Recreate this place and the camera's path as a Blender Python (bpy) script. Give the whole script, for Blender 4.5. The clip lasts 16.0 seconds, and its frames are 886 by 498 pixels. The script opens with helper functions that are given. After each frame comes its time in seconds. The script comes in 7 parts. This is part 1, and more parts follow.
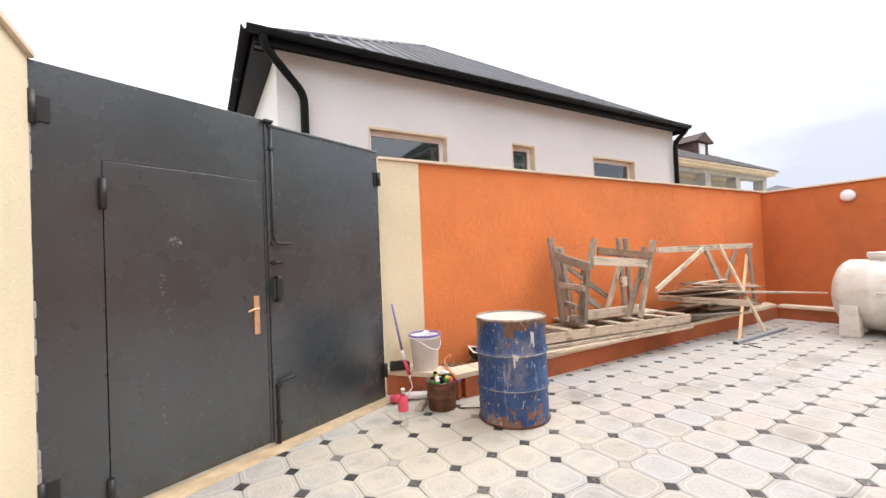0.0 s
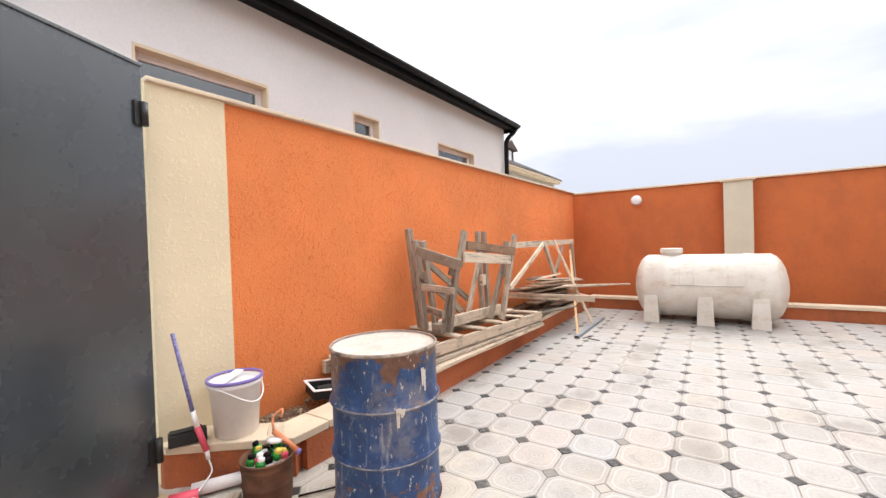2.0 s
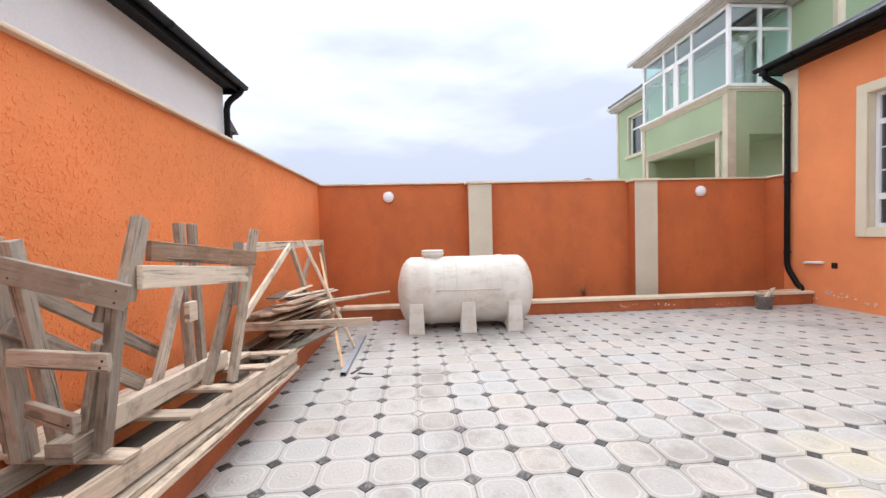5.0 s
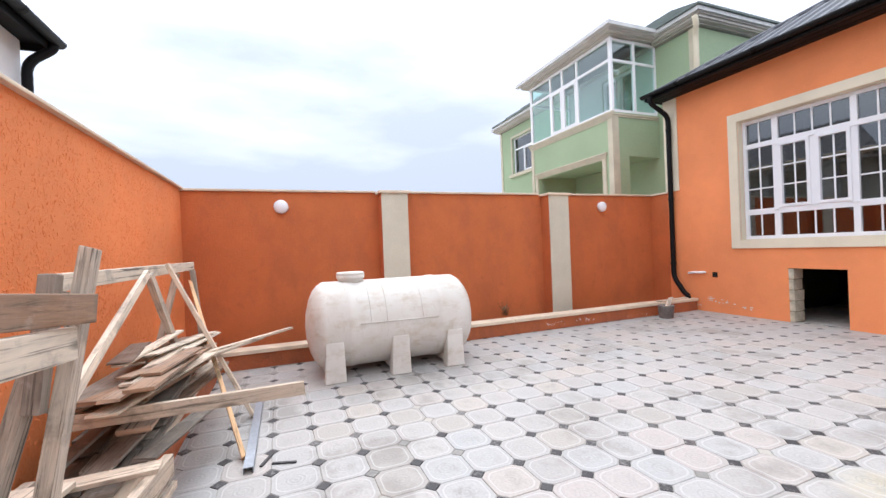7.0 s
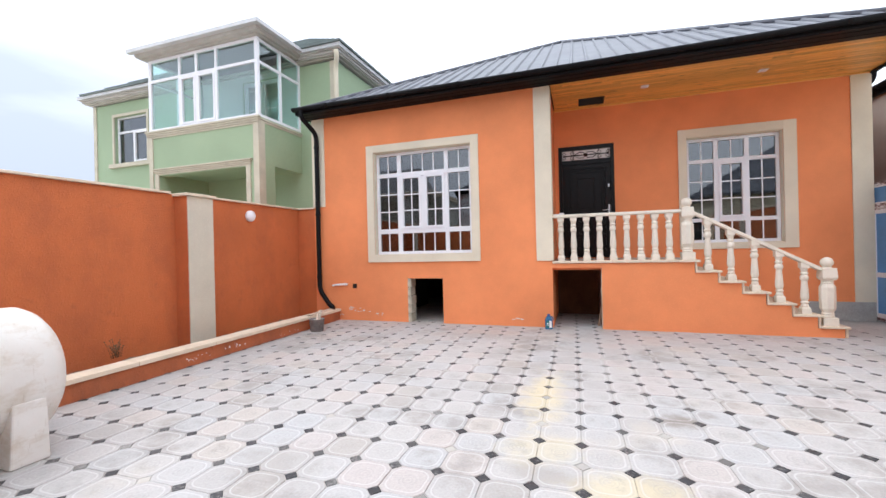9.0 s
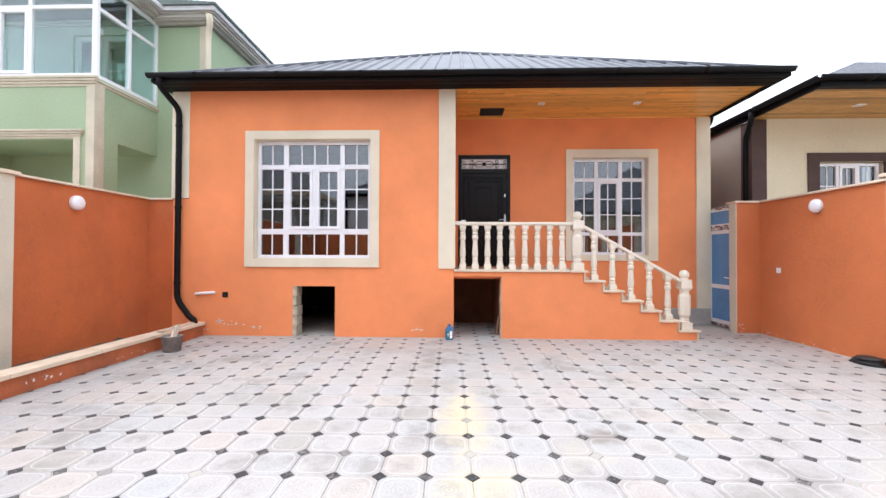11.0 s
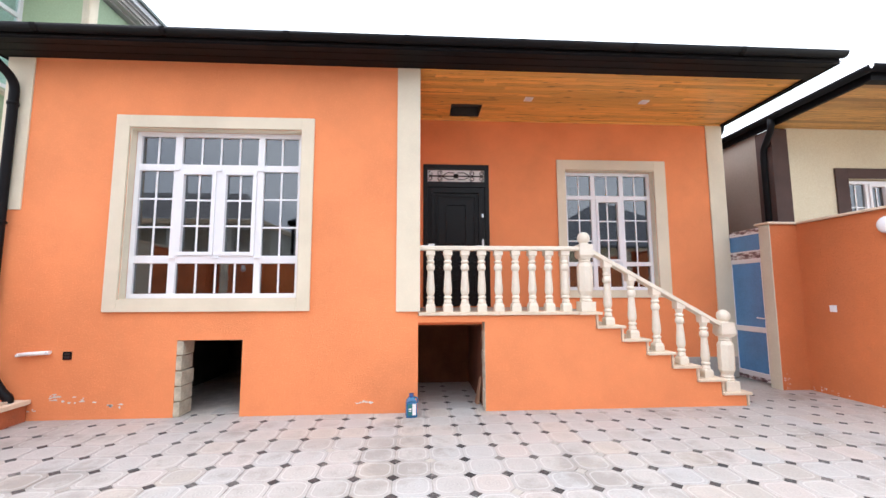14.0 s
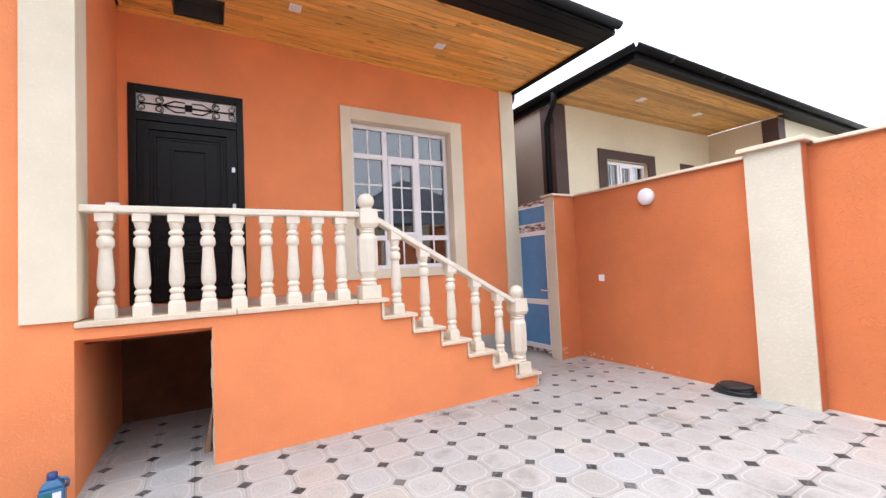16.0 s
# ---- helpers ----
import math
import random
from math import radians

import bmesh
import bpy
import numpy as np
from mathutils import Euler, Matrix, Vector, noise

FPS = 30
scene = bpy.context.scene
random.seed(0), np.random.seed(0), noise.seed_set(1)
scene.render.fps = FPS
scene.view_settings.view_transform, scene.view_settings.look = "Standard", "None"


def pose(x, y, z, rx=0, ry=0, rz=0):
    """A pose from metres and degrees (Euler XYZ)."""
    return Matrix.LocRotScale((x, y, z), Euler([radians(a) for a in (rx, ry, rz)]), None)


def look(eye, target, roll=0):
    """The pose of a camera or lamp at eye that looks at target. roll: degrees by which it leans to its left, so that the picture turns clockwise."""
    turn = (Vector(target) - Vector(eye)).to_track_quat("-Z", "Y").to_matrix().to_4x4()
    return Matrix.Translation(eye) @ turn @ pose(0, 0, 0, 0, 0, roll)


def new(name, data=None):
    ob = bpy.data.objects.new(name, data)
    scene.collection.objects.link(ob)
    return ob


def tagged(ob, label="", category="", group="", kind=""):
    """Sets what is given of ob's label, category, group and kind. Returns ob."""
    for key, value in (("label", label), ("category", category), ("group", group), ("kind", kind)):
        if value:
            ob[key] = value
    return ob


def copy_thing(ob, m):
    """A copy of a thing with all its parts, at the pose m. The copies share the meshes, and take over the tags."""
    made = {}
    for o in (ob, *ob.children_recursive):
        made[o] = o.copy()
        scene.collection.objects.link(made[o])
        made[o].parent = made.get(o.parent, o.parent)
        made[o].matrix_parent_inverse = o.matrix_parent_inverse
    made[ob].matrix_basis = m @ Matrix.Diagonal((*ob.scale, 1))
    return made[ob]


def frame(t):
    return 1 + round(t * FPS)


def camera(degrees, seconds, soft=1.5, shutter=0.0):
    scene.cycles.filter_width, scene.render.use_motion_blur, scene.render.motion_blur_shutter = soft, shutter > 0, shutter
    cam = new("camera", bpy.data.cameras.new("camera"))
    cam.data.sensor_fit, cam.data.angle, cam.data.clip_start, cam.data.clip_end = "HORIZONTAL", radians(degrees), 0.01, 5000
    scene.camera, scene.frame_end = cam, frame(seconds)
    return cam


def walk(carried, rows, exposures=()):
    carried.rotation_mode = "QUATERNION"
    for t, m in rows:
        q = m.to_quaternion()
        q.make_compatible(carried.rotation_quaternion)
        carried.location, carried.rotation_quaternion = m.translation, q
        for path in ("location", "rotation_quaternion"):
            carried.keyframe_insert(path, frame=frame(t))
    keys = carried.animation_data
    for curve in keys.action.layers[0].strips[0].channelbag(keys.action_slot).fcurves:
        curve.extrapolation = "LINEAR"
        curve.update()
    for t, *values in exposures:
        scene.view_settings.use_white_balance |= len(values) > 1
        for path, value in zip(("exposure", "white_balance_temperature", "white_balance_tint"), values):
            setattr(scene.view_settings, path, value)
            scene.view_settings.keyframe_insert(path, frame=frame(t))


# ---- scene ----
cam = camera(95.0, 16.0)
PATH = [
    (0, (0.15, 0.189, 1.355), (1.168, 1.91, 1.387), -2.4),
    (0.5, (0.271, 0.5, 1.378), (1.454, 2.112, 1.404), -2.3),
    (1, (0.356, 0.788, 1.352), (1.698, 2.272, 1.361), -2.1),
    (1.5, (0.468, 1.057, 1.354), (1.969, 2.379, 1.343), -1.9),
    (2, (0.693, 1.318, 1.366), (2.351, 2.436, 1.335), -1.9),
    (2.5, (0.871, 1.535, 1.346), (2.664, 2.419, 1.3), -2.0),
    (3, (1.076, 1.747, 1.363), (2.977, 2.365, 1.309), -2.0),
    (3.5, (1.348, 1.849, 1.375), (3.314, 2.215, 1.32), -2.2),
    (4, (1.616, 1.954, 1.368), (3.611, 2.093, 1.308), -2.3),
    (4.2, (1.741, 2.005, 1.368), (3.739, 2.074, 1.306), -2.1),
    (6.3, (2.978, 2.441, 1.353), (4.929, 2.007, 1.295), -1.7),
    (6.5, (3.091, 2.52, 1.363), (5.024, 2.01, 1.311), -1.9),
    (7, (3.366, 2.648, 1.388), (5.23, 1.923, 1.385), -2.3),
    (7.5, (3.593, 2.732, 1.388), (5.251, 1.613, 1.372), -2.2),
    (8, (3.787, 2.696, 1.388), (5.118, 1.203, 1.363), -2.2),
    (8.5, (4.014, 2.593, 1.401), (4.984, 0.845, 1.384), -1.9),
    (9, (4.165, 2.555, 1.415), (4.804, 0.66, 1.415), -1.4),
    (9.5, (4.341, 2.602, 1.419), (4.707, 0.636, 1.431), -0.8),
    (10, (4.4, 2.544, 1.416), (4.599, 0.554, 1.432), -0.4),
    (10.2, (4.446, 2.485, 1.415), (4.594, 0.491, 1.431), -0.2),
    (12.5, (4.702, 1.123, 1.376), (4.736, -0.875, 1.474), 0.4),
    (13, (4.733, 0.801, 1.378), (4.761, -1.194, 1.515), 0.4),
    (13.5, (4.682, 0.479, 1.389), (4.669, -1.513, 1.567), 0.3),
    (14, (4.623, 0.146, 1.405), (4.503, -1.84, 1.612), -0.2),
    (14.5, (4.523, -0.201, 1.415), (4.228, -2.168, 1.631), -0.9),
    (15, (4.295, -0.516, 1.411), (3.774, -2.438, 1.602), -1.6),
    (15.5, (4.063, -0.833, 1.4), (3.297, -2.675, 1.545), -2.3),
    (16, (3.82, -1.159, 1.422), (2.829, -2.894, 1.505), -2.6),
]
walk(cam, [(t, look(eye, target, roll)) for t, eye, target, roll in PATH],
     [(0.0, 0.38, 6560, 10), (1.5, 0.38, 6560, 10), (3.0, 0.26, 6500, 10), (4.2, 0.21, 6330, 10), (6.3, 0.28, 5950, 10), (9.0, 0.34, 5880, 10), (10.2, 0.46, 5880, 10), (12.5, 0.61, 5900, 10), (14.0, 0.69, 5900, 10), (16.0, 0.70, 5880, 10)])


# ---- light ----
world = bpy.data.worlds.new("overcast_sky")
scene.world = world
world.use_nodes = True
wn, wl = world.node_tree.nodes, world.node_tree.links
wn.clear()
SUN_EL, SUN_AZ = 52.0, 95.0          # azimuth in degrees from +y towards +x
w_out = wn.new("ShaderNodeOutputWorld")
w_bg = wn.new("ShaderNodeBackground")
w_sky = wn.new("ShaderNodeTexSky")
w_sky.sky_type = "NISHITA"
w_sky.sun_disc = False
w_sky.sun_elevation = radians(SUN_EL)
w_sky.sun_rotation = radians(SUN_AZ)
w_sc = wn.new("ShaderNodeMix"); w_sc.data_type = "RGBA"; w_sc.blend_type = "MULTIPLY"
w_sc.inputs[0].default_value = 1.0
wl.new(w_sky.outputs[0], w_sc.inputs[6]); w_sc.inputs[7].default_value = (0.10, 0.10, 0.10, 1)
w_co = wn.new("ShaderNodeTexCoord")
w_map = wn.new("ShaderNodeMapping"); w_map.inputs["Scale"].default_value = (1.0, 1.0, 3.6)
wl.new(w_co.outputs["Generated"], w_map.inputs[0])
w_no = wn.new("ShaderNodeTexNoise"); w_no.inputs["Scale"].default_value = 1.7
w_no.inputs["Detail"].default_value = 5; w_no.inputs["Roughness"].default_value = 0.5
wl.new(w_map.outputs[0], w_no.inputs[0])
# an overcast deck: bright overhead, dimmer and bluer low down, most of all towards the east
w_sep = wn.new("ShaderNodeSeparateXYZ"); wl.new(w_co.outputs["Generated"], w_sep.inputs[0])
w_dot = wn.new("ShaderNodeVectorMath"); w_dot.operation = "DOT_PRODUCT"
wl.new(w_co.outputs["Generated"], w_dot.inputs[0]); w_dot.inputs[1].default_value = (0.60, -0.12, -0.68)
w_add = wn.new("ShaderNodeMath"); w_add.operation = "MULTIPLY_ADD"
wl.new(w_no.outputs["Fac"], w_add.inputs[0]); w_add.inputs[1].default_value = 1.05
wl.new(w_dot.outputs["Value"], w_add.inputs[2])
w_rmp = wn.new("ShaderNodeValToRGB")
w_rmp.color_ramp.elements[0].position = 0.45; w_rmp.color_ramp.elements[0].color = (1.20, 1.205, 1.215, 1)
w_rmp.color_ramp.elements[1].position = 0.92; w_rmp.color_ramp.elements[1].color = (0.62, 0.65, 0.76, 1)
wl.new(w_add.outputs[0], w_rmp.inputs[0])
w_up = wn.new("ShaderNodeMapRange"); w_up.inputs["From Min"].default_value = 0.05; w_up.inputs["From Max"].default_value = 1.0
w_up.inputs["To Min"].default_value = 0.95; w_up.inputs["To Max"].default_value = 1.55
wl.new(w_sep.outputs[2], w_up.inputs[0])
w_lum = wn.new("ShaderNodeVectorMath"); w_lum.operation = "SCALE"
wl.new(w_rmp.outputs[0], w_lum.inputs[0]); wl.new(w_up.outputs[0], w_lum.inputs["Scale"])
w_mix = wn.new("ShaderNodeMix"); w_mix.data_type = "RGBA"; w_mix.inputs[0].default_value = 0.93
wl.new(w_sc.outputs[2], w_mix.inputs[6]); wl.new(w_lum.outputs[0], w_mix.inputs[7])
wl.new(w_mix.outputs[2], w_bg.inputs[0]); w_bg.inputs[1].default_value = 1.0
wl.new(w_bg.outputs[0], w_out.inputs[0])

sun_data = bpy.data.lights.new("sun", "SUN")
sun_data.energy, sun_data.angle, sun_data.color = 1.85, radians(45), (1.0, 0.97, 0.93)
sun = new("sun", sun_data)
_el, _az = radians(SUN_EL), radians(SUN_AZ)
sun.matrix_world = look((20 * math.sin(_az) * math.cos(_el), 20 * math.cos(_az) * math.cos(_el), 20 * math.sin(_el)), (0, 0, 0))


# ---- materials ----
class Mat:
    """A node material with a principled shader and short helpers."""

    def __init__(self, name, color=(0.5, 0.5, 0.5), rough=0.7, metal=0.0, coat=0.0):
        self.m = bpy.data.materials.new(name)
        self.m.use_nodes = True
        self.n, self.l = self.m.node_tree.nodes, self.m.node_tree.links
        self.b = self.n["Principled BSDF"]
        self.b.inputs["Base Color"].default_value = (*color, 1)
        self.b.inputs["Roughness"].default_value = rough
        self.b.inputs["Metallic"].default_value = metal
        self.b.inputs["Coat Weight"].default_value = coat
        self.co = self.n.new("ShaderNodeTexCoord")
        self.col = None
        self.color = color

    def coords(self, scale=(1, 1, 1), kind="Object", rot=(0, 0, 0)):
        mp = self.n.new("ShaderNodeMapping")
        mp.inputs["Scale"].default_value = scale
        mp.inputs["Rotation"].default_value = rot
        self.l.new(self.co.outputs[kind], mp.inputs[0])
        return mp.outputs[0]

    def noise(self, scale, detail=4, rough=0.55, vec=None, distort=0.0):
        t = self.n.new("ShaderNodeTexNoise")
        t.inputs["Scale"].default_value = scale
        t.inputs["Detail"].default_value = detail
        t.inputs["Roughness"].default_value = rough
        t.inputs["Distortion"].default_value = distort
        self.l.new(vec if vec else self.coords(), t.inputs[0])
        return t.outputs["Fac"]

    def voronoi(self, scale, vec=None, feature="F1"):
        t = self.n.new("ShaderNodeTexVoronoi")
        t.feature = feature
        t.inputs["Scale"].default_value = scale
        self.l.new(vec if vec else self.coords(), t.inputs[0])
        return t.outputs["Distance"]

    def ramp(self, fac, stops):
        r = self.n.new("ShaderNodeValToRGB")
        e = r.color_ramp.elements
        while len(e) < len(stops):
            e.new(0.5)
        for i, (p, c) in enumerate(stops):
            e[i].position = p
            e[i].color = (c, c, c, 1) if isinstance(c, (int, float)) else (*c, 1)
        self.l.new(fac, r.inputs[0])
        return r.outputs[0]

    def math(self, op, a, b=0.0, c=0.0):
        m = self.n.new("ShaderNodeMath")
        m.operation = op
        for i, v in enumerate((a, b, c)):
            if isinstance(v, (int, float)):
                m.inputs[i].default_value = v
            else:
                self.l.new(v, m.inputs[i])
        return m.outputs[0]

    def mix(self, fac, a, b, mode="MIX"):
        x = self.n.new("ShaderNodeMix")
        x.data_type, x.blend_type = "RGBA", mode
        for i, v in ((0, fac), (6, a), (7, b)):
            if isinstance(v, (int, float)):
                x.inputs[i].default_value = v
            elif isinstance(v, tuple):
                x.inputs[i].default_value = (*v, 1)
            else:
                self.l.new(v, x.inputs[i])
        return x.outputs[2]

    def paint(self, out):
        self.l.new(out, self.b.inputs["Base Color"])
        return self

    def rough(self, out):
        self.l.new(out, self.b.inputs["Roughness"])
        return self

    def bump(self, height, strength=0.3, dist=0.01, normal=None):
        bp = self.n.new("ShaderNodeBump")
        bp.inputs["Strength"].default_value = strength
        bp.inputs["Distance"].default_value = dist
        self.l.new(height, bp.inputs["Height"])
        self.l.new(bp.outputs[0], self.b.inputs["Normal"])
        return self

    def random(self):
        """A number of its own for each object and each loose piece of a mesh."""
        oi = self.n.new("ShaderNodeObjectInfo")
        ge = self.n.new("ShaderNodeNewGeometry")
        return self.math("FRACT", self.math("ADD", oi.outputs["Random"], ge.outputs["Random Per Island"]))


def speckled(name, color, rough=0.7, amount=0.12, scale=3.0, fine=60.0, bump=0.15, dist=0.003, metal=0.0, stain=None):
    m = Mat(name, color, rough, metal)
    n1, n2 = m.noise(scale, 5), m.noise(fine, 3)
    lo = tuple(c * (1 - amount * 1.6) for c in color)
    hi = tuple(min(1, c * (1 + amount)) for c in color)
    c = m.mix(m.ramp(n1, [(0.3, 0), (0.7, 1)]), lo, hi)
    c = m.mix(0.25, c, m.ramp(n2, [(0.3, 0.35), (0.7, 0.75)]), "OVERLAY")
    if stain:
        c = m.mix(m.math("MULTIPLY", m.ramp(m.noise(1.3, 6, 0.65), [(0.52, 0), (0.72, 1)]), 0.5), c, stain)
    m.paint(c)
    if bump:
        m.bump(n2, bump, dist)
    return m.m


def render_coat(name, color, relief, scale, dist, rough=0.85, stain=None, share=0.4):
    """Painted render: flattened worm-like relief, faint unevenness of the paint, some stains."""
    m = Mat(name, color, rough)
    v = m.coords((1, 1, 1))
    big = m.noise(0.9, 5, 0.6, v)
    worm = m.noise(scale, 2.5, 0.55, v, 0.35)
    fine = m.noise(scale * 5, 2, 0.5, v)
    lo = tuple(c * 0.86 for c in color)
    hi = tuple(min(1.0, c * 1.07) for c in color)
    c = m.mix(m.ramp(big, [(0.3, 0), (0.7, 1)]), lo, hi)
    c = m.mix(m.math("MULTIPLY", m.ramp(worm, [(0.55, 0), (0.72, 1)]), 0.22), c, tuple(min(1, x * 1.25 + 0.02) for x in color))
    if stain:
        blotch = m.noise(1.7, 6, 0.7, m.coords((1, 1, 0.6)))
        c = m.mix(m.math("MULTIPLY", m.ramp(blotch, [(0.46, 0), (0.70, 1)]), share), c, stain)
        c = m.mix(m.math("MULTIPLY", m.ramp(m.noise(7, 5, 0.7, v), [(0.58, 0), (0.70, 1)]), share * 0.7), c, stain)
    m.paint(c)
    h = m.math("ADD", m.ramp(worm, [(0.54, 0), (0.60, 0.75), (0.72, 1)]), m.math("MULTIPLY", fine, 0.25))
    m.bump(h, relief, dist)
    return m.m


M_ROUGHCAST = render_coat("orange_roughcast", (0.83, 0.262, 0.084), 0.55, 70, 0.006)
# same orange a touch lighter, painting the sky light the flakes catch
M_FLAKE_LIT = render_coat("orange_roughcast_flake_lit", (0.86, 0.276, 0.091), 0.30, 120, 0.003)
# stained orange roughcast, base darkened to paint the far wall's shade
M_ROUGHCAST_SHADED = render_coat("shaded_orange_fine_roughcast", (0.60, 0.163, 0.049), 0.55, 55, 0.010, stain=(0.36, 0.105, 0.045), share=0.45)
M_KERB = render_coat("soiled_orange_kerb", (0.47, 0.135, 0.050), 0.55, 45, 0.008, stain=(0.20, 0.075, 0.04), share=0.7)
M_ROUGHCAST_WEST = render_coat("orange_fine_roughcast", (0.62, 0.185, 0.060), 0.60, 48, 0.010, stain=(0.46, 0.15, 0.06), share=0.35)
M_ORANGE = render_coat("orange_render", (0.86, 0.292, 0.112), 0.42, 55, 0.006)
M_CREAM = render_coat("cream_render", (0.80, 0.70, 0.50), 0.30, 40, 0.006)
M_CREAM_PALE = render_coat("pale_cream_roughcast", (0.64, 0.595, 0.48), 0.40, 45, 0.007)
M_DULL_TRIM = speckled("weathered_beige_trim", (0.56, 0.51, 0.40), 0.85, 0.08, 3, 60, 0.1)
M_CREAM_SMOOTH = render_coat("cream_trim_paint", (0.75, 0.675, 0.525), 0.14, 70, 0.003)
M_GREY_RENDER = speckled("pale_grey_render", (0.75, 0.76, 0.79), 0.9, 0.05, 0.7, 45, 0.15)
M_GREEN = speckled("pale_green_render", (0.345, 0.44, 0.285), 0.9, 0.06, 0.6, 45, 0.15)
M_BROWN = speckled("dark_brown_paint", (0.075, 0.045, 0.04), 0.8, 0.1)
M_TAUPE = speckled("taupe_render", (0.33, 0.29, 0.25), 0.9, 0.06, 0.7)
M_STONE = speckled("limestone_slab", (0.72, 0.60, 0.455), 0.7, 0.08, 4, 90, 0.1, 0.002, stain=(0.55, 0.44, 0.32))
M_CARVED = speckled("cream_cast_stone", (0.78, 0.71, 0.59), 0.65, 0.07, 5, 110, 0.14, 0.0015)
M_CONCRETE = speckled("grey_concrete", (0.42, 0.41, 0.39), 0.9, 0.14, 2, 40, 0.3, 0.004)
M_BLOCK = speckled("limestone_block", (0.50, 0.45, 0.35), 0.95, 0.18, 7, 45, 0.5, 0.006)
M_SOIL = speckled("dry_soil", (0.18, 0.12, 0.08), 1.0, 0.3, 6, 50, 0.7, 0.012)
# near-black colour that stands for shade inside rooms, hatch and crawl space
M_SHADE_DARK = speckled("room_shade_dark", (0.06, 0.055, 0.05), 0.95, 0.2)
M_BLACK_METAL = speckled("black_coated_metal", (0.008, 0.0078, 0.009), 0.5, 0.15, 3, 30, 0.03, 0.001)
M_ROOF = speckled("dark_grey_roof_sheet", (0.10, 0.105, 0.125), 0.42, 0.15, 1.5, 30, 0.03, 0.001)
M_GREEN_ROOF = speckled("grey_green_roof_tiles", (0.13, 0.16, 0.15), 0.6, 0.2, 3, 30, 0.1)
for _m in (M_BLACK_METAL,):
    _m.node_tree.nodes["Principled BSDF"].inputs["Specular IOR Level"].default_value = 0.12
M_WHITE_PVC = Mat("white_pvc", (0.83, 0.83, 0.86), 0.28).m
M_LAMP = Mat("opal_lamp_cover", (0.85, 0.85, 0.90), 0.25).m
# wall colour lowered to paint the dimness of the rooms
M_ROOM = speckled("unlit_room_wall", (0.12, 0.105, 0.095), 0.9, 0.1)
M_CURTAIN = speckled("white_balcony_plaster", (0.70, 0.72, 0.70), 0.9, 0.05)


def glass_material(name, tint, mirror):
    m = Mat(name)
    gl = m.n.new("ShaderNodeBsdfGlossy"); gl.inputs["Roughness"].default_value = 0.01
    gl.inputs["Color"].default_value = (0.95, 0.97, 1, 1)
    tr = m.n.new("ShaderNodeBsdfTransparent"); tr.inputs[0].default_value = (*tint, 1)
    lw = m.n.new("ShaderNodeLayerWeight")
    mx = m.n.new("ShaderNodeMixShader")
    f = m.math("MULTIPLY_ADD", m.math("POWER", lw.outputs["Facing"], 4.0), 0.7, mirror)
    m.l.new(f, mx.inputs[0]); m.l.new(tr.outputs[0], mx.inputs[1]); m.l.new(gl.outputs[0], mx.inputs[2])
    m.l.new(mx.outputs[0], m.n["Material Output"].inputs[0])
    return m.m


M_GLASS = glass_material("window_glass", (0.46, 0.48, 0.49), 0.13)
M_GLASS_CLEAR = glass_material("balcony_glass", (0.86, 0.96, 0.935), 0.10)


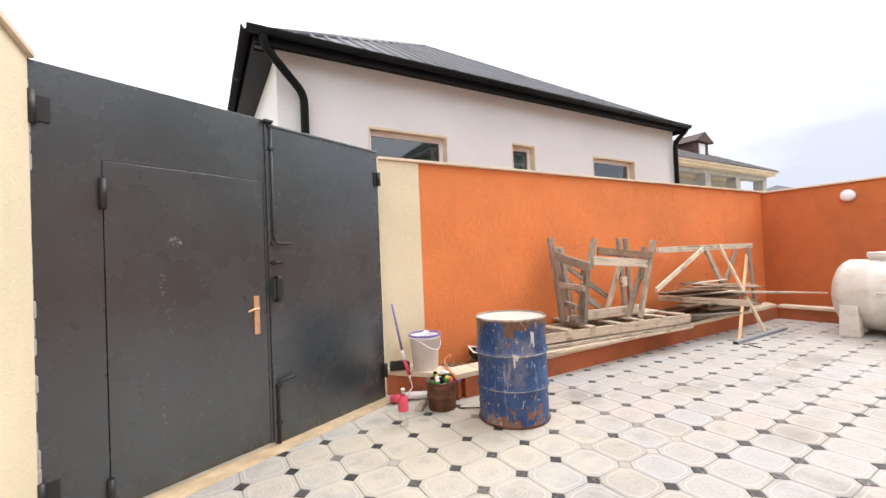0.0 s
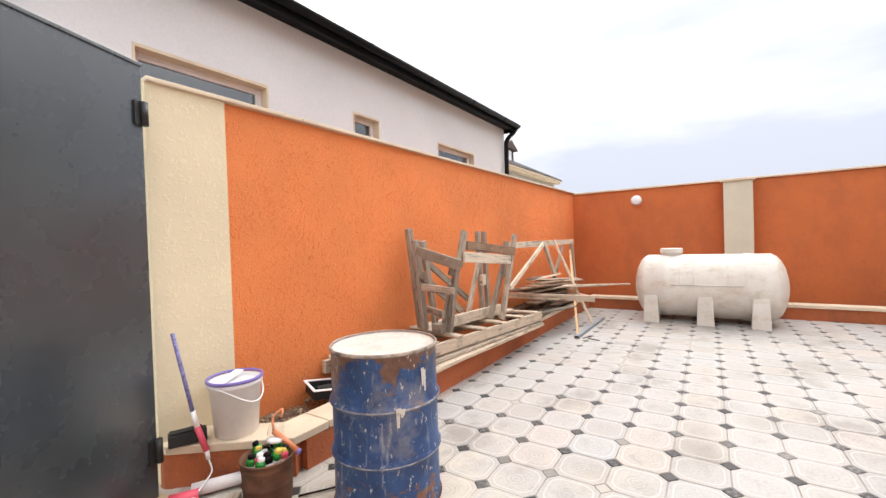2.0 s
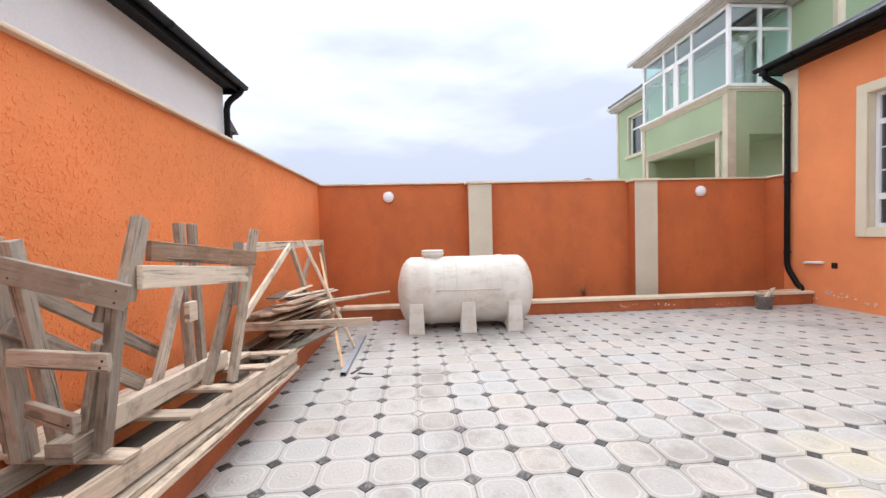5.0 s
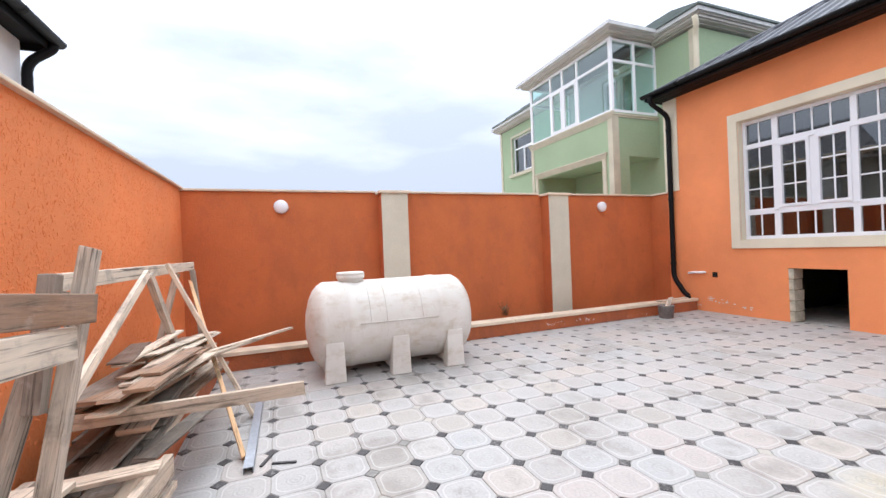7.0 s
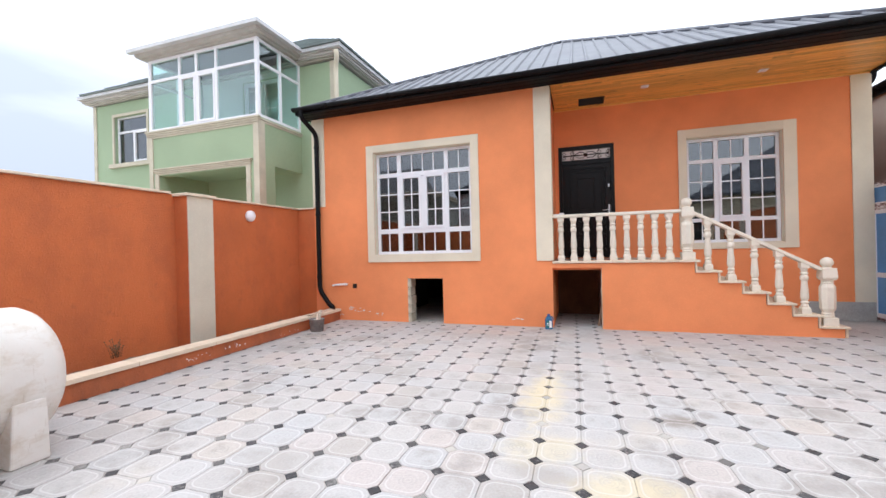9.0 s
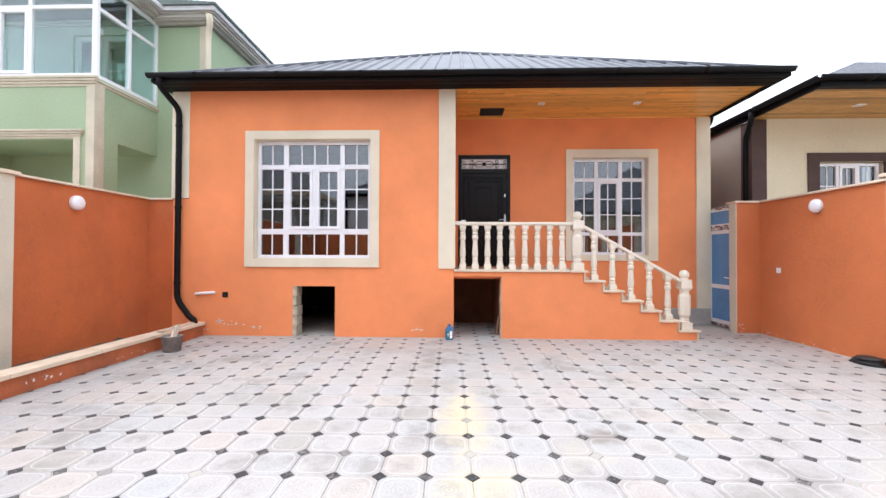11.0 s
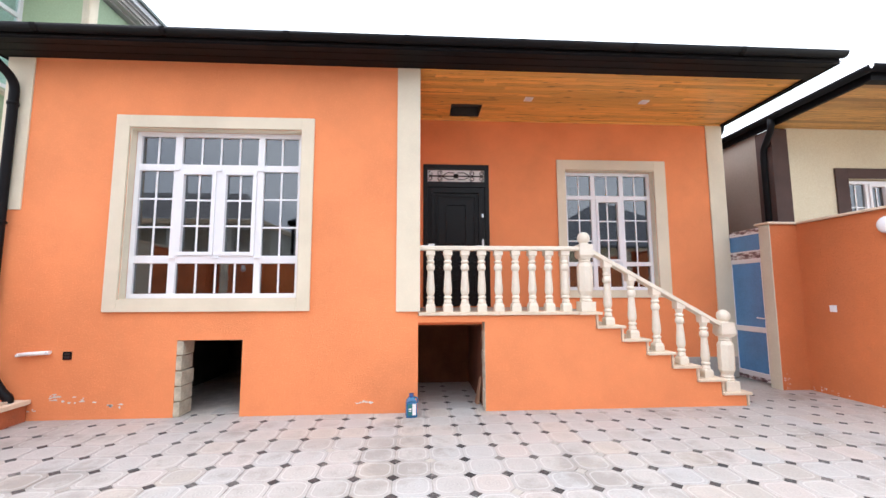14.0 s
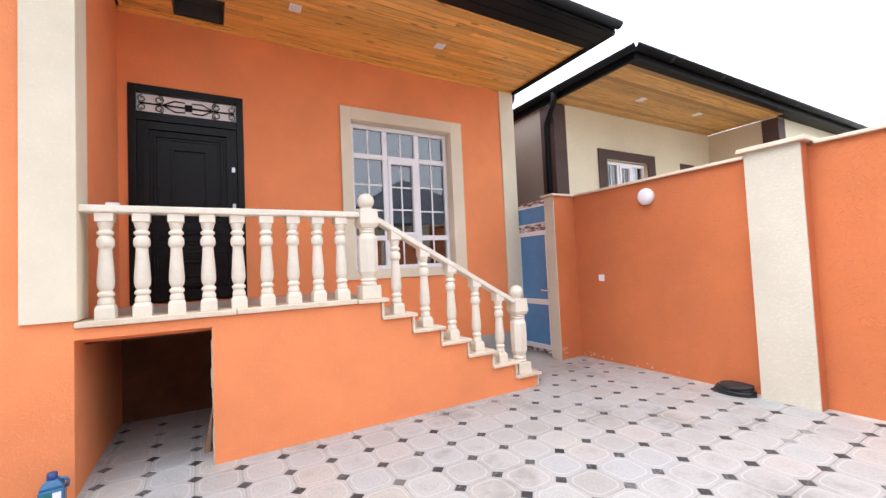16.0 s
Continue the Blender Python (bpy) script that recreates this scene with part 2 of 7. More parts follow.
def wood(name, color, grey=0.0, grain=(1.5, 22, 22), rough=0.75, knots=True, dim=0.45, deep=0.16):
    m = Mat(name, color, rough)
    rnd = m.random()
    off = m.n.new("ShaderNodeVectorMath"); off.operation = "MULTIPLY_ADD"
    m.l.new(m.coords((1, 1, 1), "UV"), off.inputs[0]); off.inputs[1].default_value = (1, 1, 1)
    cmb = m.n.new("ShaderNodeCombineXYZ")
    m.l.new(m.math("MULTIPLY", rnd, 37.0), cmb.inputs[0]); m.l.new(m.math("MULTIPLY", rnd, 11.0), cmb.inputs[1])
    m.l.new(cmb.outputs[0], off.inputs[2])
    mp = m.n.new("ShaderNodeMapping"); mp.inputs["Scale"].default_value = grain
    m.l.new(off.outputs[0], mp.inputs[0])
    g = m.noise(2.2, 8, 0.68, mp.outputs[0], 1.2)
    cm = m.n.new("ShaderNodeMapping"); cm.inputs["Scale"].default_value = (1.1, 46, 46)
    m.l.new(off.outputs[0], cm.inputs[0])
    crack = m.noise(1.0, 5, 0.7, cm.outputs[0], 0.6)
    blot = m.noise(4.0, 4, 0.6, off.outputs[0])
    dark = tuple(c * deep for c in color)
    hi = tuple(min(1, c * 1.25) for c in color)
    c = m.mix(m.ramp(g, [(0.30, 0), (0.42, 0.6), (0.60, 1)]), dark, hi)
    c = m.mix(m.ramp(rnd, [(0.0, 0.0), (0.5, 0.1), (0.7, 0.55), (1.0, 0.9)]), c, tuple(x * dim for x in color))
    if grey:
        damp = m.ramp(m.noise(5.5, 5, 0.65, off.outputs[0]), [(0.36, 1), (0.48, 0)])
        c = m.mix(m.math("MULTIPLY", damp, 0.6), c, tuple(x * 0.3 for x in color))
        c = m.mix(m.math("MULTIPLY", m.ramp(blot, [(0.35, 0), (0.65, 1)]), grey), c, (0.46, 0.425, 0.38))
        splash = m.ramp(m.noise(9, 4, 0.65, off.outputs[0]), [(0.60, 0), (0.68, 1)])
        c = m.mix(m.math("MULTIPLY", splash, 0.6 * grey), c, (0.72, 0.70, 0.67))
    c = m.mix(m.math("MULTIPLY", m.ramp(crack, [(0.36, 1), (0.42, 0)]), 0.9), c, tuple(x * 0.12 for x in color))
    if knots:
        kn = m.n.new("ShaderNodeMapping"); kn.inputs["Scale"].default_value = (2.6, 9, 9)
        m.l.new(off.outputs[0], kn.inputs[0])
        vd = m.voronoi(1.0, kn.outputs[0])
        c = m.mix(m.math("MULTIPLY", m.ramp(vd, [(0.10, 1), (0.19, 0)]), 0.85), c, tuple(x * 0.28 for x in color))
    m.paint(c)
    m.bump(g, 0.4, 0.003)
    return m.m


M_OLD_WOOD = wood("weathered_formwork_timber", (0.52, 0.43, 0.335), 0.36, dim=0.36, deep=0.18)
# dark grey board wood, tone lowered to carry shadow in the timber stacks
M_SHADE_WOOD = wood("dark_shaded_board", (0.17, 0.135, 0.105), 0.22, dim=0.45, deep=0.25)
M_GREY_WOOD = wood("grey_weathered_timber", (0.34, 0.28, 0.22), 0.36, dim=0.36, deep=0.16)
M_BROWN_WOOD = wood("brown_rough_board", (0.30, 0.175, 0.10), 0.22, dim=0.35, deep=0.25)
M_PALE_WOOD = wood("bleached_pine_board", (0.78, 0.67, 0.53), 0.25, dim=0.75, deep=0.45)
M_STICK_WOOD = wood("orange_pine_batten", (0.72, 0.46, 0.25), 0.0, dim=0.8, deep=0.55)
M_NEW_WOOD = wood("bare_pine_board", (0.66, 0.53, 0.40), 0.28, dim=0.6, deep=0.35)
M_CEIL_WOOD = wood("varnished_pine_lining", (0.80, 0.42, 0.105), 0.0, (0.6, 12, 12), 0.32, True, 0.75, 0.62)
M_CEIL_WOOD_2 = wood("pale_varnished_pine_lining", (0.62, 0.34, 0.10), 0.0, (0.9, 14, 14), 0.4, False)


# ---- building helpers ----
class Build:
    """Gathers boxes, bars, turned shapes and tubes into one mesh."""

    def __init__(self):
        self.bm = bmesh.new()
        self.uv = self.bm.loops.layers.uv.new("UVMap")
        self.slot = 0

    def _done(self, faces):
        for f in faces:
            f.material_index = self.slot
        return self

    def hull(self, pts, faces):
        v = [self.bm.verts.new(p) for p in pts]
        made = []
        for f in faces:
            made.append(self.bm.faces.new([v[i] for i in f]))
        for f in made:
            f.normal_update()
            n = f.normal
            ax = max(range(3), key=lambda i: abs(n[i]))
            for lp in f.loops:
                c = lp.vert.co
                lp[self.uv].uv = (c.y, c.z) if ax == 0 else ((c.x, c.z) if ax == 1 else (c.x, c.y))
        return self._done(made)

    def box(self, x0, x1, y0, y1, z0, z1):
        x0, x1, y0, y1, z0, z1 = min(x0, x1), max(x0, x1), min(y0, y1), max(y0, y1), min(z0, z1), max(z0, z1)
        return self.hull([(x0, y0, z0), (x1, y0, z0), (x1, y1, z0), (x0, y1, z0), (x0, y0, z1), (x1, y0, z1), (x1, y1, z1), (x0, y1, z1)],
                         [(0, 3, 2, 1), (4, 5, 6, 7), (0, 1, 5, 4), (1, 2, 6, 5), (2, 3, 7, 6), (3, 0, 4, 7)])

    def bar(self, p, q, w, h, up=(0, 0, 1), jag=0.0):
        """A squared timber from p to q; w across, h along up. The grain runs along it."""
        p, q = Vector(p), Vector(q)
        d = (q - p)
        ln = d.length
        d.normalize()
        s = d.cross(Vector(up))
        if s.length < 1e-4:
            s = d.cross(Vector((1, 0, 0)))
        s.normalize()
        u = s.cross(d)
        pts = []
        for t in (0, 1):
            for a, b in ((-1, -1), (1, -1), (1, 1), (-1, 1)):
                e = random.uniform(-jag, jag)
                pts.append(p + d * (ln * t + e) + s * (a * w / 2) + u * (b * h / 2))
        v = [self.bm.verts.new(x) for x in pts]
        made = []
        for i in range(4):
            j = (i + 1) % 4
            f = self.bm.faces.new((v[i], v[j], v[4 + j], v[4 + i]))
            wd = w if i % 2 == 0 else h
            o = i * 0.37
            for lp, (a, b) in zip(f.loops, ((0, 0), (0, wd), (ln, wd), (ln, 0))):
                lp[self.uv].uv = (a, b + o)
            made.append(f)
        for ids in ((3, 2, 1, 0), (4, 5, 6, 7)):
            f = self.bm.faces.new([v[i] for i in ids])
            for lp, (a, b) in zip(f.loops, ((0, 0), (0.05, 0), (0.05, h), (0, h))):
                lp[self.uv].uv = (a, b)
            made.append(f)
        return self._done(made)

    def lathe(self, profile, seg=20, at=(0, 0, 0), sq=False, cap=True):
        """Turned about z: profile of (radius, height)."""
        rings = []
        for r, z in profile:
            ring = [self.bm.verts.new((at[0] + r * math.cos(2 * math.pi * (i + 0.5) / seg), at[1] + r * math.sin(2 * math.pi * (i + 0.5) / seg), at[2] + z)) for i in range(seg)]
            rings.append(ring)
        made = []
        for k, (a, b) in enumerate(zip(rings, rings[1:])):
            for i in range(seg):
                j = (i + 1) % seg
                f = self.bm.faces.new((a[i], a[j], b[j], b[i]))
                f.smooth = not sq
                for lp, (uu, vv) in zip(f.loops, ((i, k), (i + 1, k), (i + 1, k + 1), (i, k + 1))):
                    lp[self.uv].uv = (uu / seg, profile[vv][1])
                made.append(f)
        if cap:
            made.append(self.bm.faces.new(rings[0][::-1]))
            made.append(self.bm.faces.new(rings[-1]))
        return self._done(made)

    def tube(self, pts, r, seg=12, ends=True):
        pts = [Vector(p) for p in pts]
        rings = []
        ref = Vector((0.31, 0.17, 0.93))
        for i, p in enumerate(pts):
            d = (pts[min(i + 1, len(pts) - 1)] - pts[max(i - 1, 0)]).normalized()
            s = d.cross(ref).normalized()
            u = d.cross(s)
            rings.append([self.bm.verts.new(p + s * (r * math.cos(2 * math.pi * k / seg)) + u * (r * math.sin(2 * math.pi * k / seg))) for k in range(seg)])
        made = []
        for a, b in zip(rings, rings[1:]):
            for k in range(seg):
                j = (k + 1) % seg
                f = self.bm.faces.new((a[k], b[k], b[j], a[j]))
                f.smooth = True
                made.append(f)
        if ends:
            made.append(self.bm.faces.new(rings[0]))
            made.append(self.bm.faces.new(rings[-1][::-1]))
        return self._done(made)

    def prism(self, poly, z0, z1):
        """An upright prism on a plan outline."""
        n = len(poly)
        pts = [(x, y, z0) for x, y in poly] + [(x, y, z1) for x, y in poly]
        return self.hull(pts, [tuple(range(n))[::-1], tuple(range(n, 2 * n))] + [(i, (i + 1) % n, n + (i + 1) % n, n + i) for i in range(n)])

    def section(self, outline, along, a0, a1):
        """A prism whose outline (u, v) is drawn across the axis 'x' or 'y'."""
        n = len(outline)
        if along == "x":
            pts = [(a0, u, v) for u, v in outline] + [(a1, u, v) for u, v in outline]
        else:
            pts = [(u, a0, v) for u, v in outline] + [(u, a1, v) for u, v in outline]
        return self.hull(pts, [tuple(range(n)), tuple(range(n, 2 * n))[::-1]] + [((i + 1) % n, i, n + i, n + (i + 1) % n) for i in range(n)])

    def obj(self, name, mats, parent=None, bevel=0.0, at=None):
        bmesh.ops.recalc_face_normals(self.bm, faces=self.bm.faces)
        me = bpy.data.meshes.new(name)
        self.bm.to_mesh(me)
        self.bm.free()
        for m in (mats if isinstance(mats, (list, tuple)) else (mats,)):
            me.materials.append(m)
        ob = new(name, me)
        if parent is not None:
            ob.parent = parent
        if at is not None:
            ob.matrix_basis = at
        if bevel:
            md = ob.modifiers.new("bevel", "BEVEL")
            md.width, md.segments, md.limit_method = bevel, 2, "ANGLE"
        return ob


def thing(name, label, category, m=None, group=""):
    ob = new(name)
    ob.empty_display_size = 0.1
    if m is not None:
        ob.matrix_basis = m
    return tagged(ob, label, category, group)


def structure(ob, label=""):
    return tagged(ob, label, "", "", "structure")


def arc(points, steps=5):
    """Rounds the inner corners of a pipe's path."""
    pts = [Vector(p) for p in points]
    out = [pts[0]]
    for a, b, c in zip(pts, pts[1:], pts[2:]):
        r = min(0.12, (a - b).length * 0.45, (c - b).length * 0.45)
        p, q = b + (a - b).normalized() * r, b + (c - b).normalized() * r
        for i in range(steps + 1):
            t = i / steps
            out.append((1 - t) ** 2 * p + 2 * t * (1 - t) * b + t * t * q)
    out.append(pts[-1])
    return out


def wall_with_holes(b, axis, at0, at1, a0, a1, z0, z1, holes):
    """A wall along 'x' or 'y' between the faces at0 and at1, with openings (a0, a1, z0, z1) cut through it."""
    cuts = sorted({a0, a1, *[h[0] for h in holes], *[h[1] for h in holes]})
    for c0, c1 in zip(cuts, cuts[1:]):
        mid = (c0 + c1) / 2
        spans, base = [], z0
        for h in sorted((h for h in holes if h[0] < mid < h[1]), key=lambda h: h[2]):
            if h[2] > base:
                spans.append((base, h[2]))
            base = h[3]
        if base < z1:
            spans.append((base, z1))
        for s0, s1 in spans:
            if axis == "x":
                b.box(c0, c1, at0, at1, s0, s1)
            else:
                b.box(at0, at1, c0, c1, s0, s1)
    return b


# ---- ground and yard walls ----
TX, TY, PITCH, SKEW = 0.0600, 0.0490, 0.29415, 0.82      # one black diamond of the paving and the tile size
WALL_Y, WALL_X, RIGHT_X = 4.06, 9.95, -0.93
FAC_Y, REC_Y = -4.76, -6.345

ground = Build()
ground.box(-400, 400, -400, 400, -0.3, -0.012)
structure(ground.obj("ground", speckled("sandy_grout_bed", (0.50, 0.45, 0.38), 0.95, 0.15, 3, 60, 0.3)), "pale sandy ground and mortar bed under the paving")


def coping(b, x0, x1, y0, y1, z0, z1, step=1.05):
    """Stone slabs end to end with fine joints."""
    if x1 - x0 > y1 - y0:
        n = max(1, round((x1 - x0) / step)); d = (x1 - x0) / n
        for i in range(n):
            b.box(x0 + i * d + 0.002, x0 + (i + 1) * d - 0.002, y0, y1, z0, z1 + random.uniform(-0.002, 0.002))
    else:
        n = max(1, round((y1 - y0) / step)); d = (y1 - y0) / n
        for i in range(n):
            b.box(x0, x1, y0 + i * d + 0.002, y0 + (i + 1) * d - 0.002, z0, z1 + random.uniform(-0.002, 0.002))
    return b


# gate-side wall
b = Build().box(1.72, 10.15, WALL_Y, WALL_Y + 0.2, -0.1, 2.355)
wall_north = structure(b.obj("wall_north", M_ROUGHCAST), "high yard wall with textured orange roughcast")
b = Build().box(1.70, 2.16, WALL_Y - 0.02, WALL_Y + 0.1, 0.0, 2.355)
b.obj("pilaster", M_CREAM, wall_north)
b = coping(Build(), 1.70, 10.2, WALL_Y - 0.045, WALL_Y + 0.24, 2.357, 2.384)
b.obj("coping", M_STONE, wall_north, 0.006)
wall_north.matrix_basis = Matrix.Translation((1.7, WALL_Y, 0)) @ Matrix.Rotation(radians(-0.55), 4, "Z") @ Matrix.Translation((-1.7, -WALL_Y, 0))

# flat ragged flakes of the roughcast, standing 3 to 6 mm off the wall
flk = random.Random(21)
fv, ff = [], []
while len(fv) < 14 * 17000:
    x, z = flk.uniform(2.18, 9.93), flk.uniform(0.16, 2.34)
    if noise.noise((x * 2.1, z * 2.1, 3.0)) + 0.5 * noise.noise((x * 7.0, z * 7.0, 9.0)) < flk.uniform(-0.75, 0.45):
        continue
    ln, wd = flk.uniform(0.005, 0.019), flk.uniform(0.004, 0.009)
    tw, h = flk.gauss(1.35, 0.55), flk.uniform(0.002, 0.0048)
    ct, st = math.cos(tw), math.sin(tw)
    n0 = len(fv)
    rim = []
    for k in range(7):
        q = (k + flk.uniform(-0.3, 0.3)) * 2 * math.pi / 7
        r = flk.uniform(0.4, 1.4)
        u, w = ln * r * math.cos(q), wd * r * math.sin(q)
        rim.append((u * ct - w * st, u * st + w * ct))
    fv += [(x + u, WALL_Y + 0.001, z + w) for u, w in rim]
    fv += [(x + u * 0.78, WALL_Y - h * flk.uniform(0.6, 1.0), z + w * 0.72 + 0.0006) for u, w in rim]
    ff += [(n0 + k, n0 + (k + 1) % 7, n0 + 7 + (k + 1) % 7, n0 + 7 + k) for k in range(7)]
    ff.append(tuple(n0 + 7 + k for k in range(7)))
me = bpy.data.meshes.new("roughcast_flakes")
me.from_pydata(fv, [], ff)
me.materials.append(M_FLAKE_LIT)
o = new("roughcast_flakes", me)
o.parent = wall_north
tagged(o, "", "", "", "stuff")

# far wall, in the orange darkened for its shaded side
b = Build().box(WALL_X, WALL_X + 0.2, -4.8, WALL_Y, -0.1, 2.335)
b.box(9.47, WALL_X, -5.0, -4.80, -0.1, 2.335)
wall_east = structure(b.obj("wall_east", M_ROUGHCAST_SHADED), "yard wall with textured orange roughcast and cream pillars")
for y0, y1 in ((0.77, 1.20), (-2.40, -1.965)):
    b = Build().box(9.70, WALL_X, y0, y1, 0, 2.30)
    b.obj("pillar_core", M_ROUGHCAST_SHADED, wall_east)
    b = Build().box(9.68, 9.70, y0, y1, 0, 2.30)
    b.obj("pillar_face", M_CREAM_PALE, wall_east)
    b = Build().box(9.645, WALL_X + 0.2, y0 - 0.04, y1 + 0.04, 2.302, 2.345)
    b.obj("pillar_cap", M_STONE, wall_east, 0.006)
b = Build()
for y0, y1 in ((-4.83, -2.43), (-1.89, 0.73), (1.24, WALL_Y - 0.05)):
    coping(b, WALL_X - 0.04, WALL_X + 0.24, y0, y1, 2.337, 2.37)
coping(b, 9.47, WALL_X - 0.04, -5.04, -4.76, 2.337, 2.37)
b.obj("coping", M_STONE, wall_east, 0.006)

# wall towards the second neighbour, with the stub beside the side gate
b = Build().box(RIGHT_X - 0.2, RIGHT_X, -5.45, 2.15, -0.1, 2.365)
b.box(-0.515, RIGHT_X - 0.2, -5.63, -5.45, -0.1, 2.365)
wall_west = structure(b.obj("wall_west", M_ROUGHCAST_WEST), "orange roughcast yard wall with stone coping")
Build().box(-0.50, -0.515, -5.63, -5.448, 0, 2.365).obj("end_face", M_CREAM_PALE, wall_west)
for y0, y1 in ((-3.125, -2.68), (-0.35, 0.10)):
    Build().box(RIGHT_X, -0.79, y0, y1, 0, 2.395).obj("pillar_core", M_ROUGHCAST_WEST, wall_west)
    Build().box(-0.79, -0.77, y0, y1, 0, 2.395).obj("pillar_face", M_CREAM_PALE, wall_west)
    Build().box(RIGHT_X - 0.24, -0.725, y0 - 0.05, y1 + 0.05, 2.397, 2.437).obj("pillar_cap", M_STONE, wall_west, 0.006)
b = Build()
for y0, y1 in ((-5.41, -3.18), (-2.63, -0.40), (0.15, 2.2)):
    coping(b, RIGHT_X - 0.24, RIGHT_X + 0.04, y0, y1, 2.367, 2.398)
coping(b, RIGHT_X - 0.24, -0.46, -5.67, -5.41, 2.367, 2.398)
b.obj("coping", M_STONE, wall_west, 0.006)

# cream return wall beside the gate and the rear closing of the yard
b = Build().prism([(-0.575, 2.94), (-0.575, 2.15), (-0.80, 2.15), (-0.80, 3.10)], -0.1, 2.43)
b.box(RIGHT_X - 0.2, -0.80, 2.15, 2.35, -0.1, 2.43)
wall_gate_return = structure(b.obj("wall_gate_return", M_CREAM), "cream roughcast wall that the gate hangs on")
Build().prism([(-0.55, 2.96), (-0.55, 2.12), (-0.83, 2.12), (-0.83, 3.12)], 2.432, 2.465).obj("coping", M_STONE, wall_gate_return, 0.005)


# ---- planters along two walls ----
b = Build()
b.prism([(1.70, 4.05), (1.70, 4.0), (2.17, 3.42), (2.39, 3.58), (1.95, 4.05)], -0.1, 0.19)
b.box(2.25, 9.02, 3.42, 3.60, -0.1, 0.19)
b.box(8.92, 9.08, -4.74, 3.42, -0.1, 0.18)
planter = structure(b.obj("planter_kerb", M_KERB), "low orange planter kerb along the yard walls")
b = Build()
b.prism([(1.70, 4.05), (1.70, 3.97), (2.155, 3.415), (2.42, 3.415), (2.42, 3.66), (2.26, 3.66), (1.98, 4.05)], 0.192, 0.243)
coping(b, 2.424, 8.62, 3.415, 3.66, 0.192, 0.243, 0.9)
b.prism([(8.624, 3.415), (8.885, 3.415), (9.14, 3.66), (8.624, 3.66)], 0.192, 0.243)
coping(b, 8.885, 9.13, -4.75, 3.41, 0.182, 0.232, 1.0)
b.obj("stone_coping", M_STONE, planter, 0.007)
bm = Build()
for (x0, x1, y0, y1) in ((1.72, 9.06, 3.58, 4.06), (9.06, 9.95, -4.78, 4.06)):
    nx, ny = max(2, int((x1 - x0) / 0.12)), max(2, int((y1 - y0) / 0.12))
    g = [[bm.bm.verts.new((x0 + (x1 - x0) * i / nx, y0 + (y1 - y0) * j / ny, (0.15 if x0 < 5 and x0 + (x1 - x0) * i / nx < 2.75 else 0.04) + 0.05 * noise.noise((i * 0.7, j * 0.7, x0)))) for j in range(ny + 1)] for i in range(nx + 1)]
    for i in range(nx):
        for j in range(ny):
            c = g[i][j].co
            if c.x < 1.93 + (4.05 - c.y) * 0.936 - 0.13:      # outside the slanted kerb
                continue
            f = bm.bm.faces.new((g[i][j], g[i + 1][j], g[i + 1][j + 1], g[i][j + 1])); f.smooth = True
structure(bm.obj("planter_soil", M_SOIL), "dry brown soil in the planters")


# ---- the house ----
house = thing("house", "single-storey orange house with cream trim and dark metal roof", "house")
EAVE_Z = 4.22
W1 = (6.05, 8.065, 1.32, 3.372)      # big window opening x0 x1 z0 z1
W2 = (0.66, 2.19, 1.40, 3.42)
DOOR = (3.47, 4.55, 1.16, 3.48)
b = Build()
wall_with_holes(b, "x", FAC_Y, FAC_Y - 0.25, 4.63, 9.49, -0.1, EAVE_Z, [W1, (6.65, 7.38, -0.1, 0.855)])
b.box(4.63, 4.88, FAC_Y - 0.25, REC_Y - 0.25, -0.1, EAVE_Z)
b.box(9.24, 9.49, FAC_Y - 0.25, -14.0, -0.1, EAVE_Z)
wall_with_holes(b, "x", REC_Y, REC_Y - 0.25, -0.57, 4.63, -0.1, EAVE_Z + 0.07, [W2, DOOR])
b.box(4.63, 4.88, FAC_Y - 0.25, REC_Y - 0.25, EAVE_Z, EAVE_Z + 0.07)
b.box(-0.57, -0.32, REC_Y - 0.25, -14.0, -0.1, EAVE_Z)
b.box(-0.57, 9.49, -14.0, -14.25, -0.1, EAVE_Z)
b.obj("wall", M_ORANGE, house)
# rooms behind the openings, coloured dark for the shade indoors
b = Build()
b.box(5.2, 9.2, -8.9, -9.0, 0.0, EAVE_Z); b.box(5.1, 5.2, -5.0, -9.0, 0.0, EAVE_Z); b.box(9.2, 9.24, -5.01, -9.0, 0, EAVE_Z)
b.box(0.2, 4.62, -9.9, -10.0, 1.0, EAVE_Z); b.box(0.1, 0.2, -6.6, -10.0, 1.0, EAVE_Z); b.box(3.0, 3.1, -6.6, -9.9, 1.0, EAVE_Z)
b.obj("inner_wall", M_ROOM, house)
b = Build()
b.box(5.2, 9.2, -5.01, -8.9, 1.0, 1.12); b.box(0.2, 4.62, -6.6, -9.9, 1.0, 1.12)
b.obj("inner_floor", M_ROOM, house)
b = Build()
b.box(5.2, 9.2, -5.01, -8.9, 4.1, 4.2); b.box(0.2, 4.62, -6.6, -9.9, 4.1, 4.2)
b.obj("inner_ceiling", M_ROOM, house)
# space behind the cellar opening, its shade put into near-black walls
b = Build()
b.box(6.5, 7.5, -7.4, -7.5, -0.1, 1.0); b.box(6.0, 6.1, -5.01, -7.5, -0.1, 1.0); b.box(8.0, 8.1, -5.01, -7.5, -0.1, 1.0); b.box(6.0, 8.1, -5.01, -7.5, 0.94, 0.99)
b.obj("crawl_space", M_SHADE_DARK, house)

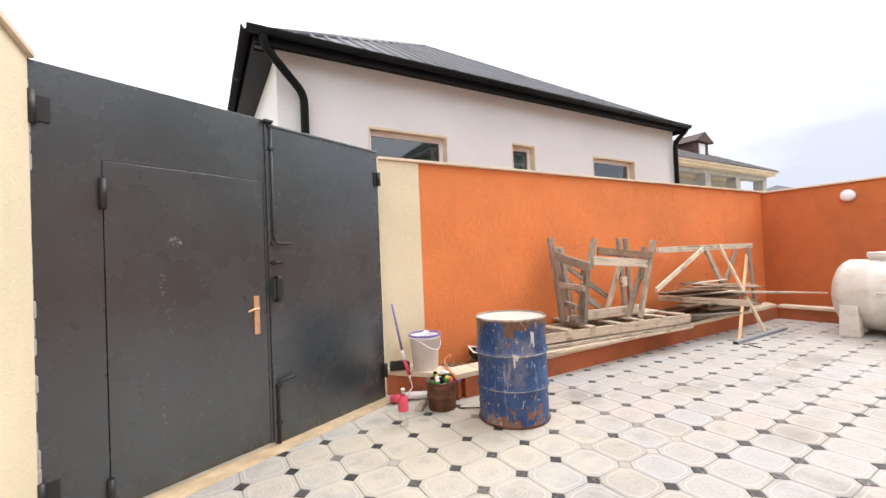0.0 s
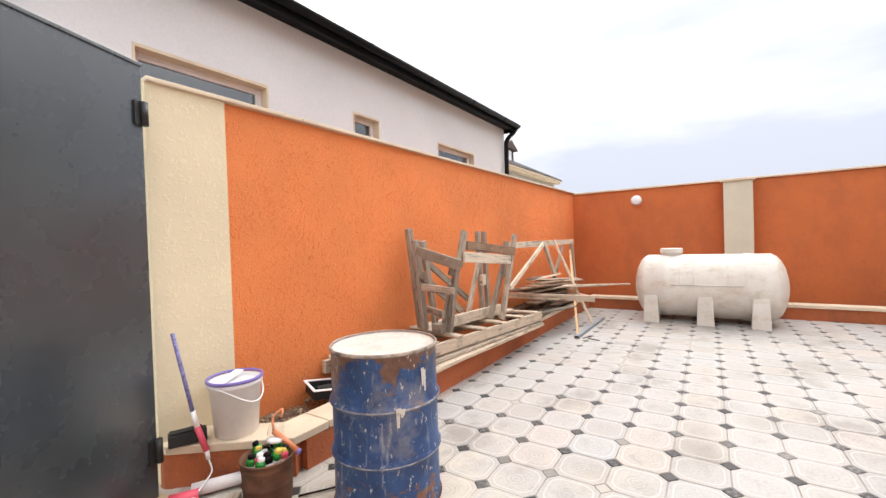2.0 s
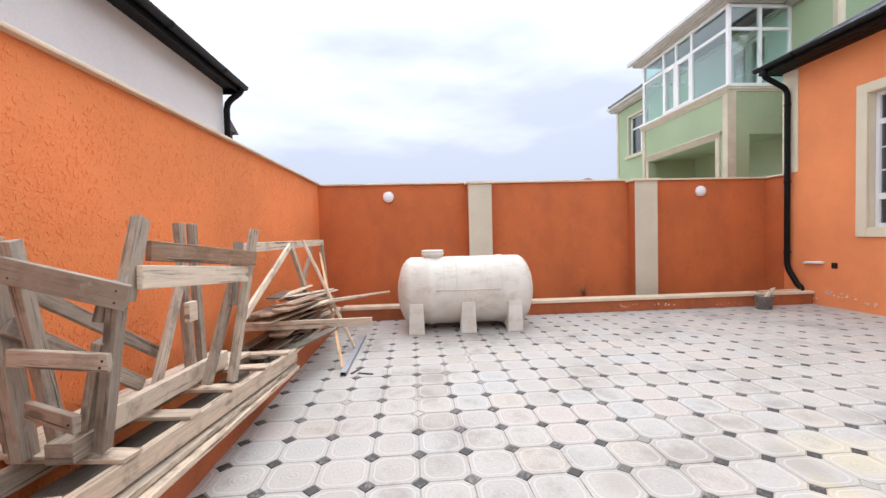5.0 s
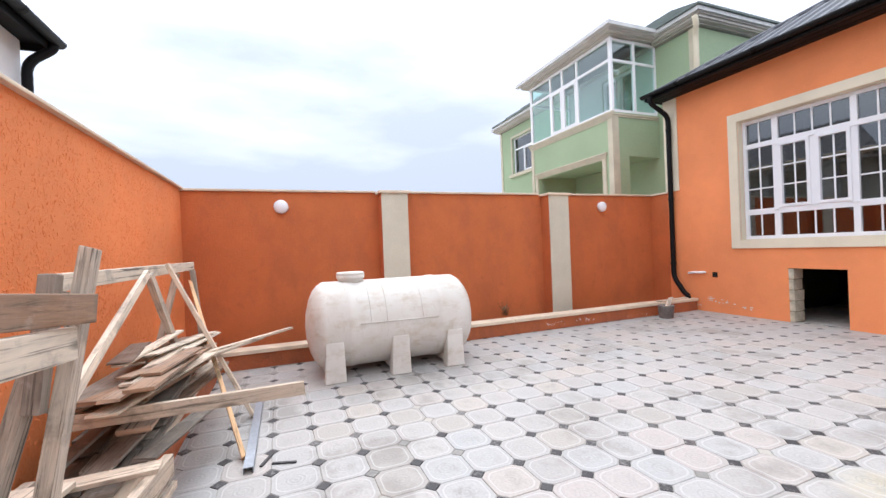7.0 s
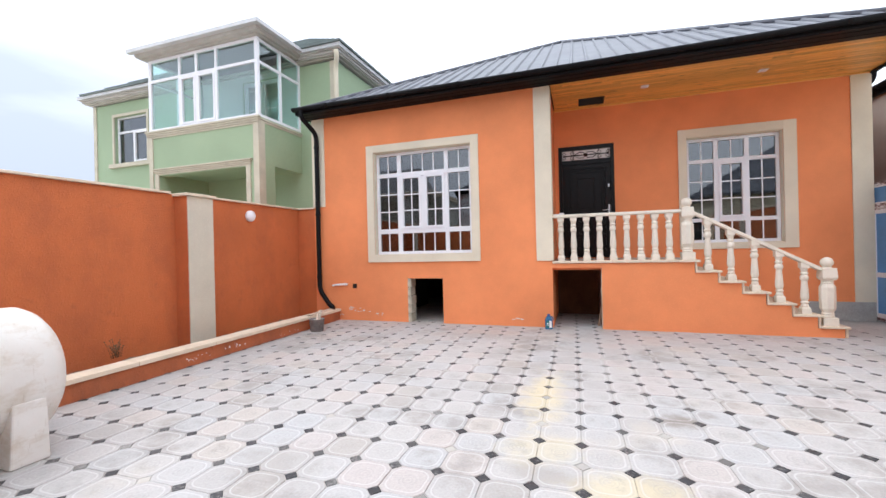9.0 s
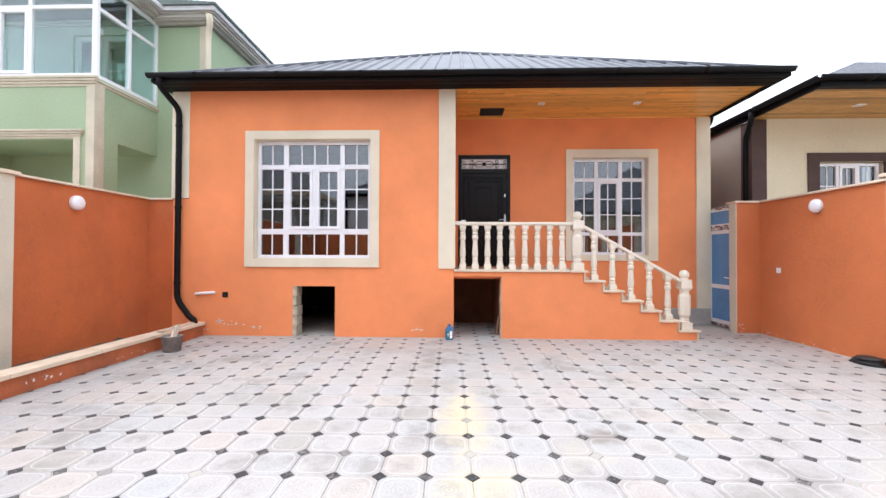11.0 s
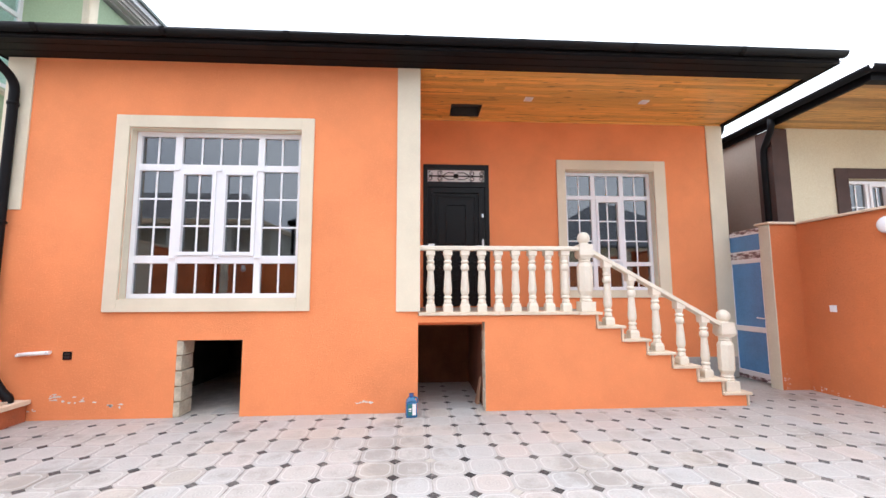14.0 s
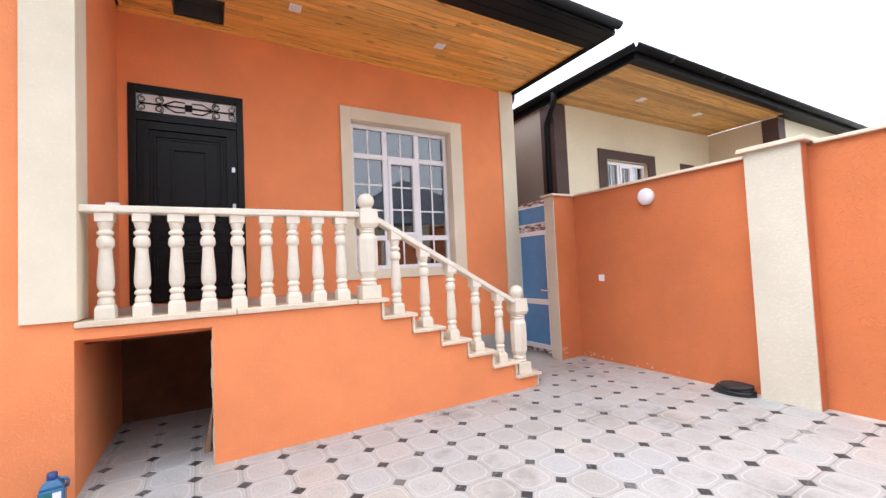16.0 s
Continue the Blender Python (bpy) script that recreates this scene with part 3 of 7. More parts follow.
# cream trim
for boxes in (((9.21, 9.515, FAC_Y, FAC_Y + 0.02, 2.36, EAVE_Z - 0.01), (9.49, 9.515, FAC_Y, FAC_Y - 0.3, 2.36, EAVE_Z - 0.01)),
              ((4.605, 4.89, FAC_Y, FAC_Y + 0.025, 1.165, EAVE_Z - 0.01), (4.605, 4.63, FAC_Y, FAC_Y - 0.27, 1.165, EAVE_Z - 0.01)),
              ((-0.595, -0.31, REC_Y, REC_Y + 0.022, 0.32, EAVE_Z + 0.02),)):
    b = Build()
    for q in boxes:
        b.box(*q)
    b.obj("corner_trim", M_CREAM_SMOOTH, house, 0.004)
for (o, i, y) in (((5.90, 8.22, 1.18, 3.52), W1, FAC_Y), ((0.46, 2.33, 1.29, 3.585), W2, REC_Y)):
    b = Build()
    b.box(o[0], i[0], y, y + 0.03, o[2], o[3]); b.box(i[1], o[1], y, y + 0.03, o[2], o[3])
    b.box(i[0], i[1], y, y + 0.03, o[2], i[2]); b.box(i[0], i[1], y, y + 0.03, i[3], o[3])
    e = 0.012
    b.box(i[0], i[0] + e, y, y - 0.1, i[2], i[3]); b.box(i[1] - e, i[1], y, y - 0.1, i[2], i[3])
    b.box(i[0] + e, i[1] - e, y, y - 0.1, i[2], i[2] + e); b.box(i[0] + e, i[1] - e, y, y - 0.1, i[3] - e, i[3])
    b.obj("window_surround", M_CREAM_SMOOTH, house, 0.004)
b = Build().box(-0.585, 0.35, REC_Y, REC_Y + 0.03, 0, 0.33)
b.obj("plinth", M_CONCRETE, house, 0.005)


def full_window(name, x0, x1, z0, z1, y, cells, mull, sash_cells, parent, glass=None, label="white plastic casement window with glazing bars"):
    """cells: (x0, x1, z0, z1, upright bars, level bars) as shares of the opening; each cell is framed by mullions round it."""
    w, h = x1 - x0, z1 - z0
    f = Build()
    t = 0.055
    f.box(x0, x0 + t, y - 0.07, y, z0, z1); f.box(x1 - t, x1, y - 0.07, y, z0, z1)
    f.box(x0 + t, x1 - t, y - 0.07, y, z0, z0 + t); f.box(x0 + t, x1 - t, y - 0.07, y, z1 - t, z1)
    for (a0, a1, c0, c1) in mull:
        f.box(x0 + a0 * w, x0 + a1 * w, y - 0.068, y - 0.003, z0 + c0 * h, z0 + c1 * h)
    win = f.obj(name, M_WHITE_PVC, parent, 0.004)
    g = Build()
    k = Build()
    for i, (a0, a1, c0, c1, nv, nh) in enumerate(cells):
        p0, p1, q0, q1 = x0 + a0 * w, x0 + a1 * w, z0 + c0 * h, z0 + c1 * h
        yy = y - 0.035
        if i in sash_cells:
            s = 0.045
            k.box(p0, p0 + s, y - 0.05, y + 0.015, q0, q1); k.box(p1 - s, p1, y - 0.05, y + 0.015, q0, q1)
            k.box(p0 + s, p1 - s, y - 0.05, y + 0.015, q0, q0 + s); k.box(p0 + s, p1 - s, y - 0.05, y + 0.015, q1 - s, q1)
            p0, p1, q0, q1 = p0 + s, p1 - s, q0 + s, q1 - s
        g.box(p0 - 0.01, p1 + 0.01, yy - 0.006, yy, q0 - 0.01, q1 + 0.01)
        r = 0.011
        for j in range(nv):
            xm = p0 + (p1 - p0) * (j + 1) / (nv + 1)
            k.box(xm - r, xm + r, yy - 0.002 + 0.003, yy + 0.012, q0, q1)
        for j in range(nh):
            zm = q0 + (q1 - q0) * (j + 1) / (nh + 1)
            k.box(p0, p1, yy + 0.0015, yy + 0.010, zm - r, zm + r)
    k.obj("sash", M_WHITE_PVC, win, 0.003)
    pane = g.obj("pane", glass or M_GLASS, win)
    pane.visible_shadow = False
    return win


# shares are counted from the window's x0 (east is x1)
full_window("window", W1[0] + 0.012, W1[1] - 0.012, W1[2] + 0.012, W1[3] - 0.012, FAC_Y - 0.10,
            [(0.024, 0.235, 0.802, 0.975, 1, 0), (0.274, 0.730, 0.802, 0.975, 3, 0), (0.773, 0.978, 0.802, 0.975, 1, 0),
             (0.024, 0.235, 0.250, 0.762, 1, 2), (0.274, 0.479, 0.250, 0.762, 1, 2), (0.517, 0.730, 0.250, 0.762, 1, 2), (0.773, 0.978, 0.250, 0.762, 1, 2),
             (0.024, 0.235, 0.03, 0.204, 1, 0), (0.274, 0.730, 0.03, 0.204, 3, 0), (0.773, 0.978, 0.03, 0.204, 1, 0)],
            [(0.235, 0.274, 0.026, 0.974), (0.730, 0.773, 0.026, 0.974), (0.026, 0.235, 0.762, 0.802), (0.274, 0.730, 0.762, 0.802), (0.773, 0.974, 0.762, 0.802),
             (0.026, 0.235, 0.204, 0.250), (0.274, 0.730, 0.204, 0.250), (0.773, 0.974, 0.204, 0.250), (0.479, 0.517, 0.250, 0.762)], (4, 5), house)
# hinge covers on the casements
for xs_ in (0.255, 0.50, 0.752):
    for zs_ in (0.768, 0.238):
        xx, zz = W1[0] + 0.012 + xs_ * 1.991, W1[2] + 0.012 + zs_ * 2.028
        Build().box(xx - 0.03, xx + 0.03, FAC_Y - 0.10, FAC_Y - 0.082, zz - 0.012, zz + 0.012).obj("window_hinge", M_WHITE_PVC, house, 0.003)
full_window("window", W2[0] + 0.012, W2[1] - 0.012, W2[2] + 0.012, W2[3] - 0.012, REC_Y - 0.10,
            [(0.04, 0.31, 0.80, 0.975, 1, 0), (0.36, 0.64, 0.80, 0.975, 1, 0), (0.69, 0.96, 0.80, 0.975, 1, 0),
             (0.04, 0.31, 0.235, 0.765, 1, 2), (0.36, 0.64, 0.235, 0.765, 1, 2), (0.69, 0.96, 0.235, 0.765, 1, 2),
             (0.04, 0.31, 0.03, 0.20, 1, 0), (0.36, 0.64, 0.03, 0.20, 1, 0), (0.69, 0.96, 0.03, 0.20, 1, 0)],
            [(0.31, 0.36, 0.028, 0.972), (0.64, 0.69, 0.028, 0.972), (0.036, 0.31, 0.765, 0.80), (0.36, 0.64, 0.765, 0.80), (0.69, 0.964, 0.765, 0.80),
             (0.036, 0.31, 0.20, 0.235), (0.36, 0.64, 0.20, 0.235), (0.69, 0.964, 0.20, 0.235)], (4,), house)


# entrance door with a fanlight grille
M_DOOR = speckled("black_brown_door_leaf", (0.005, 0.004, 0.0045), 0.34, 0.2, 20, 160, 0.06, 0.001)
M_DOOR.node_tree.nodes["Principled BSDF"].inputs["Specular IOR Level"].default_value = 0.22
b = Build()
dx0, dx1, dz0, dz1 = DOOR
yd = REC_Y + 0.012
b.box(dx0, dx0 + 0.07, yd - 0.12, yd, dz0, dz1); b.box(dx1 - 0.07, dx1, yd - 0.12, yd, dz0, dz1)
b.box(dx0 + 0.07, dx1 - 0.07, yd - 0.12, yd, dz1 - 0.08, dz1); b.box(dx0 + 0.07, dx1 - 0.07, yd - 0.12, yd, 3.10, 3.19)
door = b.obj("door", M_DOOR, house, 0.004)
b = Build()
b.box(dx0 + 0.072, dx1 - 0.072, yd - 0.08, yd - 0.02, dz0 + 0.02, 3.098)
b.box(3.60, 4.42, yd - 0.02, yd - 0.008, 1.3, 3.04)
for bx in ((3.60, 4.42, 3.0, 3.05), (3.60, 3.65, 1.3, 3.0), (4.37, 4.42, 1.3, 3.0)):
    b.box(bx[0], bx[1], yd - 0.008, yd + 0.022, bx[2], bx[3])
for (z0, z1) in ((2.02, 2.98), (1.78, 1.94), (1.32, 1.70)):
    x0, x1 = 3.66, 4.36
    for k, (i, d) in enumerate(((0.0, 0.014), (0.028, 0.022), (0.056, 0.008))):
        for bx in ((x0 + i, x1 - i, z0 + i, z0 + i + 0.024), (x0 + i, x1 - i, z1 - i - 0.024, z1 - i), (x0 + i, x0 + i + 0.024, z0 + i + 0.024, z1 - i - 0.024), (x1 - i - 0.024, x1 - i, z0 + i + 0.024, z1 - i - 0.024)):
            b.box(bx[0], bx[1], yd - 0.008, yd - 0.008 + d, bx[2], bx[3])
for (x0, x1, z0, z1) in ((3.84, 4.18, 2.16, 2.82), (3.80, 4.22, 1.42, 1.60)):
    for bx in ((x0, x1, z0, z0 + 0.025), (x0, x1, z1 - 0.025, z1), (x0, x0 + 0.025, z0 + 0.025, z1 - 0.025), (x1 - 0.025, x1, z0 + 0.025, z1 - 0.025)):
        b.box(bx[0], bx[1], yd - 0.008, yd + 0.016, bx[2], bx[3])
b.obj("leaf", M_DOOR, door, 0.004)
M_CHROME = Mat("brushed_chrome", (0.62, 0.62, 0.64), 0.3, 1.0).m
b = Build()
b.box(3.565, 3.60, yd - 0.02, yd - 0.004, 2.0, 2.24)
b.tube([(3.582, yd - 0.004, 2.13), (3.582, yd + 0.045, 2.13)], 0.009)
b.tube([(3.582, yd + 0.045, 2.13), (3.71, yd + 0.045, 2.125)], 0.010)
b.obj("handle", M_CHROME, door, 0.003)
Build().box(3.565, 3.60, yd - 0.02, yd - 0.002, 2.60, 2.66).obj("lock_plate", M_CHROME, door, 0.003)
b = Build().box(dx0 + 0.07, dx1 - 0.07, yd - 0.07, yd - 0.06, 3.19, dz1 - 0.08)
b.obj("fanlight", Mat("frosted_white_glass", (0.90, 0.88, 0.87), 0.25).m, door)
b = Build()
zc, yg = 3.295, yd - 0.045
b.tube([(3.56, yg, zc), (4.46, yg, zc)], 0.009, 8)


def scroll(cx, cz, r, turns, a0, hand):
    pts = []
    for i in range(int(18 * turns) + 1):
        a = a0 + hand * 2 * math.pi * i / 18
        rr = r * (1 - 0.62 * i / (18 * turns))
        pts.append((cx + rr * math.cos(a), yg, cz + rr * math.sin(a)))
    return pts


for s in (-1, 1):
    for v in (-1, 1):
        b.tube(scroll(4.01 + s * 0.27, zc + v * 0.05, 0.045, 1.3, v * math.pi / 2, s * v), 0.006, 6)
        b.tube(scroll(4.01 + s * 0.42, zc + v * 0.045, 0.04, 1.2, v * math.pi / 2, -s * v), 0.005, 6)
        b.tube([(4.01 + s * 0.03, yg, zc + v * 0.055), (4.01 + s * 0.13, yg, zc + v * 0.06), (4.01 + s * 0.24, yg, zc)], 0.007, 6)
b.box(3.975, 4.045, yg - 0.012, yg + 0.012, zc - 0.035, zc + 0.035)
b.obj("grille", M_BLACK_METAL, door)

# porch deck, stair and its side wall
b = Build()
wall_with_holes(b, "x", FAC_Y, FAC_Y - 0.22, 2.46, 4.63, -0.1, 1.11, [(3.825, 4.628, -0.1, 1.035)])
b.box(2.46, 4.63, FAC_Y - 0.22, REC_Y, 0.99, 1.11)
b.box(2.46, 3.825, FAC_Y - 0.22, REC_Y, -0.1, 0.99)
for i in range(6):
    x1 = 2.46 - 0.309 * i
    b.box(x1 - 0.309, x1, FAC_Y, REC_Y + 0.002, -0.1, 0.945 - 0.163 * i)
b.obj("stair_base", M_ORANGE, house)
# added dark brown panels that paint the shade under the porch deck
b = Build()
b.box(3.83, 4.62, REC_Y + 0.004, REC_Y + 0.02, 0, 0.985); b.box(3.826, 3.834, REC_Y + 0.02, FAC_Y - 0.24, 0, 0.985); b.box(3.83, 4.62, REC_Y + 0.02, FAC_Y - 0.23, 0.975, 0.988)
b.obj("cellar_lining", speckled("shade_brown_plaster", (0.13, 0.05, 0.025), 0.95, 0.2), house)
b = Build()
coping(b, 2.685, 4.625, FAC_Y - 0.30, FAC_Y + 0.03, 1.115, 1.155, 1.0)
b.box(2.385, 2.68, FAC_Y - 0.30, FAC_Y + 0.042, 1.112, 1.148)
for i in range(7):
    xr = 2.42 - 0.309 * i
    zt = 0.98 - 0.163 * i
    if i < 6:
        b.box(xr - 0.325, xr + 0.03, REC_Y + 0.01, FAC_Y + 0.035, zt - 0.033, zt)
    b.box(xr + 0.002, xr + 0.030, REC_Y + 0.01, FAC_Y + 0.006, zt + 0.001, zt + 0.128)
b.obj("tread", M_STONE, house, 0.006)
b = Build().box(2.43, 4.62, REC_Y + 0.03, FAC_Y - 0.305, 1.112, 1.15)
b.obj("porch_floor", speckled("grey_porch_tile", (0.45, 0.42, 0.38), 0.5, 0.1, 5, 60), house)


# ---- balustrade ----
BAL_Y = FAC_Y - 0.10


def baluster_mesh(h, slope=0.0):
    """Square foot, rings, a vase that swells low down, a drum, rings and a square cap."""
    k = h / 0.742
    prof = [(0.046, 0.098), (0.049, 0.112), (0.046, 0.132), (0.039, 0.146), (0.037, 0.152), (0.047, 0.158), (0.051, 0.170), (0.047, 0.184), (0.037, 0.190), (0.036, 0.198),
            (0.042, 0.206), (0.049, 0.226), (0.052, 0.252), (0.051, 0.285), (0.046, 0.360), (0.041, 0.430), (0.037, 0.490), (0.041, 0.497), (0.051, 0.508), (0.053, 0.530), (0.051, 0.556), (0.043, 0.570),
            (0.037, 0.576), (0.036, 0.584), (0.047, 0.590), (0.051, 0.602), (0.047, 0.614), (0.036, 0.620), (0.036, 0.628), (0.041, 0.640), (0.047, 0.665), (0.048, 0.684)]
    b = Build()
    b.box(-0.057, 0.057, -0.057, 0.057, 0.0, 0.074)
    b.hull([(-0.057, -0.057, 0.074), (0.057, -0.057, 0.074), (0.057, 0.057, 0.074), (-0.057, 0.057, 0.074), (-0.046, -0.046, 0.100), (0.046, -0.046, 0.100), (0.046, 0.046, 0.100), (-0.046, 0.046, 0.100)],
           [(0, 3, 2, 1), (4, 5, 6, 7), (0, 1, 5, 4), (1, 2, 6, 5), (2, 3, 7, 6), (3, 0, 4, 7)])
    b.lathe([(r, z * k) for r, z in prof], 20)
    w = 0.054
    b.hull([(-w, -w, h - 0.062), (w, -w, h - 0.062), (w, w, h - 0.062), (-w, w, h - 0.062),
            (-w, -w, h - slope * w), (w, -w, h + slope * w), (w, w, h + slope * w), (-w, w, h - slope * w)],
           [(0, 3, 2, 1), (4, 5, 6, 7), (0, 1, 5, 4), (1, 2, 6, 5), (2, 3, 7, 6), (3, 0, 4, 7)])
    return b


balustrade = thing("balustrade", "cream cast-stone balustrade with turned balusters on porch and stair", "balustrade")
first = baluster_mesh(0.752).obj("baluster", M_CARVED, balustrade, 0.004, pose(4.475, BAL_Y, 1.155))
for i in range(1, 9):
    o = new("baluster", first.data); o.parent = balustrade
    o.matrix_basis = pose(4.475 - 0.2112 * i, BAL_Y, 1.155, random.uniform(-0.4, 0.4), random.uniform(-0.4, 0.4), random.uniform(-3, 3))
    md = o.modifiers.new("bevel", "BEVEL"); md.width, md.segments, md.limit_method = 0.004, 2, "ANGLE"
slope = 0.1735 / 0.307
for i in range(5):
    baluster_mesh(0.778 - 0.0105 * i, slope).obj("baluster", M_CARVED, balustrade, 0.004, pose(2.252 - 0.307 * i, BAL_Y, 0.98 - 0.163 * i, 0, 0, random.uniform(-1, 1)))


def newel(x, z):
    b = Build()
    b.box(-0.09, 0.09, -0.09, 0.09, 0, 0.12)
    b.lathe([(0.07, 0.12), (0.078, 0.14), (0.064, 0.155), (0.078, 0.172), (0.064, 0.19), (0.070, 0.20)], 24)
    b.lathe([(0.068, 0.20), (0.093, 0.25), (0.097, 0.42), (0.095, 0.56), (0.072, 0.61)], 8, sq=True)
    b.lathe([(0.066, 0.61), (0.077, 0.622), (0.064, 0.635), (0.077, 0.650), (0.066, 0.664)], 24)
    b.hull([(-0.072, -0.072, 0.662), (0.072, -0.072, 0.662), (0.072, 0.072, 0.662), (-0.072, 0.072, 0.662), (-0.091, -0.091, 0.70), (0.091, -0.091, 0.70), (0.091, 0.091, 0.70), (-0.091, 0.091, 0.70)],
           [(0, 3, 2, 1), (4, 5, 6, 7), (0, 1, 5, 4), (1, 2, 6, 5), (2, 3, 7, 6), (3, 0, 4, 7)])
    b.hull([(-0.091, -0.091, 0.70), (0.091, -0.091, 0.70), (0.091, 0.091, 0.70), (-0.091, 0.091, 0.70), (-0.082, -0.082, 0.838), (0.082, -0.082, 0.838), (0.082, 0.082, 0.838), (-0.082, 0.082, 0.838)],
           [(0, 3, 2, 1), (4, 5, 6, 7), (0, 1, 5, 4), (1, 2, 6, 5), (2, 3, 7, 6), (3, 0, 4, 7)])
    b.lathe([(0.066, 0.836), (0.054, 0.846), (0.054, 0.856)] + [(0.078 * math.cos(a), 0.918 + 0.078 * math.sin(a)) for a in [radians(d) for d in range(-52, 91, 12)]] + [(0.004, 0.996)], 24)
    return b.obj("newel", M_CARVED, balustrade, 0.007, pose(x, BAL_Y, z))


newel(2.532, 1.150)
newel(0.752, 0.163)
b = Build()
b.box(2.62, 4.63, BAL_Y - 0.07, BAL_Y + 0.07, 1.907, 1.960)
b.obj("handrail", M_CARVED, balustrade, 0.012)
b = Build()
zr = 0.98 + 0.778 + 0.026
b.bar((2.452, BAL_Y, zr + slope * 0.20), (0.832, BAL_Y, zr - slope * 1.42), 0.125, 0.050)
b.obj("handrail", M_CARVED, balustrade, 0.01)


# ---- roof of the house ----
def ribbed_slope(b, p0, p1, apex0, apex1, step=0.25, rib=0.028):
    """A roof slope between the eave p0-p1 and the ridge apex0-apex1, with ribs running up it."""
    p0, p1, a0, a1 = Vector(p0), Vector(p1), Vector(apex0), Vector(apex1)
    if (a0 - a1).length < 1e-3:
        b.hull([p0, p1, a0], [(0, 1, 2)])
    else:
        b.hull([p0, p1, a1, a0], [(0, 1, 2, 3)])
    e = (p1 - p0); ln = e.length; e.normalize()
    nrm = e.cross(a0 - p0).normalized()
    if nrm.z < 0:
        nrm = -nrm
    up = nrm.cross(e).normalized()
    if up.z < 0:
        up = -up
    H = (a0 - p0).dot(up)
    s0, s1 = (a0 - p0).dot(e), (a1 - p0).dot(e)
    n = int(ln / step)
    for i in range(1, n):
        s = ln * i / n
        if s < s0:
            h = H * s / s0
        elif s > s1:
            h = H * (ln - s) / max(1e-6, ln - s1)
        else:
            h = H
        if h < 0.1:
            continue
        a = p0 + e * s + nrm * 0.004
        c = a + up * h
        w = e * 0.03; t = e * 0.014; r = nrm * rib
        b.hull([a - w, a + w, a + t + r, a - t + r, c - w, c + w, c + t + r, c - t + r], [(0, 1, 2, 3), (4, 7, 6, 5), (1, 5, 6, 2), (2, 6, 7, 3), (3, 7, 4, 0)])


def gutter_run(b, p, q, out, r=0.065):
    """A half-round eaves gutter from p to q with joint collars; out: the side away from the wall."""
    p, q, o = Vector(p), Vector(q), Vector(out)
    pr = [(math.cos(a) * r, math.sin(a) * r) for a in [math.pi + math.pi * i / 8 for i in range(9)]]
    inner = [(x * 0.86, y * 0.86) for x, y in reversed(pr)]

    def ring(c, k):
        return [c + o * (x * k) + Vector((0, 0, y * k)) for x, y in pr + inner]
    rows = [(p, 1), (q, 1)]
    d = (q - p)
    m = len(pr) + len(inner)
    v = [[b.bm.verts.new(x) for x in ring(c, k)] for c, k in rows]
    for i in range(m):
        j = (i + 1) % m
        f = b.bm.faces.new((v[0][i], v[0][j], v[1][j], v[1][i])); f.smooth = i not in (8, 17)
    b.bm.faces.new(v[0]); b.bm.faces.new(v[1][::-1])
    n = int(d.length / 1.3)
    for i in range(1, n + 1):
        c = p + d * (i / (n + 0.6))
        e = d.normalized() * 0.03
        w = [[b.bm.verts.new(x) for x in [c + s * e + o * (x * 1.08) + Vector((0, 0, y * 1.08)) for x, y in pr]] for s in (-1, 1)]
        for k in range(8):
            b.bm.faces.new((w[0][k], w[0][k + 1], w[1][k + 1], w[1][k]))


EX0, EX1, EY0 = -0.60, 9.58, -4.37
APEX = (4.55, -9.3, 7.1)
b = Build()
ribbed_slope(b, (EX0, EY0, 4.31), (EX1, EY0, 4.31), APEX, APEX)
ribbed_slope(b, (EX1, EY0, 4.31), (EX1, -14.6, 4.31), APEX, APEX)
ribbed_slope(b, (EX1, -14.6, 4.31), (EX0, -14.6, 4.31), APEX, APEX)
ribbed_slope(b, (EX0, -14.6, 4.31), (EX0, EY0, 4.31), APEX, APEX)
for c in ((EX0, EY0), (EX1, EY0)):
    b.tube([(c[0], c[1], 4.32), (APEX[0], APEX[1], APEX[2] + 0.02)], 0.05, 8)
b.obj("roof", M_ROOF, house)
b = Build()
b.box(EX0, EX1, FAC_Y + 0.001, EY0 - 0.001, EAVE_Z, EAVE_Z + 0.03)
b.box(9.49, EX1, FAC_Y, -14.6, EAVE_Z, EAVE_Z + 0.03)
b.box(EX0, -0.57, FAC_Y - 0.002, -14.6, EAVE_Z + 0.004, EAVE_Z + 0.03)
b.box(EX0, EX1, EY0, EY0 + 0.022, EAVE_Z - 0.01, 4.31)
b.box(EX1, EX1 + 0.022, EY0 + 0.022, -14.6, EAVE_Z - 0.01, 4.31)
b.box(EX0 - 0.022, EX0, EY0 + 0.022, -14.6, EAVE_Z - 0.01, 4.31)
for i in range(1, 4):
    b.box(EX0, EX1, FAC_Y + 0.15 * i - 0.004, FAC_Y + 0.15 * i + 0.004, EAVE_Z - 0.006, EAVE_Z)
b.obj("eave_soffit", M_BLACK_METAL, house)
b = Build()
gutter_run(b, (EX0 - 0.02, EY0 + 0.085, 4.315), (EX1 + 0.03, EY0 + 0.085, 4.315), (0, 1, 0))
b.obj("gutter", M_BLACK_METAL, house)
b = Build()
px, py = 9.355, FAC_Y + 0.075
b.tube(arc([(px + 0.06, EY0 + 0.08, 4.27), (px + 0.06, EY0 + 0.08, 4.13), (px, py, 3.88), (px, py, 0.62), (px - 0.27, py + 0.06, 0.33), (px - 0.36, py + 0.08, 0.28), (px - 0.36, py + 0.085, 0.22)]), 0.047, 14)
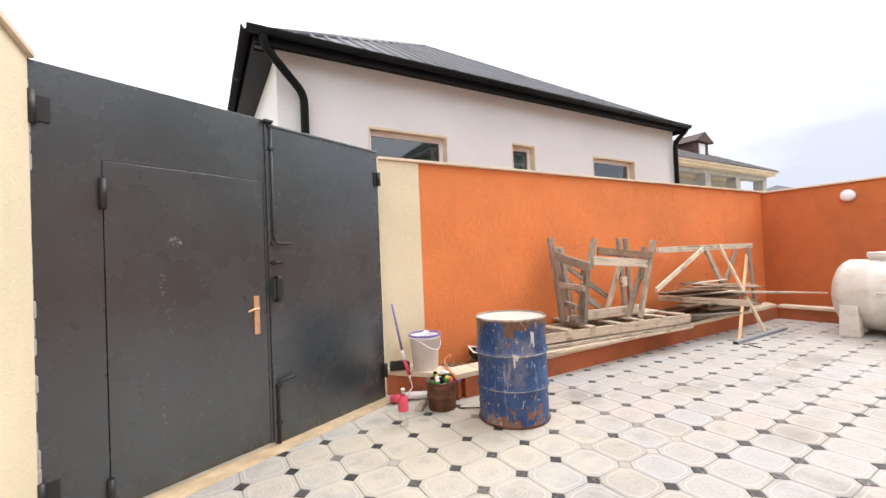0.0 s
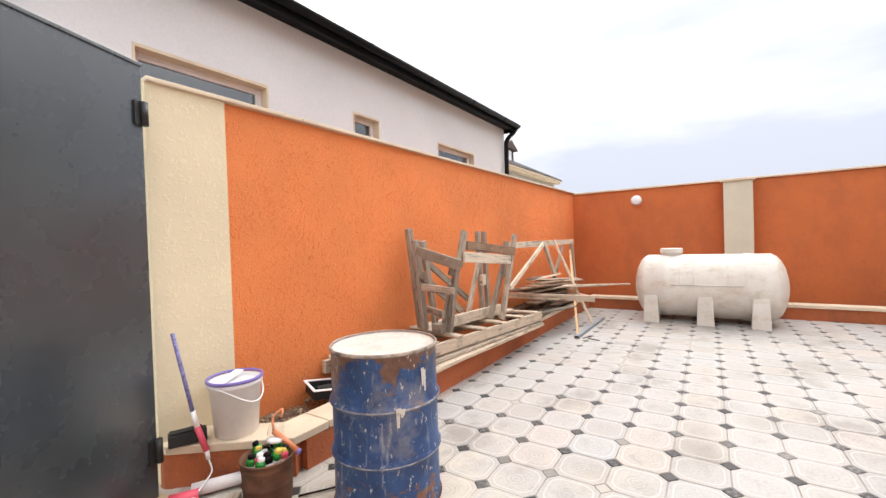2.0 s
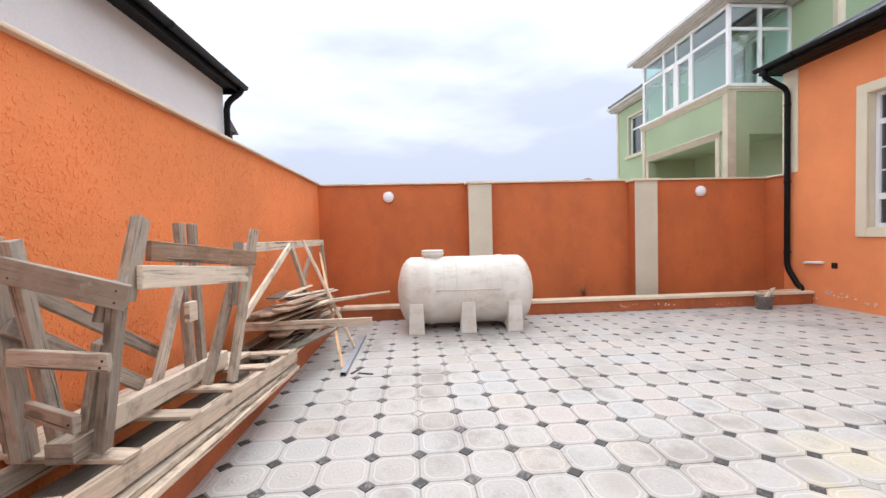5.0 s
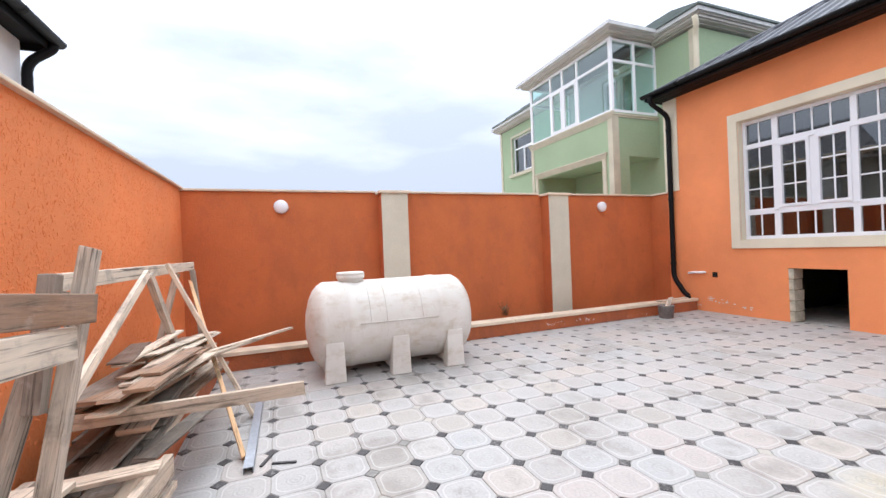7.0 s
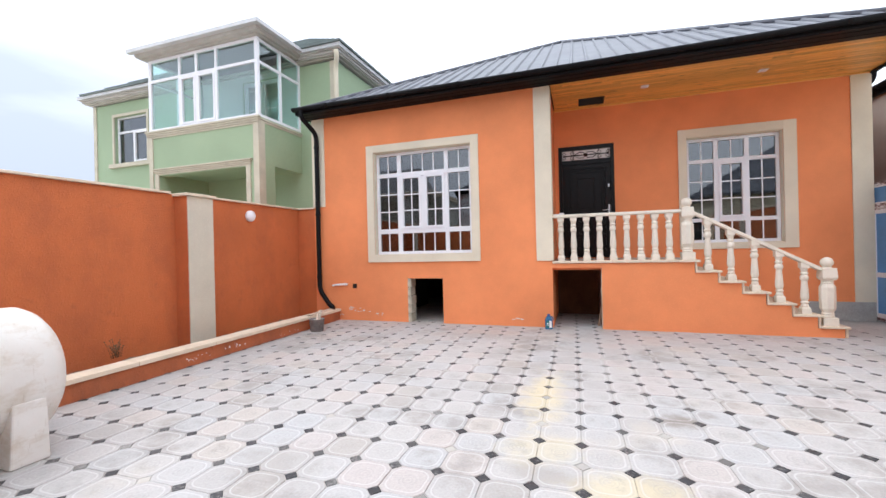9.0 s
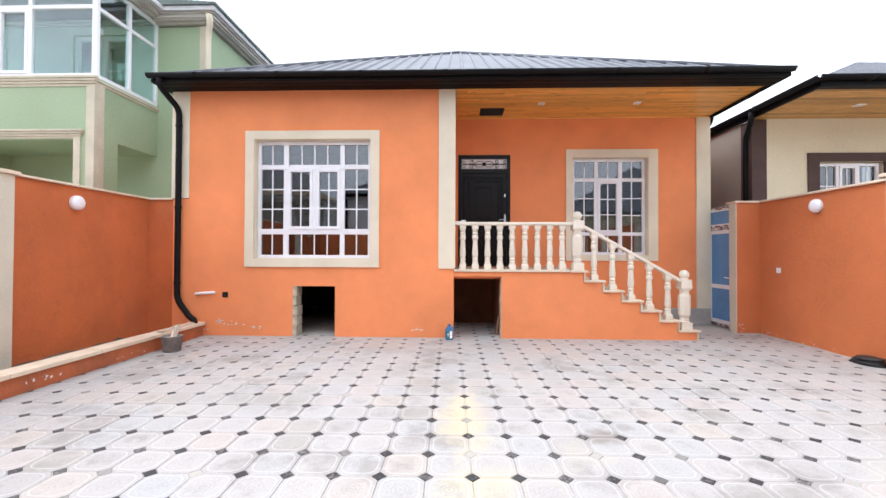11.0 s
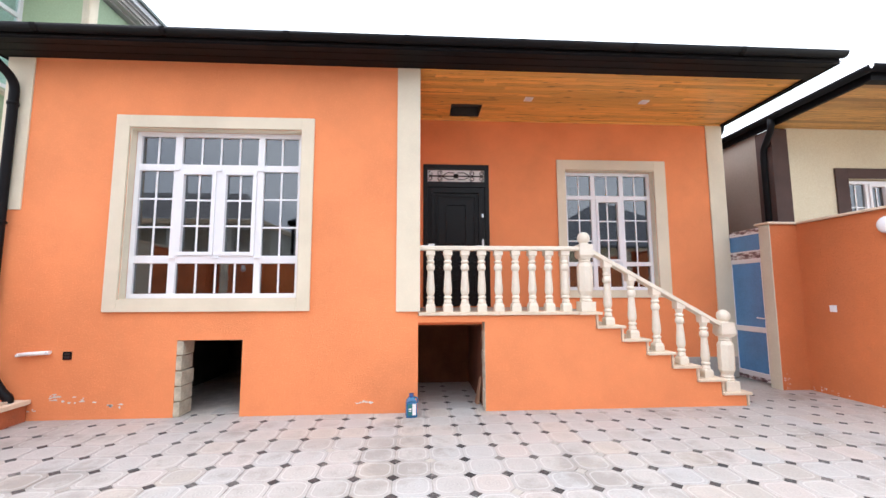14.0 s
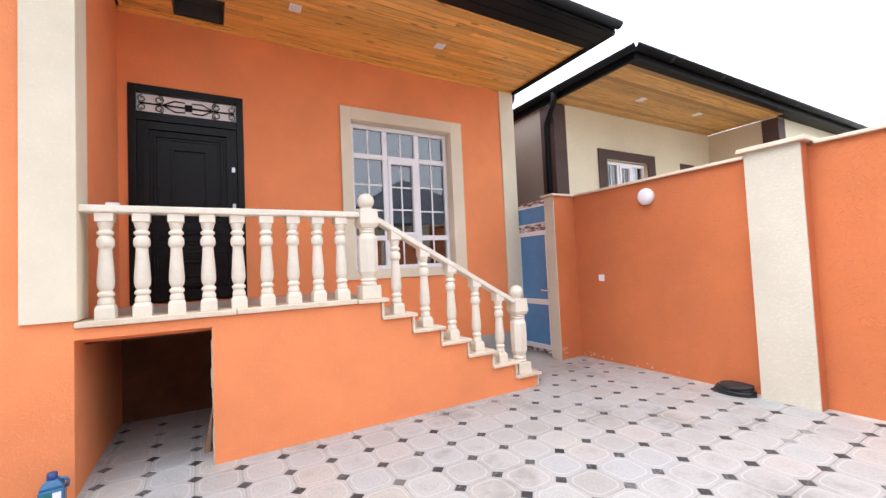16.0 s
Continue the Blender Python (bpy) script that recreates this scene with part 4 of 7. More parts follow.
for z in (3.6, 2.2, 0.9):
    b.lathe([(0.05, -0.02), (0.056, -0.018), (0.056, 0.018), (0.05, 0.02)], 14, (px, py, z), cap=False)
    b.box(px - 0.012, px + 0.012, py - 0.1, py - 0.04, z - 0.012, z + 0.012)
b.obj("downpipe", M_BLACK_METAL, house)
b = Build()
b.tube(arc([(-0.66, -6.40, 4.32), (-0.66, -6.40, 4.17), (-0.64, -6.78, 3.95), (-0.64, -6.78, 0.3)]), 0.045, 12)
b.obj("downpipe", M_BLACK_METAL, house)

# pine ceiling of the porch, boards in one mesh
b = Build()
CEIL_Z = EAVE_Z + 0.045
HATCH = (3.65, 4.125, -6.21, -5.83)
y = FAC_Y - 0.002
while y > REC_Y + 0.002:
    y1 = max(y - 0.094, REC_Y + 0.001)
    x = -0.60
    cut = random.uniform(1.2, 2.8)
    while x < 4.60:
        xe = min(4.603, x + cut)
        cut = random.uniform(1.8, 3.0)
        parts = [(x, xe)]
        if y > HATCH[2] and y1 < HATCH[3]:
            parts = [(x, min(xe, HATCH[0])), (max(x, HATCH[1]), xe)]
        for q0, q1 in parts:
            if q1 - q0 > 0.02:
                b.bar((q0 + 0.001, (y + y1) / 2, CEIL_Z + 0.005), (q1 - 0.001, (y + y1) / 2, CEIL_Z + 0.005), abs(y - y1) - 0.008, 0.016)
        x = xe
    y = y1
ceiling = structure(b.obj("ceiling_porch", M_CEIL_WOOD), "varnished knotty pine board ceiling of the porch")
# hatch box in the dark colour, painting the shade of the loft
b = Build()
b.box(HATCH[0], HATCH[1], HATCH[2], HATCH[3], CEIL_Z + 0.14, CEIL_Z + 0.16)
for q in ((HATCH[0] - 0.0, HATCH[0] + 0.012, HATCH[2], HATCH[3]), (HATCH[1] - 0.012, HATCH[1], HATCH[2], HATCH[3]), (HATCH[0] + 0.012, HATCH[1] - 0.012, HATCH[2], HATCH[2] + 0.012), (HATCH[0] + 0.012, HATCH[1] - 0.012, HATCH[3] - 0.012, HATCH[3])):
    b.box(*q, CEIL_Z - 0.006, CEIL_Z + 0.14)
tagged(b.obj("ceiling_hatch", M_SHADE_DARK), "open dark hatch in the pine ceiling", "hatch")
b = Build().box(-0.60, 4.62, REC_Y + 0.001, REC_Y + 0.03, CEIL_Z - 0.032, CEIL_Z - 0.004)
b.obj("cornice_bead", M_CEIL_WOOD, house)
for x in (2.99, 1.21):
    b = Build()
    b.box(-0.06, 0.06, -0.06, 0.06, -0.012, 0.0)
    b.slot = 1
    b.box(-0.045, 0.045, -0.045, 0.045, -0.014, -0.0125)
    tagged(b.obj("ceiling_downlight", [M_WHITE_PVC, M_LAMP], None, 0.004, pose(x, -5.57, CEIL_Z - 0.004)), "small square white ceiling light in pine boards", "ceiling light", "porch ceiling lights")


# ---- gate ----
def gate_paint():
    m = Mat("dark_blue_grey_gate_paint", (0.035, 0.038, 0.042), 0.36)
    v = m.coords((1, 1, 1))
    big = m.noise(1.4, 4, 0.5, v)
    c = m.mix(m.ramp(big, [(0.35, 0), (0.7, 1)]), (0.026, 0.034, 0.040), (0.043, 0.056, 0.065))
    run = m.noise(3.2, 5, 0.7, m.coords((5.0, 5.0, 0.8)))
    spot = m.math("MULTIPLY", m.ramp(run, [(0.69, 0), (0.74, 1)]), m.ramp(m.noise(1.1, 2, 0.5, v), [(0.50, 0), (0.62, 1)]))
    c = m.mix(m.math("MULTIPLY", spot, 0.5), c, (0.20, 0.21, 0.22))
    m.paint(c)
    m.rough(m.ramp(m.noise(2.5, 4, 0.6, v), [(0.3, 0.20), (0.7, 0.34)]))
    m.bump(m.noise(1.1, 2, 0.4, v), 0.16, 0.03)
    m.b.inputs["Specular IOR Level"].default_value = 0.9
    m.b.inputs["Coat Weight"].default_value = 0.6
    m.b.inputs["Coat Roughness"].default_value = 0.32
    return m.m


M_GATE = gate_paint()
M_IRON = speckled("black_iron", (0.02, 0.02, 0.022), 0.45, 0.2)
M_BRASS = speckled("worn_brass_plate", (0.70, 0.42, 0.24), 0.35, 0.12, 30, 120, 0.05, 0.001, 0.3)
GATE = pose(1.611, 3.915, 0, 0, 0, math.degrees(math.atan2(0.443, 1.027)))
gate = thing("yard_gate", "dark blue-grey sheet-steel double gate with wicket door, closed", "gate", GATE)
b = Build()
b.box(-1.118, 0.035, -0.004, 0.03, 0.0, 2.405)
b.box(-1.118, 0.035, -0.012, -0.004, 2.385, 2.405)
b.obj("leaf", M_GATE, gate, 0.003)
b = Build()
wx0, wx1, wz0, wz1 = -2.103, -1.165, 0.05, 1.962
b.box(-2.41, wx0 - 0.004, -0.004, 0.03, 0.025, 2.43)
b.box(wx0 - 0.004, -1.132, -0.004, 0.03, wz1 + 0.004, 2.43)
b.box(wx1 + 0.004, -1.132, -0.004, 0.03, 0.025, wz1 + 0.004)
b.box(wx0 - 0.004, wx1 + 0.004, 0.012, 0.03, 0.025, wz1 + 0.004)
b.obj("leaf", M_GATE, gate, 0.002)
b = Build().box(wx0, wx1, -0.007, 0.010, wz0, wz1)
b.obj("wicket_door", M_GATE, gate, 0.003)
for z0, z1 in ((1.69, 1.86), (0.03, 0.21)):
    Build().tube([(wx0 - 0.004, -0.02, z0), (wx0 - 0.004, -0.02, z1)], 0.017, 10).obj("hinge", M_IRON, gate)
for z0, z1 in ((2.10, 2.27), (0.15, 0.32)):
    Build().tube([(-2.385, -0.022, z0), (-2.385, -0.022, z1)], 0.022, 10).box(-2.385, -2.31, -0.014, -0.005, z0 + 0.02, z1 - 0.02).obj("hinge", M_IRON, gate)
for z0, z1 in ((2.06, 2.19), (0.20, 0.33)):
    Build().tube([(0.03, -0.022, z0), (0.03, -0.022, z1)], 0.02, 10).box(-0.02, 0.05, -0.016, -0.005, z0, z1).obj("hinge", M_IRON, gate)
b = Build()
b.box(-1.140, -1.112, -0.016, -0.006, 0.03, 2.42)
b.obj("cover_strip", M_GATE, gate, 0.002)
b = Build()
b.tube(arc([(-1.098, -0.024, 2.43), (-1.098, -0.024, 1.495), (-0.965, -0.045, 1.495)]), 0.010, 8)
b.obj("drop_bolt", M_IRON, gate)
b = Build()
b.tube(arc([(-1.105, -0.024, 0.01), (-1.105, -0.024, 0.465), (-0.965, -0.05, 0.482)]), 0.011, 8)
b.obj("drop_bolt", M_IRON, gate)
Build().tube([(-1.13, -0.02, 1.355), (-1.03, -0.022, 1.355)], 0.010, 8).box(-1.10, -1.085, -0.034, -0.004, 1.34, 1.37).obj("slide_bolt", M_IRON, gate)
for z in (1.48, 2.2, 2.37, 0.42, 0.15):
    Build().box(-1.118, -1.08, -0.036, -0.004, z, z + 0.03).obj("bolt_keeper", M_IRON, gate, 0.003)
Build().box(-1.155, -1.085, -0.05, 0.05, 2.407, 2.425).obj("top_stop", M_IRON, gate, 0.003)
b = Build()
b.tube(arc([(-1.088, -0.012, 1.245), (-1.088, -0.065, 1.245), (-1.093, -0.065, 1.07), (-1.093, -0.012, 1.07)]), 0.014, 8)
b.box(-1.115, -1.068, -0.078, -0.055, 1.085, 1.235)
b.obj("pull_handle", M_IRON, gate, 0.004)
b = Build()
b.box(-1.265, -1.225, -0.018, -0.006, 0.845, 1.118)
b.tube([(-1.245, -0.018, 1.03), (-1.245, -0.05, 1.03), (-1.29, -0.055, 1.028), (-1.328, -0.052, 1.015)], 0.009, 8)
b.obj("lever_handle", M_BRASS, gate, 0.004)
b = Build()
for i in range(26):
    z = 0.02 + i * 0.092
    w = 0.02 + 0.02 * noise.noise((i * 1.7, 0.3, 0))
    b.box(-2.43 - 0.02, -2.405 + w, -0.03, 0.03, z, z + 0.094)
b.obj("mortar_edge", M_CONCRETE, gate, 0.012)

b = Build().box(-2.45, 0.06, -0.15, 0.04, -0.011, 0.003)
structure(b.obj("gate_threshold", speckled("sandy_mortar", (0.56, 0.43, 0.28), 0.95, 0.18, 6, 70, 0.4), None, 0.004, GATE), "sandy mortar strip under the gate")


def flakes(parent, mat, spots, plane, rnd):
    """Small irregular bared patches lying on a face. spots: (u, v, spread u, spread v, size, count); plane: (u, v) to a point."""
    b = Build()
    for u, v, su, sv, r, n in spots:
        for k in range(n):
            cu, cv = u + rnd.gauss(0, su), v + rnd.gauss(0, sv)
            a0 = r * rnd.uniform(0.3, 1.2); a1 = a0 * rnd.uniform(0.25, 0.9)
            tw = rnd.uniform(0, 3.14)
            pts = []
            for i in range(9):
                q = i * 2 * math.pi / 9
                x, y = a0 * math.cos(q) * rnd.uniform(0.6, 1.2), a1 * math.sin(q) * rnd.uniform(0.6, 1.2)
                pts.append(b.bm.verts.new(plane(cu + x * math.cos(tw) - y * math.sin(tw), cv + x * math.sin(tw) + y * math.cos(tw))))
            b.bm.faces.new(pts)
    return tagged(b.obj("bared_patch", mat, parent), "", "", "", "stuff")


flakes(gate, speckled("chalky_scuff", (0.22, 0.225, 0.23), 0.8, 0.2), ((-1.765, 1.50, 0.016, 0.022, 0.010, 26), (-1.83, 1.28, 0.008, 0.05, 0.006, 18), (-1.79, 1.08, 0.02, 0.06, 0.005, 16), (-1.68, 1.74, 0.006, 0.04, 0.006, 10), (-1.84, 0.55, 0.01, 0.15, 0.005, 16), (-0.30, 0.85, 0.01, 0.03, 0.005, 5)), lambda u, v: (u, -0.0085, v), random.Random(3))

# ---- paint gear by the gate ----
M_WHITE_PLASTIC = speckled("white_plastic", (0.88, 0.87, 0.88), 0.4, 0.05, 6, 40, 0.03)
M_PURPLE = Mat("purple_plastic", (0.22, 0.17, 0.50), 0.4).m
M_PINK = Mat("pink_red_plastic", (0.75, 0.09, 0.15), 0.4).m
M_RUST = speckled("rusty_tin", (0.16, 0.075, 0.045), 0.7, 0.35, 9, 60, 0.3, 0.003, 0.3)
M_BOTTLE_GREEN = Mat("green_glass", (0.03, 0.30, 0.05), 0.15).m
M_CLEAR = glass_material("clear_plastic", (0.96, 0.97, 0.97), 0.04)
M_BLACK_RUBBER = speckled("black_foam", (0.02, 0.021, 0.022), 0.7, 0.2)

bucket = thing("paint_bucket", "white plastic bucket with purple rim on the stone coping", "bucket", pose(2.03, 3.80, 0.243, 0, 0, 20))
b = Build()
b.lathe([(0.115, 0.0), (0.122, 0.004), (0.147, 0.30), (0.156, 0.302), (0.156, 0.325), (0.147, 0.327), (0.140, 0.322), (0.118, 0.02), (0.01, 0.018)], 28)
b.obj("body", M_WHITE_PLASTIC, bucket)
b = Build()
b.lathe([(0.158, 0.328), (0.162, 0.332), (0.160, 0.345), (0.150, 0.347), (0.146, 0.335), (0.158, 0.328)], 28, cap=False)
b.obj("rim", M_PURPLE, bucket)
b = Build()
b.tube([(0.157 * math.cos(a), 0.157 * math.sin(a) * 0.98, 0.31 - 0.11 * math.sin(a) ** 2) for a in [math.pi + math.pi * i / 16 for i in range(17)]], 0.005, 6)
b.obj("bail", M_WHITE_PLASTIC, bucket)
b = Build()
b.lathe([(0.005, 0.295), (0.13, 0.297), (0.139, 0.30)], 24)
b.bar((-0.10, 0.05, 0.31), (0.11, 0.06, 0.345), 0.06, 0.006)
b.obj("scraper", M_WHITE_PLASTIC, bucket)

roller = thing("paint_roller_pole", "paint-spattered blue roller pole leaning on the wall", "paint roller")
b = Build()
b.tube([(1.735, 3.90, 0.90), (1.79, 3.82, 0.44)], 0.011, 10)
b.obj("pole", speckled("spattered_violet_pole", (0.22, 0.21, 0.46), 0.5, 0.5, 60, 160, 0), roller)
b = Build()
b.tube([(1.789, 3.822, 0.45), (1.80, 3.80, 0.36)], 0.015, 10)
b.slot = 1
b.tube([(1.80, 3.80, 0.36), (1.83, 3.765, 0.22)], 0.017, 10)
b.slot = 0
b.tube([(1.83, 3.765, 0.22), (1.835, 3.76, 0.17)], 0.012, 10)
b.tube(arc([(1.835, 3.76, 0.17), (1.85, 3.74, 0.10), (1.74, 3.68, 0.06), (1.74, 3.68, 0.045)]), 0.005, 6)
b.obj("grip", [M_WHITE_PLASTIC, M_PINK], roller)
b = Build()
b.tube([(1.62, 3.745, 0.04), (1.735, 3.675, 0.04)], 0.036, 14)
b.obj("sleeve", M_PINK, roller)
b = Build()
b.tube([(1.74, 3.76, 0.038), (2.03, 3.60, 0.038)], 0.035, 14)
tagged(b.obj("roller_sleeve", M_WHITE_PLASTIC), "white foam paint roller sleeve lying on the paving", "paint roller")
b = Build()
b.bar((1.70, 3.93, 0.285), (1.88, 3.86, 0.285), 0.07, 0.07)
b.bar((1.705, 3.925, 0.328), (1.86, 3.865, 0.328), 0.05, 0.012)
tagged(b.obj("float_block", M_BLACK_RUBBER, None, 0.006), "black foam plastering float on the stone coping", "float")

can = thing("rusty_pail", "rusty tin pail full of empty bottles and brushes", "pail", pose(1.95, 3.36, 0.0))
b = Build()
b.lathe([(0.118, 0.0), (0.122, 0.004), (0.128, 0.11), (0.133, 0.115), (0.128, 0.122), (0.130, 0.20), (0.135, 0.205), (0.130, 0.212), (0.132, 0.235), (0.138, 0.24), (0.138, 0.248), (0.130, 0.248), (0.122, 0.02), (0.01, 0.018)], 28)
b.obj("body", M_RUST, can)
M_CAN_CAP = [M_WHITE_PLASTIC, M_BLACK_METAL, Mat("yellow_cap", (0.75, 0.55, 0.10), 0.4).m, M_BLACK_METAL]
for i in range(13):
    a = i * 2.4
    r = 0.098 * math.sqrt((i + 0.3) / 13)
    b = Build()
    b.lathe([(0.001, 0.0), (0.024, 0.002), (0.026, 0.006), (0.026, 0.085), (0.027, 0.088), (0.026, 0.092), (0.020, 0.100), (0.019, 0.102)], 14)
    b.slot = 1
    b.lathe([(0.0265, 0.045), (0.0268, 0.047), (0.0268, 0.066), (0.0265, 0.068)], 14, cap=False)
    b.slot = 2
    b.lathe([(0.0185, 0.101), (0.019, 0.104), (0.018, 0.118), (0.013, 0.122), (0.002, 0.123)], 12)
    o = b.obj("bottle", [M_PINK if i % 6 == 4 else (M_BLACK_METAL if i % 6 == 1 else M_BOTTLE_GREEN), M_WHITE_PLASTIC, M_CAN_CAP[i % 4]], None, 0, pose(1.95 + r * math.cos(a), 3.36 + r * math.sin(a), 0.155 + 0.012 * (i % 3), random.uniform(-22, 22), random.uniform(-22, 22), 50 * i))
    tagged(o, "small green bottle with white band in the rusty pail", "bottle", "bottles in the pail")
b = Build()
b.tube([(2.02, 3.40, 0.34), (2.07, 3.26, 0.245)], 0.016, 12)
b.tube(arc([(2.02, 3.40, 0.34), (2.045, 3.45, 0.40), (2.10, 3.42, 0.44), (2.07, 3.40, 0.40)]), 0.007, 8)
b.slot = 1
b.tube([(2.07, 3.26, 0.245), (2.075, 3.245, 0.235)], 0.0165, 12)
tagged(b.obj("brush_handle", [Mat("orange_plastic", (0.80, 0.28, 0.13), 0.4).m, M_PURPLE]), "orange tool handle sticking out of the rusty pail", "tool")
b = Build()
b.lathe([(0.015, 0.0), (0.016, 0.02), (0.042, 0.05), (0.045, 0.06), (0.043, 0.09), (0.045, 0.10), (0.043, 0.13), (0.040, 0.15), (0.036, 0.155)], 18, cap=False)
b.slot = 1
b.lathe([(0.002, 0.046), (0.038, 0.052), (0.042, 0.062), (0.002, 0.064)], 16)
tagged(b.obj("plastic_cup", [M_CLEAR, M_WHITE_PLASTIC], None, 0, pose(1.985, 3.36, 0.255, 6, 8, 0)), "cut clear plastic bottle used as a cup on the pail", "cup")
b = Build()
b.hull([(-0.08, -0.035, 0), (0.08, -0.035, 0), (0.08, 0.035, 0), (-0.08, 0.035, 0), (-0.05, -0.032, 0.035), (0.078, -0.032, 0.05), (0.078, 0.032, 0.05), (-0.05, 0.032, 0.035)], [(0, 3, 2, 1), (4, 5, 6, 7), (0, 1, 5, 4), (1, 2, 6, 5), (2, 3, 7, 6), (3, 0, 4, 7)])
tagged(b.obj("wood_block", M_NEW_WOOD, None, 0.004, pose(1.79, 3.46, 0.001, 0, 0, 40)), "pale wooden wedge lying on the paving", "block")

bottle = thing("water_bottle", "clear plastic water bottle with pink label on the paving", "bottle", pose(1.50, 3.20, 0))
b = Build()
b.lathe([(0.012, 0.0), (0.036, 0.004), (0.040, 0.02), (0.037, 0.06), (0.040, 0.07), (0.037, 0.11), (0.040, 0.12), (0.040, 0.17), (0.036, 0.21), (0.018, 0.255), (0.013, 0.265), (0.013, 0.285)], 16)
b.obj("body", M_CLEAR, bottle)
b = Build().lathe([(0.0405, 0.125), (0.0412, 0.13), (0.0412, 0.185), (0.038, 0.21), (0.020, 0.25)], 16, cap=False)
b.obj("label", M_PINK, bottle)
b = Build().lathe([(0.016, 0.282), (0.016, 0.302), (0.003, 0.303)], 12)
b.obj("cap", M_WHITE_PLASTIC, bottle)
b = Build()
b.tube([(2.05, 3.24, 0.008), (2.15, 3.16, 0.012), (2.26, 3.10, 0.006)], 0.006, 6)
tagged(b.obj("wire_scrap", M_BLACK_METAL), "short piece of dark wire on the paving", "wire")
b = Build()
b.slot = 1
b.box(-0.145, 0.145, -0.10, 0.10, 0.0, 0.012)
for q in ((-0.15, 0.15, -0.105, -0.097), (-0.15, 0.15, 0.097, 0.105), (-0.15, -0.142, -0.097, 0.097), (0.142, 0.15, -0.097, 0.097)):
    b.box(*q, 0.0, 0.072)
b.slot = 0
for q in ((-0.17, 0.17, -0.125, -0.1), (-0.17, 0.17, 0.1, 0.125), (-0.17, -0.146, -0.1, 0.1), (0.146, 0.17, -0.1, 0.1)):
    b.box(*q, 0.0725, 0.082)
b.slot = 1
b.tube([(-0.11, -0.02, 0.045), (0.11, 0.03, 0.05)], 0.03, 12)
tagged(b.obj("paint_tray", [M_WHITE_PLASTIC, M_BLACK_RUBBER], None, 0.004, pose(2.77, 3.83, 0.225, 4, 8, -20)), "black paint tray with a white rim on the planter soil", "paint tray")


# ---- oil drum ----
def drum_material():
    m = Mat("blue_drum_paint", (0.03, 0.10, 0.28), 0.5)
    v = m.coords((1, 1, 1))
    c = m.mix(m.ramp(m.noise(5, 5, 0.6, v), [(0.3, 0), (0.7, 1)]), (0.012, 0.034, 0.11), (0.032, 0.10, 0.28))
    rust = m.noise(6.5, 6, 0.7, v)
    sep = m.n.new("ShaderNodeSeparateXYZ"); m.l.new(m.coords(), sep.inputs[0])
    ends = m.math("ABSOLUTE", m.math("SUBTRACT", sep.outputs[2], 0.42))
    amt = m.math("MULTIPLY_ADD", m.math("POWER", ends, 2.0), 1.30, rust)
    rc = m.mix(m.noise(30, 3, 0.6, v), (0.10, 0.04, 0.022), (0.24, 0.13, 0.085))
    c = m.mix(m.ramp(amt, [(0.655, 0), (0.685, 1)]), c, rc)
    dust = m.noise(3.0, 6, 0.7, v)
    c = m.mix(m.math("MULTIPLY", m.ramp(dust, [(0.50, 0), (0.66, 1)]), 0.42), c, (0.38, 0.36, 0.34))
    fleck = m.noise(46, 4, 0.7, m.coords((1, 1, 0.45)))
    c = m.mix(m.ramp(fleck, [(0.625, 0), (0.66, 1)]), c, (0.56, 0.56, 0.55))
    scratch = m.noise(26, 4, 0.7, m.coords((1, 1, 0.12)))
    c = m.mix(m.math("MULTIPLY", m.ramp(scratch, [(0.59, 0), (0.68, 1)]), 0.5), c, (0.44, 0.45, 0.47))
    m.paint(c)
    m.bump(rust, 0.2, 0.004)
    return m.m


M_DRUM = drum_material()
M_LID = speckled("paint_stained_lid", (0.56, 0.50, 0.445), 0.8, 0.12, 5, 40, 0.2, 0.003, stain=(0.42, 0.29, 0.21))
M_RIM = speckled("chipped_rusty_rim", (0.34, 0.28, 0.23), 0.7, 0.5, 16, 70, 0.3, 0.003, stain=(0.14, 0.06, 0.035))
drum = thing("oil_drum", "battered blue steel drum with rust and paint drips, white lid", "oil drum", pose(2.345, 2.845, 0, 0, 0, 40))
DZ = 0.958
prof = [(0.270, 0.0), (0.288, 0.002), (0.292, 0.012), (0.284, 0.022)]
for z in (0.30, 0.58):
    prof += [(0.283, z - 0.03), (0.285, z - 0.018), (0.297, z - 0.004), (0.297, z + 0.004), (0.285, z + 0.018), (0.283, z + 0.03)]
prof += [(0.283, 0.845), (0.289, 0.852), (0.292, 0.862), (0.288, 0.872), (0.280, 0.872), (0.276, 0.862)]
b = Build()
b.lathe(prof, 48, cap=False)
body = b.obj("body", [M_DRUM], drum)
for v in body.data.vertices:      # dents
    if v.co.z > 0.82:
        continue
    a = math.atan2(v.co.y, v.co.x)
    k = 1 + 0.012 * noise.noise((math.cos(a) * 1.6, math.sin(a) * 1.6, v.co.z * 3.0))
    v.co.x *= k; v.co.y *= k
b = Build()
b.lathe([(0.002, 0.861), (0.10, 0.863), (0.20, 0.860), (0.276, 0.8615), (0.279, 0.869)], 48, cap=False)
b.obj("lid", M_LID, drum)
Build().lathe([(0.2785, 0.868), (0.281, 0.8738), (0.2885, 0.8738), (0.2934, 0.863), (0.2920, 0.858)], 48, cap=False).obj("rim", M_RIM, drum)
M_HOOP = speckled("scuffed_hoop", (0.30, 0.30, 0.32), 0.6, 0.5, 14, 60, 0.2, 0.003, stain=(0.20, 0.09, 0.05))
